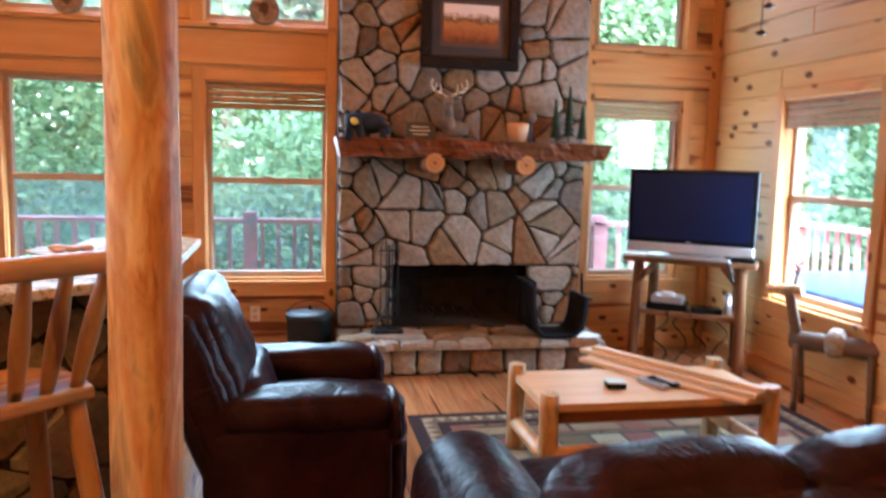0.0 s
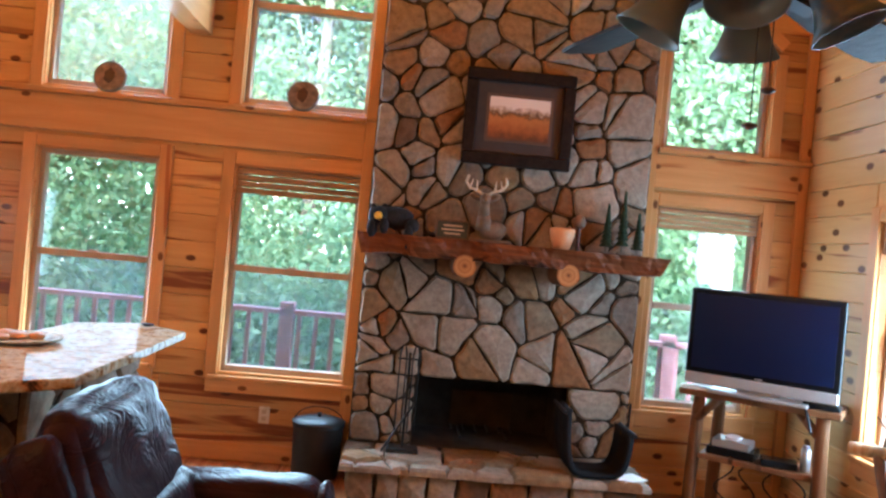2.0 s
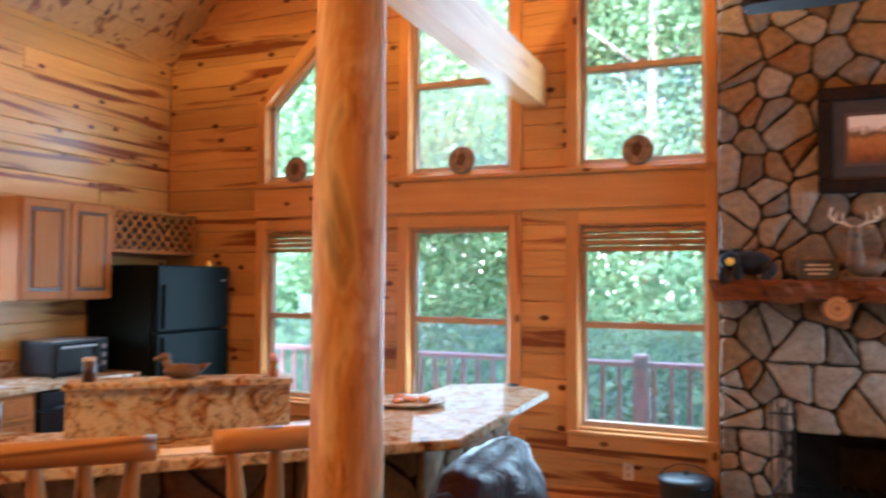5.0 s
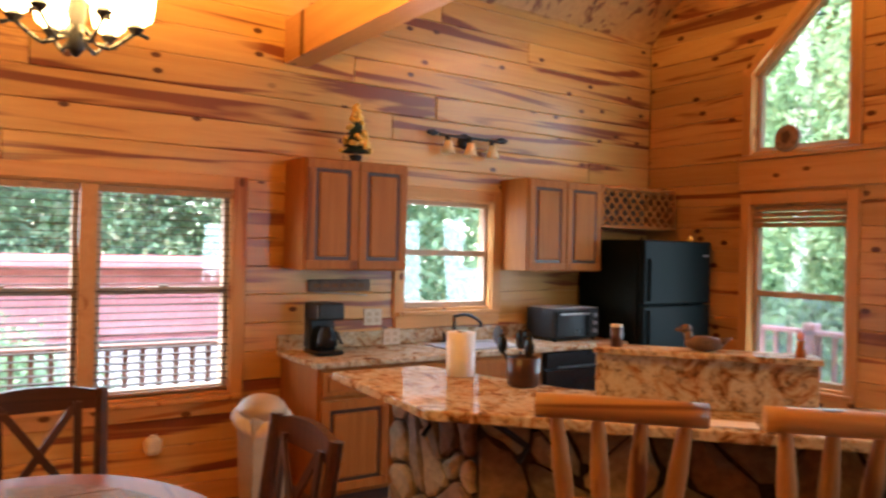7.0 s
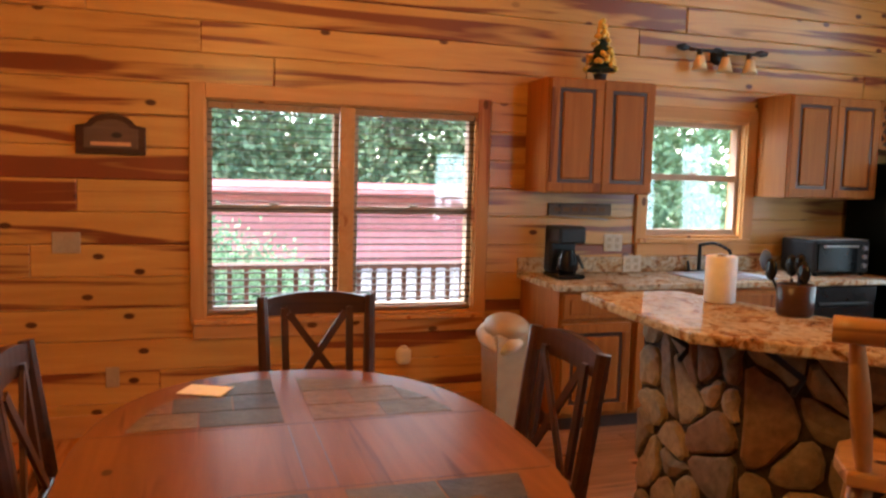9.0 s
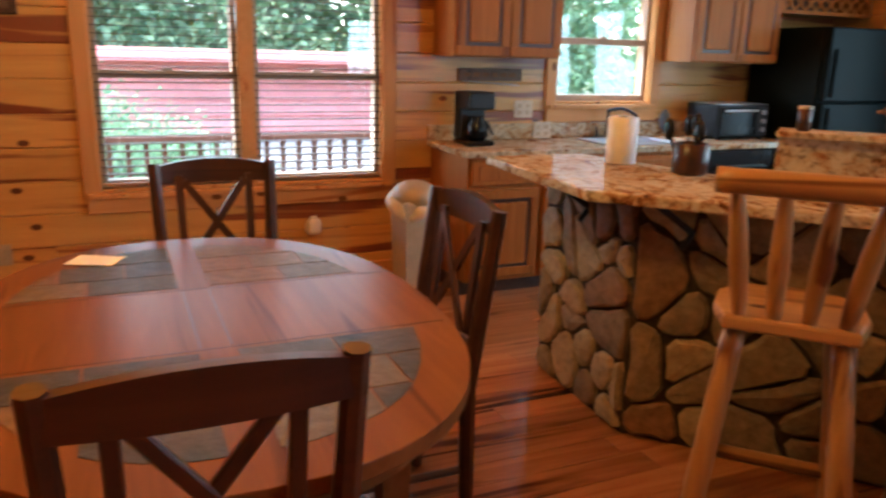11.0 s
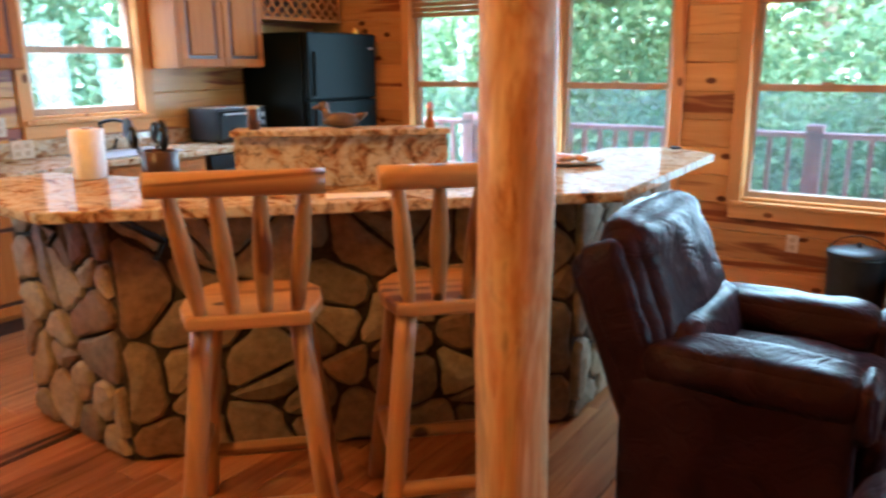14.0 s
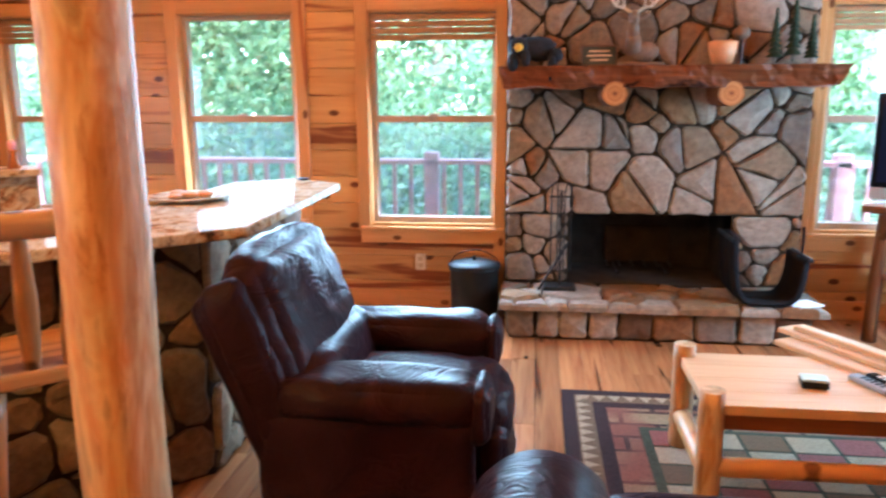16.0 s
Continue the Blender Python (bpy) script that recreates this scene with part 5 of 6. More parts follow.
# ---- chandelier over the dining table ----
CX, CY = -1.56, 0.47
chd = thing("chandelier", pose(CX, CY, 0.045), "dark iron chandelier with glowing amber glass shades", "chandelier")
part("chain", rod((0, 0, 2.26), (0, 0, roof_z(CX) - 0.04), 0.008), BLACK, chd)
part("column", lathe(((0.004, 1.93), (0.02, 1.95), (0.012, 1.99), (0.022, 2.03), (0.012, 2.09), (0.02, 2.2), (0.006, 2.28)), 14), BLACK, chd, "", True)
for k in range(6):
    a = 2 * math.pi * k / 6 + 0.3
    c, s = math.cos(a), math.sin(a)
    bm = bmesh.new()
    path = [(0.015, 2.0), (0.04, 1.965), (0.07, 1.955), (0.098, 1.975), (0.12, 1.995), (0.13, 2.0), (0.155, 1.99)]
    for (r0, z0), (r1, z1) in zip(path, path[1:]):
        rod((r0 * c, r0 * s, z0), (r1 * c, r1 * s, z1), 0.005, None, 7, bm)
    arm = part("arm", bm, BLACK, chd, "", True)
    part("cup", lathe(((0.008, 1.995), (0.02, 2.01), (0.012, 2.02)), 12, None, Matrix.Translation((0.126 * c, 0.126 * s, 0))), BLACK, arm)
    part("shade", lathe(((0.018, 2.018), (0.034, 2.03), (0.041, 2.06), (0.044, 2.10), (0.041, 2.098), (0.03, 2.035), (0.01, 2.022)), 16, None, Matrix.Translation((0.126 * c, 0.126 * s, 0))), GLOW, arm, "lit amber glass shade", True)

# ---- stone bar with granite top ----
rng = random.Random(21)
bar = thing("bar", pose(0, 0, 0), "angled kitchen bar of fieldstone with a granite top", "bar")
base = [(-2.62, 1.965), (-1.93, 1.93), (-0.70, 3.09), (-0.70, 4.22), (-0.92, 4.22), (-0.92, 3.2), (-2.0, 2.17), (-2.62, 2.2)]
part("mortar", prism(base, 0, 0.945), MORTAR, bar, "dark recessed mortar")
top = [(-2.77, 1.725), (-1.88, 1.66), (-0.475, 2.98), (-0.495, 4.30), (-0.79, 4.5), (-1.06, 4.3), (-1.06, 3.2), (-1.25, 2.95), (-1.95, 2.40), (-2.75, 2.21)]
part("granite_top", prism(top, 0.947, 0.986, 0.007, None, 2), GRANITE, bar, "polished brown and cream granite top")
gm = along((-1.72, 2.335, 0.986), (-1.12, 2.825, 0.986), (0, 0, 1))
part("granite_upstand", block(-0.39, -0.015, 0, 0.39, 0.015, 0.19, 0.003, 1), GRANITE, bar, "raised granite splash panel", False, gm)
part("granite_ledge", block(-0.395, -0.07, 0.19, 0.395, 0.10, 0.212, 0.005, 2), GRANITE, bar, "", False, gm)
LEDGE = 0.986 + 0.212
for a, b in zip(base[:4], base[1:4]):
    d = Vector((b[0] - a[0], b[1] - a[1]))
    m = Matrix.Translation((a[0], a[1], 0.004)) @ pose(0, 0, 0, 0, 0, math.degrees(math.atan2(d.y, d.x))) @ pose(0, 0, 0, 90)
    for poly in flagstones(d.length, 0.935, 0.25, rng, 1.3, (0.5, 1.4)):
        stone_piece("stone", blunted(poly, 0.035), 0.009, 0.026, rng, BARSTONE, bar, m)
for p in ((-2.25, 1.93, 0.84), (-1.75, 2.02, 0.84), (-0.69, 3.5, 0.84)):
    bk = part("bracket", rod(p, (p[0], p[1] - 0.16, 0.945), 0.012), BLACK, bar, "scrolled iron bracket")
    part("scroll", rod(p, (p[0] + 0.01, p[1] - 0.05, 0.79), 0.01), BLACK, bk)


def stool():
    th = thing("bar_stool", Matrix(), "peeled pine log bar stool with a slatted back", "bar stool", "stools at the bar")
    bm = prism([(-0.17, -0.18), (0.17, -0.18), (0.205, -0.05), (0.20, 0.08), (0.14, 0.18), (0, 0.205), (-0.14, 0.18), (-0.20, 0.08), (-0.205, -0.05)], 0.71, 0.752, 0.01, None, 2)
    part("seat", bm, STOOLX, th)
    for x in (-1, 1):
        for y in (-1, 1):
            part("leg", rod((x * 0.135, y * 0.12, 0.715), (x * 0.21, y * 0.20, 0), 0.031, 0.034, 14, None, 0.08, 8), STOOL, th, "", True)
    for y in (-1, 1):
        part("stretcher", rod((-0.195, y * 0.185, 0.16), (0.195, y * 0.185, 0.16), 0.023, 0.023, 12, None, 0.1, 4), STOOLX, th, "", True)
    for x in (-1, 1):
        part("stretcher", rod((x * 0.185, -0.17, 0.27), (x * 0.185, 0.17, 0.27), 0.023, 0.023, 12, None, 0.1, 4), STOOLX, th, "", True)
    for k in range(4):
        f = -1.5 + k
        p0, p1 = Vector((f * 0.088, -0.145, 0.745)), Vector((f * 0.115, -0.262, 1.125))
        up = Matrix.Translation(p0) @ (p1 - p0).to_track_quat("Z", "Y").to_matrix().to_4x4()
        h = (p1 - p0).length
        bm = lathe(((0.018, 0), (0.022, 0.1 * h), (0.027, 0.4 * h), (0.026, 0.6 * h), (0.018, 0.93 * h), (0.014, h)), 12, None, up)
        part("spindle", bm, STOOL, th, "", True)
    part("top_rail", rod((-0.225, -0.268, 1.135), (0.225, -0.268, 1.135), 0.034, 0.034, 16, None, 0.08, 8), STOOLX, th, "round log top rail", True)
    return th


st = stool()
st.matrix_basis = pose(-1.235, 1.935, 0, 0, 0, 43)
copy_thing(st, pose(-0.82, 2.345, 0, 0, 0, 44))

# things on the bar
BZ = 0.988
roll = thing("paper_towel_roll", pose(-2.42, 2.19, BZ), "white paper towel roll standing on the bar", "paper towel")
part("paper", lathe(((0.056, 0.0), (0.064, 0.004), (0.065, 0.19), (0.06, 0.196), (0.02, 0.194)), 24), PAPER, roll, "", True)
part("core", rod((0, 0, 0.19), (0, 0, 0.203), 0.02, 0.02, 14), BEIGE, roll)
ut = thing("utensil_crock", pose(-2.09, 2.28, BZ), "dark crock full of black kitchen utensils", "utensil holder")
part("crock", lathe(((0.06, 0), (0.068, 0.01), (0.07, 0.118), (0.064, 0.122), (0.06, 0.11), (0.05, 0.02))), DARKWOOD, ut, "", True)
for k, (dx, dy, h) in enumerate(((-0.11, -0.03, 0.20), (0.05, -0.02, 0.17), (-0.03, 0.04, 0.19), (-0.08, 0.05, 0.18), (-0.06, -0.05, 0.17))):
    tl = part("utensil", rod((dx * 0.3, dy * 0.3, 0.02), (dx, dy, h - 0.05), 0.006), BLACK, ut)
    part("utensil_head", blob((dx * 1.2, dy * 1.2, h), (0.033, 0.012, 0.045), None, 2), BLUE if k == 0 else BLACKGLOSS, tl, "", True)
gp = Vector((-1.42, 2.58, LEDGE))
duck = blob((0, 0, 0.035), (0.085, 0.04, 0.035))
rod((-0.055, 0, 0.045), (-0.07, 0, 0.085), 0.02, 0.018, 10, duck)
blob((-0.075, 0, 0.095), (0.026, 0.02, 0.022), duck)
rod((-0.09, 0, 0.093), (-0.12, 0, 0.088), 0.01, 0.006, 8, duck)
rod((0.07, 0, 0.045), (0.115, 0, 0.065), 0.02, 0.004, 8, duck)
tagged(part("duck_decoy", duck, plain("painted_duck", (0.13, 0.075, 0.045), 0.5, 0, 0.5, 18), None, "", True, pose(gp.x, gp.y, gp.z, 0, 0, 39) @ Matrix.Scale(0.85, 4)), "brown wooden duck decoy on the granite ledge", "decoy")
sk = thing("candle_jar", pose(-1.665, 2.38, LEDGE), "dark patterned candle jar with a pale lid", "jar")
part("jar", rod((0, 0, 0), (0, 0, 0.075), 0.022, 0.022, 16), DARKWOOD, sk, "", True)
part("lid", rod((0, 0, 0.075), (0, 0, 0.085), 0.023, 0.023, 16), IVORY, sk)
pm = thing("pepper_mill", pose(-1.165, 2.785, LEDGE), "small turned wooden pepper mill with a red top", "pepper mill")
part("body", lathe(((0.018, 0), (0.02, 0.01), (0.012, 0.04), (0.016, 0.06)), 14), CABINET, pm, "", True)
part("knob", blob((0, 0, 0.075), (0.014, 0.014, 0.018), None, 2), REDRAIL, pm, "", True)
tagged(part("envelope", block(-0.11, -0.05, 0, 0.11, 0.05, 0.003), PAPER, None, "", False, pose(-1.22, 2.42, BZ, 0, 0, 43)), "white envelope lying on the bar", "paper")
tray = thing("agate_tray", pose(-0.98, 3.6, BZ), "brown and cream oval stone tray on the bar", "tray")
part("plate", lathe(((0.10, 0), (0.17, 0.012), (0.175, 0.02), (0.15, 0.016), (0.02, 0.008)), 28), GRANITE, tray, "", True)
for dx, dy, r in ((0.0, 0.0, 0.045), (0.07, 0.03, 0.035), (-0.06, 0.04, 0.038), (-0.02, -0.07, 0.034)):
    part("pebble", blob((dx, dy, 0.024), (r, r * 0.8, 0.015), None, 2, 0.4), BUFF, tray, "", True)
tagged(part("keys", blob((0, 0, 0.008), (0.04, 0.02, 0.01), None, 1, 0.5), BLACK, None, "", False, pose(-0.72, 4.38, BZ)), "small dark key bunch on the bar", "keys")

# ---- kitchen along the west wall ----
CT = 0.885


def cab_door(parent, x, y0, y1, z0, z1, knob=1):
    """A raised-panel door whose face looks along +x."""
    d = part("door", block(x, y0, z0, x + 0.02, y1, z1, 0.003), CABINET, parent, "raised-panel cherry door")
    w = 0.055
    for a, b, c, e in ((y0, y1, z0, z0 + w), (y0, y1, z1 - w, z1), (y0, y0 + w, z0 + w, z1 - w), (y1 - w, y1, z0 + w, z1 - w)):
        part("stile", block(x + 0.0195, a, c, x + 0.028, b, e, 0.003), CABINET, d)
    part("raised_panel", block(x + 0.0195, y0 + w + 0.022, z0 + w + 0.022, x + 0.030, y1 - w - 0.022, z1 - w - 0.022, 0.009), CABINET, d)
    part("groove", block(x + 0.0192, y0 + w, z0 + w, x + 0.0205, y1 - w, z1 - w), DARKWOOD, d)
    return d


for y0, y1 in ((2.06, 2.775), (3.82, 4.57)):
    c = thing("wall_cabinet", pose(0, 0, 0), "cherry wall cabinet with two raised-panel doors", "cabinet", "wall cabinets")
    part("body", block(XW, y0, 1.41, -3.90, y1, 2.10, 0.003), CABINET, c)
    mid = (y0 + y1) / 2
    cab_door(c, -3.899, y0 + 0.006, mid - 0.003, 1.418, 2.09)
    cab_door(c, -3.899, mid + 0.003, y1 - 0.006, 1.418, 2.09)
rack = thing("wine_rack", pose(0, 0, 0), "cherry lattice wine rack cabinet over the fridge", "wine rack")
part("back", block(XW, 4.58, 1.78, XW + 0.02, 5.45, 2.09), DARKWOOD, rack)
for a in ((4.575, 4.595, 1.76, 2.10), (5.435, 5.455, 1.76, 2.10), (4.595, 5.435, 1.76, 1.785), (4.595, 5.435, 2.075, 2.10)):
    part("panel", block(XW, a[0], a[2], -3.88, a[1], a[3], 0.002), CABINET, rack)
for k in range(-4, 12):
    for s in (-1, 1):
        p0 = Vector((-3.90, 4.6 + k * 0.10, 1.785 if s > 0 else 2.075))
        p1 = p0 + Vector((0, 0.29, 0.29 * s))
        t0, t1 = max(0, (4.597 - p0.y) / 0.29), min(1, (5.433 - p0.y) / 0.29)
        if t1 - t0 > 0.1:
            board("lattice_slat", p0.lerp(p1, t0) + Vector((0.0 if s > 0 else 0.009, 0, 0)), p0.lerp(p1, t1) + Vector((0.0 if s > 0 else 0.009, 0, 0)), (1, 0, 0), 0.016, 0.008, CABINET, rack, 0)
unit = [(2.06, 2.55), (2.55, 3.05), (3.05, 3.78)]
for y0, y1 in unit:
    c = thing("base_cabinet", pose(0, 0, 0), "cherry base cabinet with drawer and raised-panel door", "cabinet", "base cabinets")
    part("body", block(XW, y0, 0.09, -3.66, y1, CT - 0.035, 0.003), CABINET, c)
    part("toe_kick", block(XW, y0, 0, -3.72, y1, 0.09), DARKWOOD, c)
    cab_door(c, -3.659, y0 + 0.02, y1 - 0.02, 0.12, 0.655)
    dr = part("drawer_front", block(-3.659, y0 + 0.02, 0.68, -3.637, y1 - 0.02, 0.83, 0.006), CABINET, c)
    part("raised_panel", block(-3.638, y0 + 0.06, 0.71, -3.630, y1 - 0.06, 0.80, 0.004), CABINET, dr)
dw = thing("dishwasher", pose(0, 0, 0), "black built-in dishwasher under the counter", "dishwasher")
part("body", block(XW, 3.785, 0.09, -3.66, 4.385, CT - 0.036), BLACK, dw)
part("door", block(-3.66, 3.79, 0.12, -3.63, 4.38, 0.72, 0.008), BLACKGLOSS, dw)
part("control_panel", block(-3.66, 3.79, 0.73, -3.625, 4.38, 0.845, 0.008), BLACKGLOSS, dw)
part("handle", rod((-3.605, 3.88, 0.735), (-3.605, 4.29, 0.735), 0.01), BLACK, dw)
part("toe_kick", block(XW, 3.785, 0, -3.72, 4.385, 0.09), DARKWOOD, dw)
ctr = thing("worktop", pose(0, 0, 0), "polished brown granite kitchen worktop with backsplash", "worktop")
part("slab", block(XW, 2.03, CT - 0.034, -3.62, 4.62, CT, 0.005, 2), GRANITE, ctr)
part("backsplash", block(XW, 2.03, CT + 0.001, XW + 0.02, 4.62, CT + 0.10, 0.003), GRANITE, ctr)
sink = thing("kitchen_sink", pose(0, 0, 0), "stainless steel drop-in kitchen sink", "sink")
bm = block(-4.08, 3.06, CT + 0.001, -3.70, 3.12, CT + 0.012, 0.004)
for a in ((-4.08, 3.58, -3.70, 3.64), (-4.08, 3.12, -4.04, 3.58), (-3.74, 3.12, -3.70, 3.58)):
    block(a[0], a[1], CT + 0.001, a[2], a[3], CT + 0.012, 0.004, 1, bm)
part("rim", bm, SILVER, sink)
part("bowl", block(-4.045, 3.115, CT + 0.001, -3.735, 3.585, CT + 0.004), GREYPLASTIC, sink)
fc = thing("faucet", pose(-4.12, 3.34, CT + 0.001), "dark bronze gooseneck kitchen faucet", "faucet")
part("base", block(-0.025, -0.10, 0, 0.025, 0.10, 0.015, 0.005), BLACK, fc)
part("post", rod((0, 0, 0.015), (0, 0, 0.19), 0.014, 0.012), BLACK, fc)
bm = bmesh.new()
pts = [Vector((0.02 + 0.18 * f, 0.09 * f, 0.19 + 0.03 * math.sin(f * 3.1) - 0.03 * f)) for f in np.linspace(0, 1, 8)]
for a, b in zip([Vector((0, 0, 0.19))] + pts, pts):
    rod(a, b, 0.011, None, 10, bm)
part("spout", bm, BLACK, fc, "", True)
part("nozzle", rod(pts[-1], pts[-1] + Vector((0, 0, -0.035)), 0.011, 0.014), BLACK, fc)
for s in (-1, 1):
    part("lever", rod((0, s * 0.08, 0.015), (0.01, s * 0.10, 0.08), 0.012, 0.008), BLACK, fc)
cm = thing("coffee_maker", pose(-3.98, 2.24, CT + 0.001, 0, 0, 0), "black drip coffee maker with a glass carafe", "coffee maker")
part("base", block(-0.1, -0.09, 0, 0.13, 0.09, 0.03, 0.01), BLACKGLOSS, cm)
part("tower", block(-0.1, -0.09, 0.03, -0.01, 0.09, 0.30, 0.012), BLACK, cm)
part("brew_head", block(-0.1, -0.09, 0.215, 0.12, 0.09, 0.32, 0.015, 2), BLACK, cm)
cf = part("carafe", lathe(((0.05, 0.032), (0.068, 0.06), (0.066, 0.12), (0.045, 0.16), (0.048, 0.175)), 20, None, Matrix.Translation((0.055, 0, 0))), BLACKGLOSS, cm, "glossy dark carafe", True)
part("carafe_handle", rod((0.12, 0.03, 0.15), (0.15, 0.06, 0.07), 0.01), BLACK, cf)
mw = thing("toaster_oven", pose(-3.98, 4.28, CT + 0.001), "black countertop toaster oven", "toaster oven")
part("body", block(-0.17, -0.24, 0.015, 0.15, 0.24, 0.245, 0.02, 2), BLACK, mw)
dd = part("door", block(0.149, -0.22, 0.03, 0.162, 0.12, 0.225, 0.005), BLACKGLOSS, mw)
part("handle", rod((0.18, -0.19, 0.205), (0.18, 0.10, 0.205), 0.007), SILVER, dd)
part("top_edge", block(-0.16, -0.23, 0.2445, 0.14, 0.23, 0.248), SILVER, mw)
for k in range(3):
    part("dial", rod((0.15, 0.18, 0.07 + k * 0.06), (0.17, 0.18, 0.07 + k * 0.06), 0.016), GREYPLASTIC, mw)
for x in (-0.14, 0.12):
    for y in (-0.2, 0.2):
        part("foot", rod((x, y, 0), (x, y, 0.016), 0.015), BLACK, mw)
fr = thing("refrigerator", pose(0, 0, 0), "black top-freezer refrigerator in the corner", "refrigerator")
part("body", block(-4.19, 4.64, 0.02, -3.56, 5.44, 1.665, 0.008), FRIDGE, fr)
d1 = part("freezer_door", block(-3.556, 4.642, 1.17, -3.50, 5.438, 1.665, 0.016, 3), FRIDGE, fr)
d2 = part("fridge_door", block(-3.556, 4.642, 0.06, -3.50, 5.438, 1.16, 0.016, 3), FRIDGE, fr)
part("handle", rod((-3.492, 4.70, 1.20), (-3.492, 4.70, 1.52), 0.012), FRIDGE, d1)
part("handle", rod((-3.492, 4.70, 0.75), (-3.492, 4.70, 1.13), 0.012), FRIDGE, d2)
part("badge", block(-3.5, 5.34, 1.545, -3.496, 5.40, 1.56), SILVER, d1, "small pale badge")
for y in (4.7, 5.38):
    part("foot", rod((-3.6, y, 0), (-3.6, y, 0.03), 0.02), BLACK, fr)
tagged(part("brass_bell", lathe(((0.03, 0), (0.026, 0.02), (0.012, 0.04), (0.004, 0.05)), 14), GOLD, None, "", True, pose(-3.6, 5.30, 1.667)), "small brass bell on top of the refrigerator", "bell")
sign = thing("kitchen_sign", pose(XW + 0.001, 2.46, 1.30), "narrow wooden sign hung under the cabinet", "sign")
part("plank", block(0, -0.23, -0.04, 0.018, 0.23, 0.04, 0.004), GREYWOOD, sign)
for k in range(6):
    part("lettering", block(0.018, -0.19 + k * 0.065, -0.012, 0.02, -0.145 + k * 0.065, 0.012), RUSTIC, sign)
part("wire", rod((0.012, -0.2, -0.04), (0.03, 0.2, -0.065), 0.004), SILVER, sign)


def plate_on(m, label, n=1, mat=IVORY):
    th = thing("wall_plate", m, label, "outlet", "wall plates")
    part("plate", block(-0.035 * n, -0.008, -0.057, 0.035 * n, 0, 0.057, 0.003), mat, th)
    for k in range(n):
        for dz in (-0.022, 0.022):
            part("socket", block(-0.015 + (k - (n - 1) / 2) * 0.06, -0.0105, dz - 0.014, 0.015 + (k - (n - 1) / 2) * 0.06, -0.0075, dz + 0.014, 0.002), BEIGE, th)


plate_on(pose(-0.265, YN - 0.002, 0.315), "white duplex outlet plate on the pine wall")
plate_on(pose(XW + 0.002, 2.72, 1.08, 0, 0, 90), "white double outlet plate over the worktop", 2)
plate_on(pose(XW + 0.022, 2.86, CT + 0.055, 0, 0, 90), "white outlet plate in the backsplash", 2)
plate_on(pose(XW + 0.002, -0.60, 1.08, 0, 0, 90), "beige light switch plate", 2, BEIGE)
plate_on(pose(XW + 0.002, -0.38, 0.33, 0, 0, 90), "beige outlet plate low on the wall", 1, BEIGE)
af = thing("air_freshener", pose(XW + 0.002, 1.28, 0.33), "white plug-in air freshener at the wall", "air freshener")
part("body", cushion(0, -0.045, 0.0, 0.055, 0.045, 0.10, 0.025, 0.004, 0), WHITE, af, "", True)
part("vent", block(0.02, -0.02, 0.10, 0.045, 0.02, 0.115, 0.004), WHITE, af)
sc = thing("wall_sconce", pose(XW + 0.002, 3.46, 2.36), "dark iron three-light sconce with cream shades", "wall light")
part("backplate", lathe(((0.06, 0), (0.06, 0.012), (0.03, 0.03)), 18, None, pose(0, 0, 0, 0, 90, 0)), BLACK, sc, "", True)
part("bar", rod((0.07, -0.27, 0.02), (0.07, 0.27, 0.02), 0.011, None, 10, None, 0.2, 8), BLACK, sc, "", True)
part("stem", rod((0.01, 0, 0), (0.07, 0, 0.02), 0.012), BLACK, sc)
for y in (-0.2, 0, 0.2):
    h = part("holder", rod((0.075, y, 0.02), (0.085, y, -0.03), 0.018), BLACK, sc)
    part("shade", lathe(((0.025, -0.02), (0.036, -0.06), (0.052, -0.115), (0.046, -0.113), (0.03, -0.06), (0.018, -0.03)), 18, None, Matrix.Translation((0.09, y, 0))), CREAM, h, "cream glass bell shade", True)
for y, s in ((-0.31, -1), (0.31, 1)):
    part("leaf_scroll", blob((0.06, y, 0.03), (0.02, 0.06, 0.022), None, 1, 0.5), BLACK, sc)
xt = thing("gold_tree", pose(-4.02, 2.46, 2.101), "small ornamental tree hung with gold baubles", "ornament")
part("pot", lathe(((0.03, 0), (0.045, 0.05), (0.04, 0.05)), 14), BLACK, xt, "", True)
part("trunk", rod((0, 0, 0.04), (0, 0, 0.36), 0.008), BARK, xt)
bm = bmesh.new()
for k in range(7):
    f = k / 7
    lathe(((0.085 * (1 - f) + 0.008, 0.07 + 0.28 * f), (0.01, 0.13 + 0.28 * f)), 12, bm)
part("foliage", bm, TREEGREEN, xt)
rg = random.Random(4)
for k in range(70):
    f = rg.random() ** 1.3
    a = rg.uniform(0, 6.28)
    r = 0.088 * (1 - f) + 0.006
    part("bauble", blob((r * math.cos(a), r * math.sin(a), 0.075 + 0.30 * f), (0.019, 0.019, 0.019), None, 1), GOLD, xt, "", True)
pq = thing("wall_plaque", pose(XW + 0.002, -0.37, 1.66), "dark carved arched wooden wall plaque", "plaque")
out = [(-0.175, -0.10), (0.175, -0.10), (0.175, 0.05)] + [(0.12 * math.cos(a), 0.05 + 0.07 * math.sin(a)) for a in np.linspace(0.1, 3.04, 9)] + [(-0.175, 0.05)]
part("board", prism(out, 0, 0.02, 0.004), DARKWOOD, pq, "", False, pose(0, 0, 0, 90, 0, 90))
part("carving", prism([(x * 0.78, y * 0.72) for x, y in out], 0.019, 0.026, 0.003), GREYWOOD, pq, "", False, pose(0, 0, 0, 90, 0, 90))
part("lettering", block(0.026, -0.10, -0.055, 0.028, 0.10, -0.035), BUFF, pq)
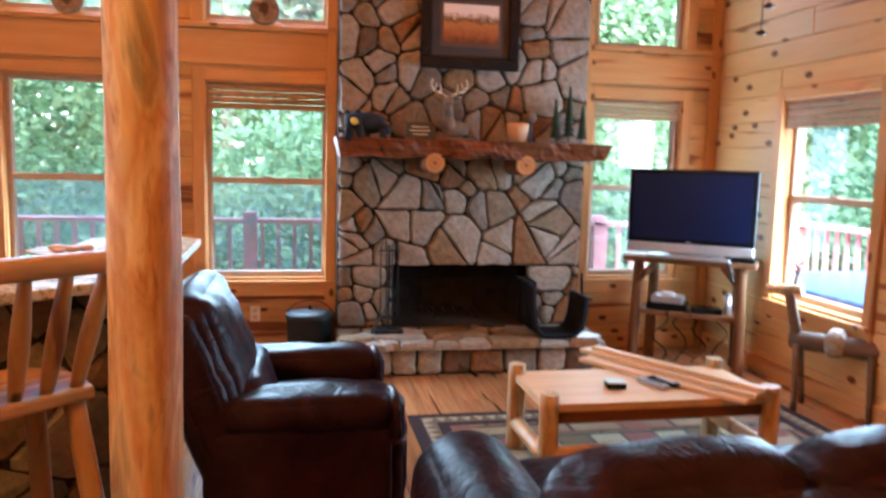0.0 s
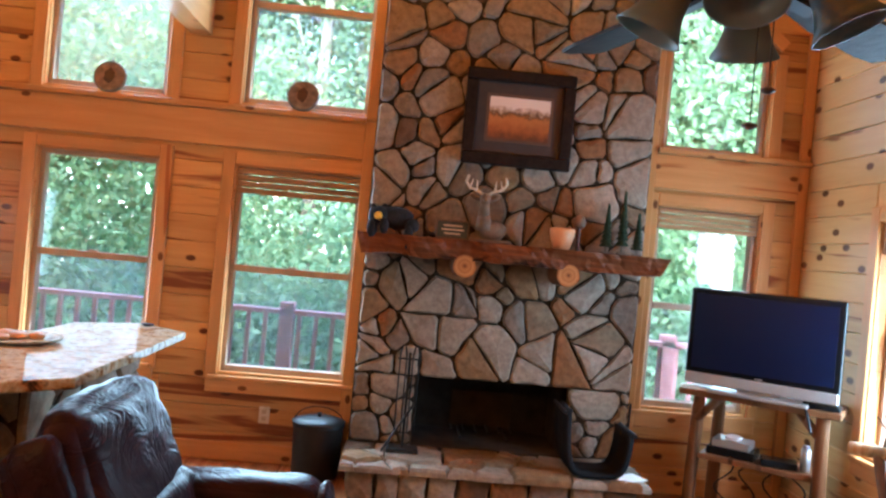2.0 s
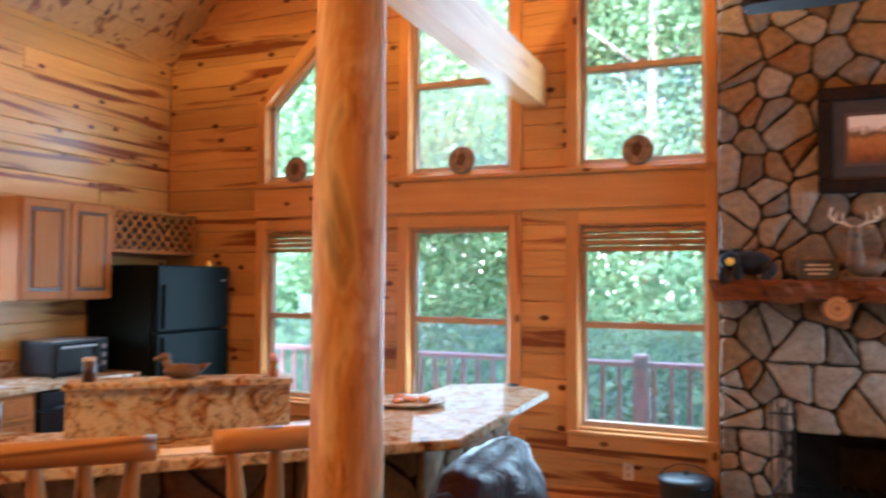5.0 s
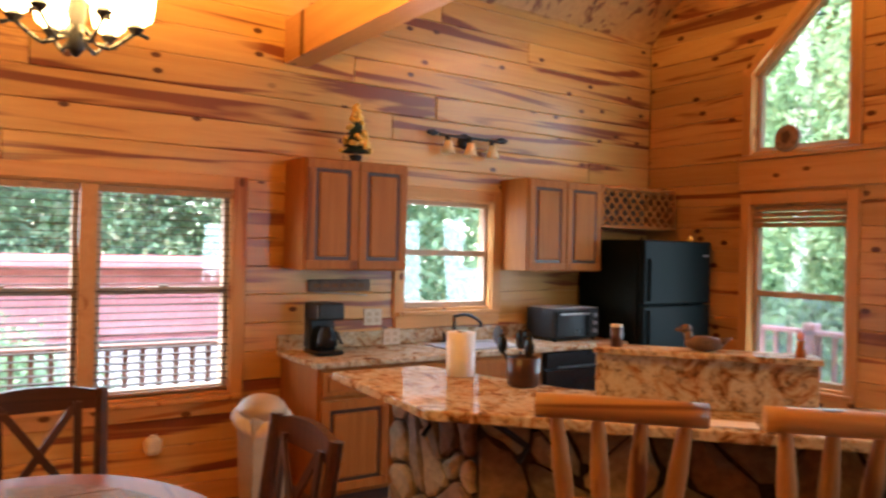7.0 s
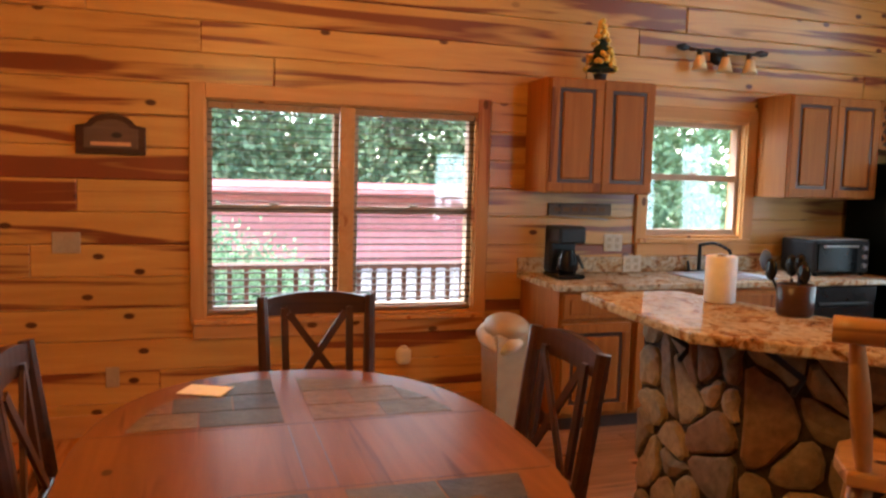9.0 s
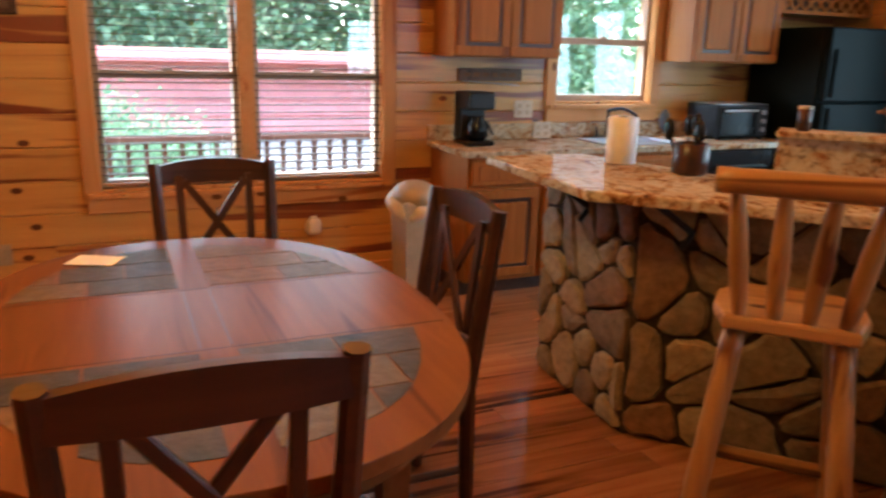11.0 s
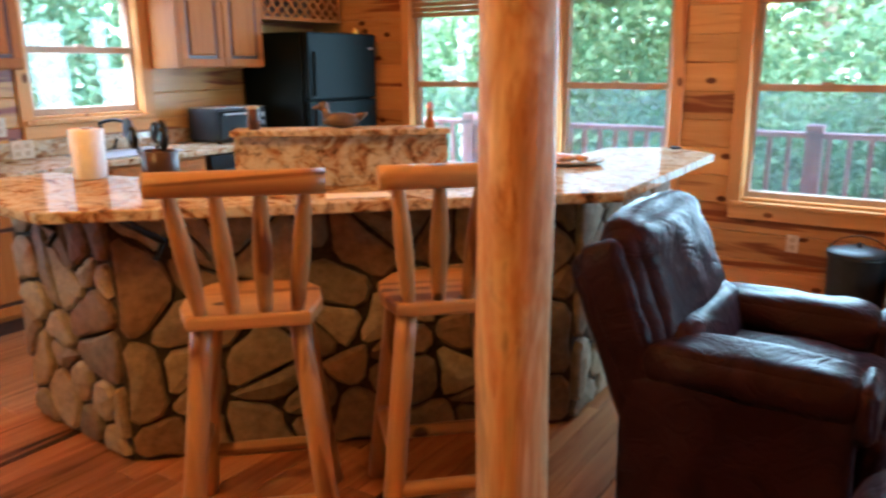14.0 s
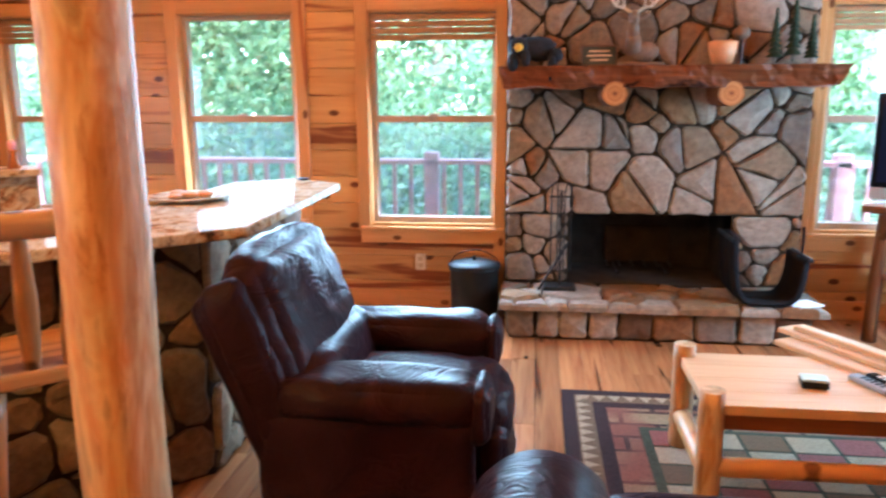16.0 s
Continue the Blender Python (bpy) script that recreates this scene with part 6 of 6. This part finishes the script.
tb = thing("trash_can", pose(-3.62, 1.72, 0), "beige swing-lid trash can lined with a clear bag", "trash can")
bm = prism([(-0.13, -0.10), (0.13, -0.10), (0.13, 0.10), (-0.13, 0.10)], 0, 0.64, 0.02, None, 3)
for v in bm.verts:
    f = 0.82 + 0.30 * v.co.z
    v.co.x *= f
    v.co.y *= f
part("bin", bm, BEIGE, tb)
part("bag", blob((0, 0, 0.60), (0.172, 0.145, 0.085), None, 4, 0.45), CLEARBAG, tb, "crumpled clear bin bag", True)
part("lid", blob((0, 0, 0.655), (0.155, 0.128, 0.085), None, 3), BEIGE, tb, "domed beige lid", True)

# ---- blinds of the dining window ----
for y0, y1 in ((0.125, 0.868), (0.962, 1.715)):
    bl = thing("window_blind", pose(XW - 0.018, 0, 0), "open horizontal wooden slat blind", "blind", "dining window blinds")
    part("headrail", block(-0.02, y0, 1.835, 0.02, y1, 1.875, 0.004), BLIND, bl)
    for k in range(27):
        z = 1.815 - k * 0.0415
        if z > 0.69:
            part("slat", block(-0.024, y0, -0.002, 0.024, y1, 0.002), SLATWOOD, bl, "", False, pose(0, 0, z, 0, 1, 0))
    part("bottom_rail", block(-0.017, y0, 0.672, 0.017, y1, 0.688, 0.003), BLIND, bl)
    for y in (y0 + 0.1, y1 - 0.1):
        part("cord", rod((0, y, 0.68), (0, y, 1.84), 0.0012, None, 5), BEIGE, bl)

# ---- dining table and chairs ----
TCX, TCY, TA, TB = -1.67, 0.37, 0.85, 0.595


def oval(a, b, n=56, p=2.35):
    out = []
    for k in range(n):
        t = 2 * math.pi * k / n
        c, s = math.cos(t), math.sin(t)
        out.append((a * math.copysign(abs(c) ** (2 / p), c), b * math.copysign(abs(s) ** (2 / p), s)))
    return out


dt = thing("dining_table", pose(TCX, TCY, 0), "oval cherry dining table with inset slate tiles", "table")
part("top", prism(oval(TA, TB), 0.725, 0.76, 0.012, None, 3), TABLEWOOD, dt, "", True)
bm = prism(oval(TA - 0.06, TB - 0.06), 0.66, 0.7255)
part("apron", bm, TABLEWOOD, dt)
for x in (-1, 1):
    for y in (-1, 1):
        bm = prism([(-0.035, -0.035), (0.035, -0.035), (0.035, 0.035), (-0.035, 0.035)], 0, 0.67, 0.004)
        for v in bm.verts:
            f = 0.6 + 0.6 * v.co.z
            v.co.x, v.co.y = v.co.x * f + x * 0.50, v.co.y * f + y * 0.33
        part("leg", bm, TABLEWOOD, dt)
rg = random.Random(5)
inner = oval(TA - 0.115, TB - 0.105, 40)
for sx in (-1, 1):
    xs = [0.255, 0.40, 0.56, 0.76]
    for i, (xa, xb) in enumerate(zip(xs, xs[1:])):
        ys = [-0.5, -0.36, -0.18, -0.04, 0.04, 0.19, 0.35, 0.5] if i % 2 else [-0.5, -0.28, -0.04, 0.04, 0.26, 0.5]
        for ya, yb in zip(ys, ys[1:]):
            if ya == -0.04:
                continue
            a, b = sorted((sx * xa, sx * xb))
            poly = clip(clip(clip(clip(inner, 1, 0, b - 0.003), -1, 0, -a - 0.003), 0, 1, yb - 0.003), 0, -1, -ya - 0.003)
            if area_of(poly) > 0.003:
                part("slate_tile", prism(poly, 0.752, 0.7615), SLATE, dt)
for x in (-0.235, 0.235):
    part("seam", block(x - 0.0015, -TB + 0.03, 0.7595, x + 0.0015, TB - 0.03, 0.7606), DARKWOOD, dt)
for s in (-1, 1):
    part("inlay_strip", block(-0.225, s * 0.035 - 0.002, 0.7595, 0.225, s * 0.035 + 0.002, 0.7606), DARKWOOD, dt)
tagged(part("note_paper", block(-0.075, -0.055, 0, 0.075, 0.055, 0.002), PAPER, None, "", False, pose(-2.30, 0.11, 0.7625, 0, 0, 65)), "white note paper on the dining table", "paper")


def dining_chair():
    th = thing("dining_chair", Matrix(), "dark stained wooden dining chair with a cross back", "chair", "chairs round the dining table")
    part("seat", block(-0.215, -0.20, 0.43, 0.215, 0.22, 0.47, 0.015, 2), DARKWOOD, th)
    for x in (-1, 1):
        bm = bmesh.new()
        rod((x * 0.20, -0.20, 0), (x * 0.20, -0.19, 0.46), 0.022, 0.026, 8, bm)
        rod((x * 0.20, -0.19, 0.46), (x * 0.215, -0.265, 1.0), 0.026, 0.022, 8, bm)
        part("back_post", bm, DARKWOOD, th)
        part("front_leg", rod((x * 0.19, 0.19, 0), (x * 0.19, 0.19, 0.43), 0.020, 0.026, 8), DARKWOOD, th)
        board("back_slat", (x * 0.125, -0.205, 0.60), (x * 0.13, -0.25, 0.955), (0, -1, 0), 0.028, 0.018, DARKWOOD, th)
        board("cross_brace", (x * 0.115, -0.245 + 0.004 * x, 0.935), (-x * 0.115, -0.2 + 0.004 * x, 0.615), (0, -1, 0), 0.028, 0.014, DARKWOOD, th)
        part("side_stretcher", rod((x * 0.195, -0.19, 0.2), (x * 0.19, 0.19, 0.2), 0.012), DARKWOOD, th)
    bm = bmesh.new()
    n = 10
    rows = []
    for k in range(n + 1):
        f = k / n * 2 - 1
        yc = -0.258 - 0.025 * (1 - f * f)
        ztop = 0.985 + 0.03 * (1 - f * f)
        rows.append([bm.verts.new((f * 0.23, yc + dy, z)) for dy, z in ((-0.013, 0.925), (0.013, 0.925), (0.010, ztop), (-0.016, ztop))])
    for a, b in zip(rows, rows[1:]):
        for j in range(4):
            bm.faces.new((a[j], a[(j + 1) % 4], b[(j + 1) % 4], b[j]))
    bm.faces.new(rows[0][::-1]), bm.faces.new(rows[-1])
    part("top_rail", bm, DARKWOOD, th)
    part("lower_rail", block(-0.2, -0.215, 0.575, 0.2, -0.195, 0.615, 0.004), DARKWOOD, th)
    part("stretcher", rod((-0.19, 0.0, 0.2), (0.19, 0.0, 0.2), 0.012), DARKWOOD, th)
    return th


dc = dining_chair()
dc.matrix_basis = pose(-2.48, 0.545, 0, 0, 0, -88)
copy_thing(dc, pose(-1.03, 0.28, 0, 0, 0, 90))
copy_thing(dc, pose(-1.80, 0.90, 0, 0, 0, 181))
copy_thing(dc, pose(-1.85, -0.10, 0, 0, 0, 0))

# ---- wood slices on the ledge ----
for x in (-2.88, -1.45, -0.195):
    o = thing("wood_slice", pose(x, 5.452, 2.341, -8), "round bark-edged wood slice ornament on the ledge", "ornament", "wood slices on the ledge")
    part("bark_ring", lathe(((0.095, -0.012), (0.105, -0.008), (0.105, 0.010), (0.095, 0.013)), 22, None, pose(0, 0, 0.105, 90)), BARK, o, "", True)
    part("face", rod((0, -0.0145, 0.105), (0, 0.01, 0.105), 0.092, 0.092, 22), plain("slice_face", (0.22, 0.14, 0.09), 0.7, 0, 0.5, 22), o)
    part("figure", blob((0.0, -0.015, 0.105), (0.04, 0.006, 0.055), None, 1, 0.5), DARKWOOD, o)
    part("loop", rod((0, 0, 0.21), (0.0, 0, 0.235), 0.006, 0.003), BARK, o)

# ---- outside ----
ground = tagged(part("ground", block(-80, -80, -1.2, 80, 90, -1.0), GROUND), "shaded forest ground round the cabin", "ground", kind="structure")
deck = thing("deck", pose(0, 0, 0), "weathered wooden deck round the cabin", "deck", kind="structure")
for k in range(9):
    board("deck_board", (-6.3, 5.75 + k * 0.145, -0.16), (5.2, 5.75 + k * 0.145, -0.16), (0, 0, 1), 0.138, 0.03, DECK, deck)
for k in range(11):
    board("deck_board", (3.56 + k * 0.145, 5.6, -0.16), (3.56 + k * 0.145, -3, -0.16), (0, 0, 1), 0.138, 0.03, DECK, deck)
for k in range(11):
    board("deck_board", (-4.5 - k * 0.145, 5.6, -0.16), (-4.5 - k * 0.145, -3.5, -0.16), (0, 0, 1), 0.138, 0.03, DECK, deck)
part("skirt", block(-6.3, 5.7, -1.0, 5.2, 7.0, -0.17), BROWNRAIL, deck)
part("skirt", block(3.5, -3, -1.0, 5.2, 5.69, -0.17), BROWNRAIL, deck)
part("skirt", block(-6.1, -3.5, -1.0, -4.4, 5.69, -0.17), BROWNRAIL, deck)


def railing(p0, p1, top, mat, step, posts, label, first=0.0):
    p0, p1 = Vector(p0), Vector(p1)
    th = thing("deck_railing", pose(p0.x, p0.y, 0), label, "railing", "deck railings")
    d = p1 - p0
    l = d.length
    u = d / l
    z0 = -0.13
    board("top_rail", (0, 0, top - 0.04), tuple(d + Vector((0, 0, top - 0.04))), (0, 0, 1), 0.12, 0.04, mat, th)
    board("bottom_rail", (0, 0, 0.0), tuple(d), (0, 0, 1), 0.05, 0.05, mat, th)
    n = int(l / step)
    for k in range(n + 1):
        p = u * (k * l / n)
        part("baluster", block(p.x - 0.017, p.y - 0.017, 0.05, p.x + 0.017, p.y + 0.017, top - 0.04), mat, th)
    for s in posts:
        p = u * s
        po = part("rail_post", block(p.x - 0.06, p.y - 0.06, z0, p.x + 0.06, p.y + 0.06, top + 0.06, 0.006), mat, th)
        part("post_cap", lathe(((0.075, top + 0.06), (0.078, top + 0.075), (0.03, top + 0.095)), 4), mat, po)


railing((-6.2, 6.85, 0), (5.1, 6.85, 0), 0.90, REDRAIL, 0.14, (2.75, 5.83, 9.1, 11.3), "red painted deck railing with square balusters")
railing((5.1, 6.85, 0), (5.1, -3, 0), 0.92, REDRAIL, 0.14, (2.2, 5.2, 8.0), "red painted deck railing with square balusters")
railing((-5.75, 5.6, 0), (-5.75, -3.5, 0), 0.78, BROWNRAIL, 0.125, (1.2, 9.0), "brown painted deck railing with square balusters")
tub = thing("hot_tub", pose(4.28, 4.4, -0.13), "hot tub under a blue vinyl cover", "hot tub")
part("cabinet", block(-0.66, -1.1, 0, 0.62, 1.1, 0.62, 0.04, 2), BROWNRAIL, tub)
part("cover", block(-0.70, -1.15, 0.625, 0.66, 1.15, 0.735, 0.03, 2), BLUE, tub, "blue vinyl cover")
part("shell_rim", block(-0.68, -1.12, 0.59, 0.64, 1.12, 0.625, 0.01), WHITE, tub)

shed = thing("red_shed", pose(-10.2, -1.2, -1.0), "long low red lap-sided outbuilding", "outbuilding")
for k in range(12):
    board("siding", (0.6, -5.5, 0.1 + k * 0.2), (0.6, 6.2, 0.1 + k * 0.2), (1, 0, 0.12), 0.21, 0.02, REDCLAY, shed)
part("wall", block(-1.0, -5.5, 0, 0.6, 6.2, 2.25), REDCLAY, shed)
part("roof", prism([(-1.1, -5.7), (0.9, -5.7), (0.9, 6.4), (-1.1, 6.4)], 2.26, 2.32), REDCLAY, shed)
bm = bmesh.new()
vs = [[bm.verts.new((x, y, z)) for x, z in ((-6.15, -1.0), (-6.15, -0.75), (-9.55, 0.35), (-9.55, -1.0))] for y in (-9, 9)]
bm.faces.new(vs[0]), bm.faces.new(vs[1][::-1])
for k in range(4):
    bm.faces.new((vs[0][k], vs[0][(k + 1) % 4], vs[1][(k + 1) % 4], vs[1][k]))
tagged(part("driveway", bm, plain("gravel", (0.10, 0.10, 0.105), 0.9, 0, 0.35, 30)), "grey gravel driveway rising beside the deck", "driveway", kind="structure")


def leaf_cloud(name, count, radius, size, seed, flat=1.0, shell=0.55):
    """A crown: many small leaf cards in uneven clumps."""
    r = np.random.RandomState(seed)
    nc = max(6, count // 140)
    d = r.normal(size=(nc, 3))
    d /= np.linalg.norm(d, axis=1)[:, None]
    centres = d * radius * (shell + (1 - shell) * r.rand(nc, 1)) * np.array([1, 1, flat])
    which = r.randint(0, nc, count)
    pos = centres[which] + r.normal(size=(count, 3)) * radius * 0.17
    a = r.normal(size=(count, 3))
    a /= np.linalg.norm(a, axis=1)[:, None]
    b = np.cross(a, r.normal(size=(count, 3)))
    b /= np.linalg.norm(b, axis=1)[:, None]
    s = size * (0.6 + 0.8 * r.rand(count, 1))
    quad = np.stack([pos - a * s, pos + b * s * 0.5, pos + a * s, pos - b * s * 0.5], 1).reshape(-1, 3)
    faces = np.arange(count * 4).reshape(-1, 4)
    me = bpy.data.meshes.new(name)
    me.from_pydata(quad.tolist(), [], faces.tolist())
    return me


CROWNS = []
for k in range(3):
    me = leaf_cloud("crown", 9000, 2.1, 0.062, 11 + k, 1.15)
    me.materials.append(LEAF)
    CROWNS.append(me)
SHRUBS = []
for k in range(2):
    me = leaf_cloud("leaves", 6500, 1.25, 0.042, 31 + k, 0.8)
    me.materials.append(LEAFDARK)
    SHRUBS.append(me)
rg = random.Random(12)


def tree(x, y, h, r, pale=False):
    th = thing("tree", pose(x, y, -1.0, 0, 0, rg.uniform(0, 360)), "tall deciduous forest tree in full green leaf", "tree", "trees round the cabin")
    part("trunk", rod((0, 0, 0), (rg.uniform(-0.3, 0.3), rg.uniform(-0.3, 0.3), h), r, r * 0.45, 10, None, 0.12, 10), PALEBARK if pale else BARK, th, "", True)
    for k in range(3):
        a = rg.uniform(0, 6.28)
        z = h * rg.uniform(0.35, 0.85)
        part("limb", rod((0, 0, z), (1.5 * math.cos(a), 1.5 * math.sin(a), z + 1.1), r * 0.35, r * 0.12, 7), PALEBARK if pale else BARK, th, "", True)
    for k in range(3):
        c = new("crown", CROWNS[rg.randrange(3)])
        c.parent = th
        c.matrix_basis = pose(rg.uniform(-1.2, 1.2), rg.uniform(-1.2, 1.2), h * (0.42 + 0.26 * k) + rg.uniform(-0.4, 0.4), 0, 0, rg.uniform(0, 360))


def shrub(x, y, s, z=-1.0):
    th = thing("shrub", pose(x, y, z), "leafy green understorey shrub", "shrub", "shrubs round the cabin")
    for k in range(3):
        part("stem", rod((0, 0, 0), (rg.uniform(-0.4, 0.4), rg.uniform(-0.4, 0.4), 0.9 * s), 0.02, 0.01, 6), BARK, th)
    c = new("leaves", SHRUBS[rg.randrange(2)])
    c.parent = th
    c.matrix_basis = pose(0, 0, 0.95 * s, 0, 0, rg.uniform(0, 360)) @ Matrix.Scale(s, 4)


for k in range(11):
    tree(-9 + k * 1.9 + rg.uniform(-0.5, 0.5), 12.2 + rg.uniform(-1.2, 2.5), rg.uniform(7.5, 10.5), rg.uniform(0.1, 0.2), k % 3 == 0)
for k in range(9):
    tree(-14 + k * 3.6 + rg.uniform(-0.5, 0.5), 18 + rg.uniform(-1, 2), rg.uniform(10, 13), rg.uniform(0.12, 0.22))
tree(-5.15, 9.6, 9.0, 0.14, True)
for k in range(6):
    tree(9.5 + rg.uniform(-1, 2), -1 + k * 2.3, rg.uniform(7, 10), rg.uniform(0.1, 0.2), k == 2)
for k in range(8):
    tree(-14.5 + rg.uniform(-1.5, 1.5), -5 + k * 2.1, rg.uniform(8, 11), rg.uniform(0.1, 0.2), k % 2 == 0)
for k in range(15):
    shrub(-9.5 + k * 1.35 + rg.uniform(-0.3, 0.3), 10.2 + rg.uniform(-0.9, 1.2), rg.uniform(1.0, 1.8))
for k in range(6):
    shrub(8.2 + rg.uniform(-0.5, 1), -0.5 + k * 1.6, rg.uniform(1.0, 1.6))
for k in range(5):
    shrub(-6.9 + rg.uniform(-0.2, 0.2), -1.6 + k * 0.6, rg.uniform(0.62, 0.8), -0.6)
for k in range(7):
    shrub(-12.9 + rg.uniform(-0.5, 0.5), -4 + k * 2.0, rg.uniform(1.5, 2.0))
r = np.random.RandomState(3)
n = 120000
ang = r.uniform(-0.2, math.pi * 1.25, n)
pos = np.stack([28 * np.cos(ang), 28 * np.sin(ang), r.uniform(-1, 17, n)], 1) + r.normal(size=(n, 3)) * 1.2
a = r.normal(size=(n, 3))
a /= np.linalg.norm(a, axis=1)[:, None]
b = np.cross(a, r.normal(size=(n, 3)))
b /= np.linalg.norm(b, axis=1)[:, None]
s = 0.24 * (0.6 + 0.8 * r.rand(n, 1))
quad = np.stack([pos - a * s, pos + b * s * 0.6, pos + a * s, pos - b * s * 0.6], 1).reshape(-1, 3)
me = bpy.data.meshes.new("far_woods")
me.from_pydata(quad.tolist(), [], np.arange(n * 4).reshape(-1, 4).tolist())
me.materials.append(LEAF)
tagged(new("far_woods", me), "dense green woods all round the cabin", "woods", kind="stuff")

# ---- wall boards ----
rg = random.Random(9)
ROW = 0.178


def sloped_hole(o, z):
    """The stretch of a gable window at height z."""
    s0, s1, z0, za, zb = o
    if z < z0 or z > max(za, zb) + 0.06:
        return None
    if z < min(za, zb):
        return (s0 - 0.06, s1 + 0.06)
    f = (z - za) / (zb - za)
    s = s0 + (s1 - s0) * f
    return (s - 0.06, s1 + 0.06) if zb > za else (s0 - 0.06, s + 0.06)


def boards(wall_ob, run, fixed, inward, span, zmax, holes_at, longest, mat=PINE):
    face = (0, inward, 0) if run == "x" else (inward, 0, 0)
    k = 0
    while k * ROW < zmax:
        z = (k + 0.5) * ROW
        for s0, s1 in cut_spans(span[0], span[1], holes_at(z)):
            while s1 - s0 > 0.03:
                e = min(s1, s0 + rg.uniform(0.55, 1.0) * longest)
                if s1 - e < 0.5:
                    e = s1
                p = [(s, fixed - inward * 0.016, z) if run == "x" else (fixed - inward * 0.016, s, z) for s in (s0 + 0.001, e - 0.001)]
                board("plank", p[0], p[1], face, ROW - 0.0015, 0.016, mat, wall_ob, 0.006)
                s0 = e
        k += 1


def north_holes(z):
    hs = [(o[0] - 0.03, o[1] + 0.03) for o in NORTH + [w for w in NORTH_UP if len(w) == 4] if o[2] - 0.04 < z < o[3] + 0.04]
    hs += [h for h in (sloped_hole(o, z) for o in NORTH_UP if len(o) > 4) if h]
    return hs + [(CHIM[0] - 0.005, CHIM[1] + 0.005)]


def roof_holes(z):
    if z < EAVE:
        return []
    d = (z - EAVE) / PITCH
    return [(XW - 1, XW + d), (XE - d, XE + 1)]


boards(wall_north, "x", YN, -1, (XW, XE), 4.4, lambda z: north_holes(z) + roof_holes(z), 3.4)
boards(wall_west, "y", XW, 1, (YS, YN), EAVE, lambda z: [(o[0] - 0.03, o[1] + 0.03) for o in WEST if o[2] - 0.04 < z < o[3] + 0.04], 4.0, HEARTPINE)
boards(wall_east, "y", XE, -1, (YS, YN), EAVE, lambda z: [(o[0] - 0.03, o[1] + 0.03) for o in EAST if o[2] - 0.04 < z < o[3] + 0.04], 9.0, EASTPINE)

# ---- floor planks: the ones near the path singly, the rest as one ----
W = 0.128
n = int((XE - XW) / W) + 1
rest = bmesh.new()
for k in range(n):
    x = XW + (k + 0.5) * W
    y = 0.9 - rg.uniform(0, 0.5)
    ye = y
    while y < YN:
        e = min(YN, y + rg.uniform(0.8, 1.9))
        if YN - e < 0.3:
            e = YN
        board("plank", (x, y + 0.0008, -0.018), (x, e - 0.0008, -0.018), (0, 0, 1), W - 0.0015, 0.018, FLOOR, floor, 0.0015)
        y = e
    block(x - W / 2, YS, -0.018, x + W / 2 - 0.0015, ye - 0.0015, 0, bm=rest)
tagged(part("floor_boards", rest, FLOOR, floor), kind="stuff")
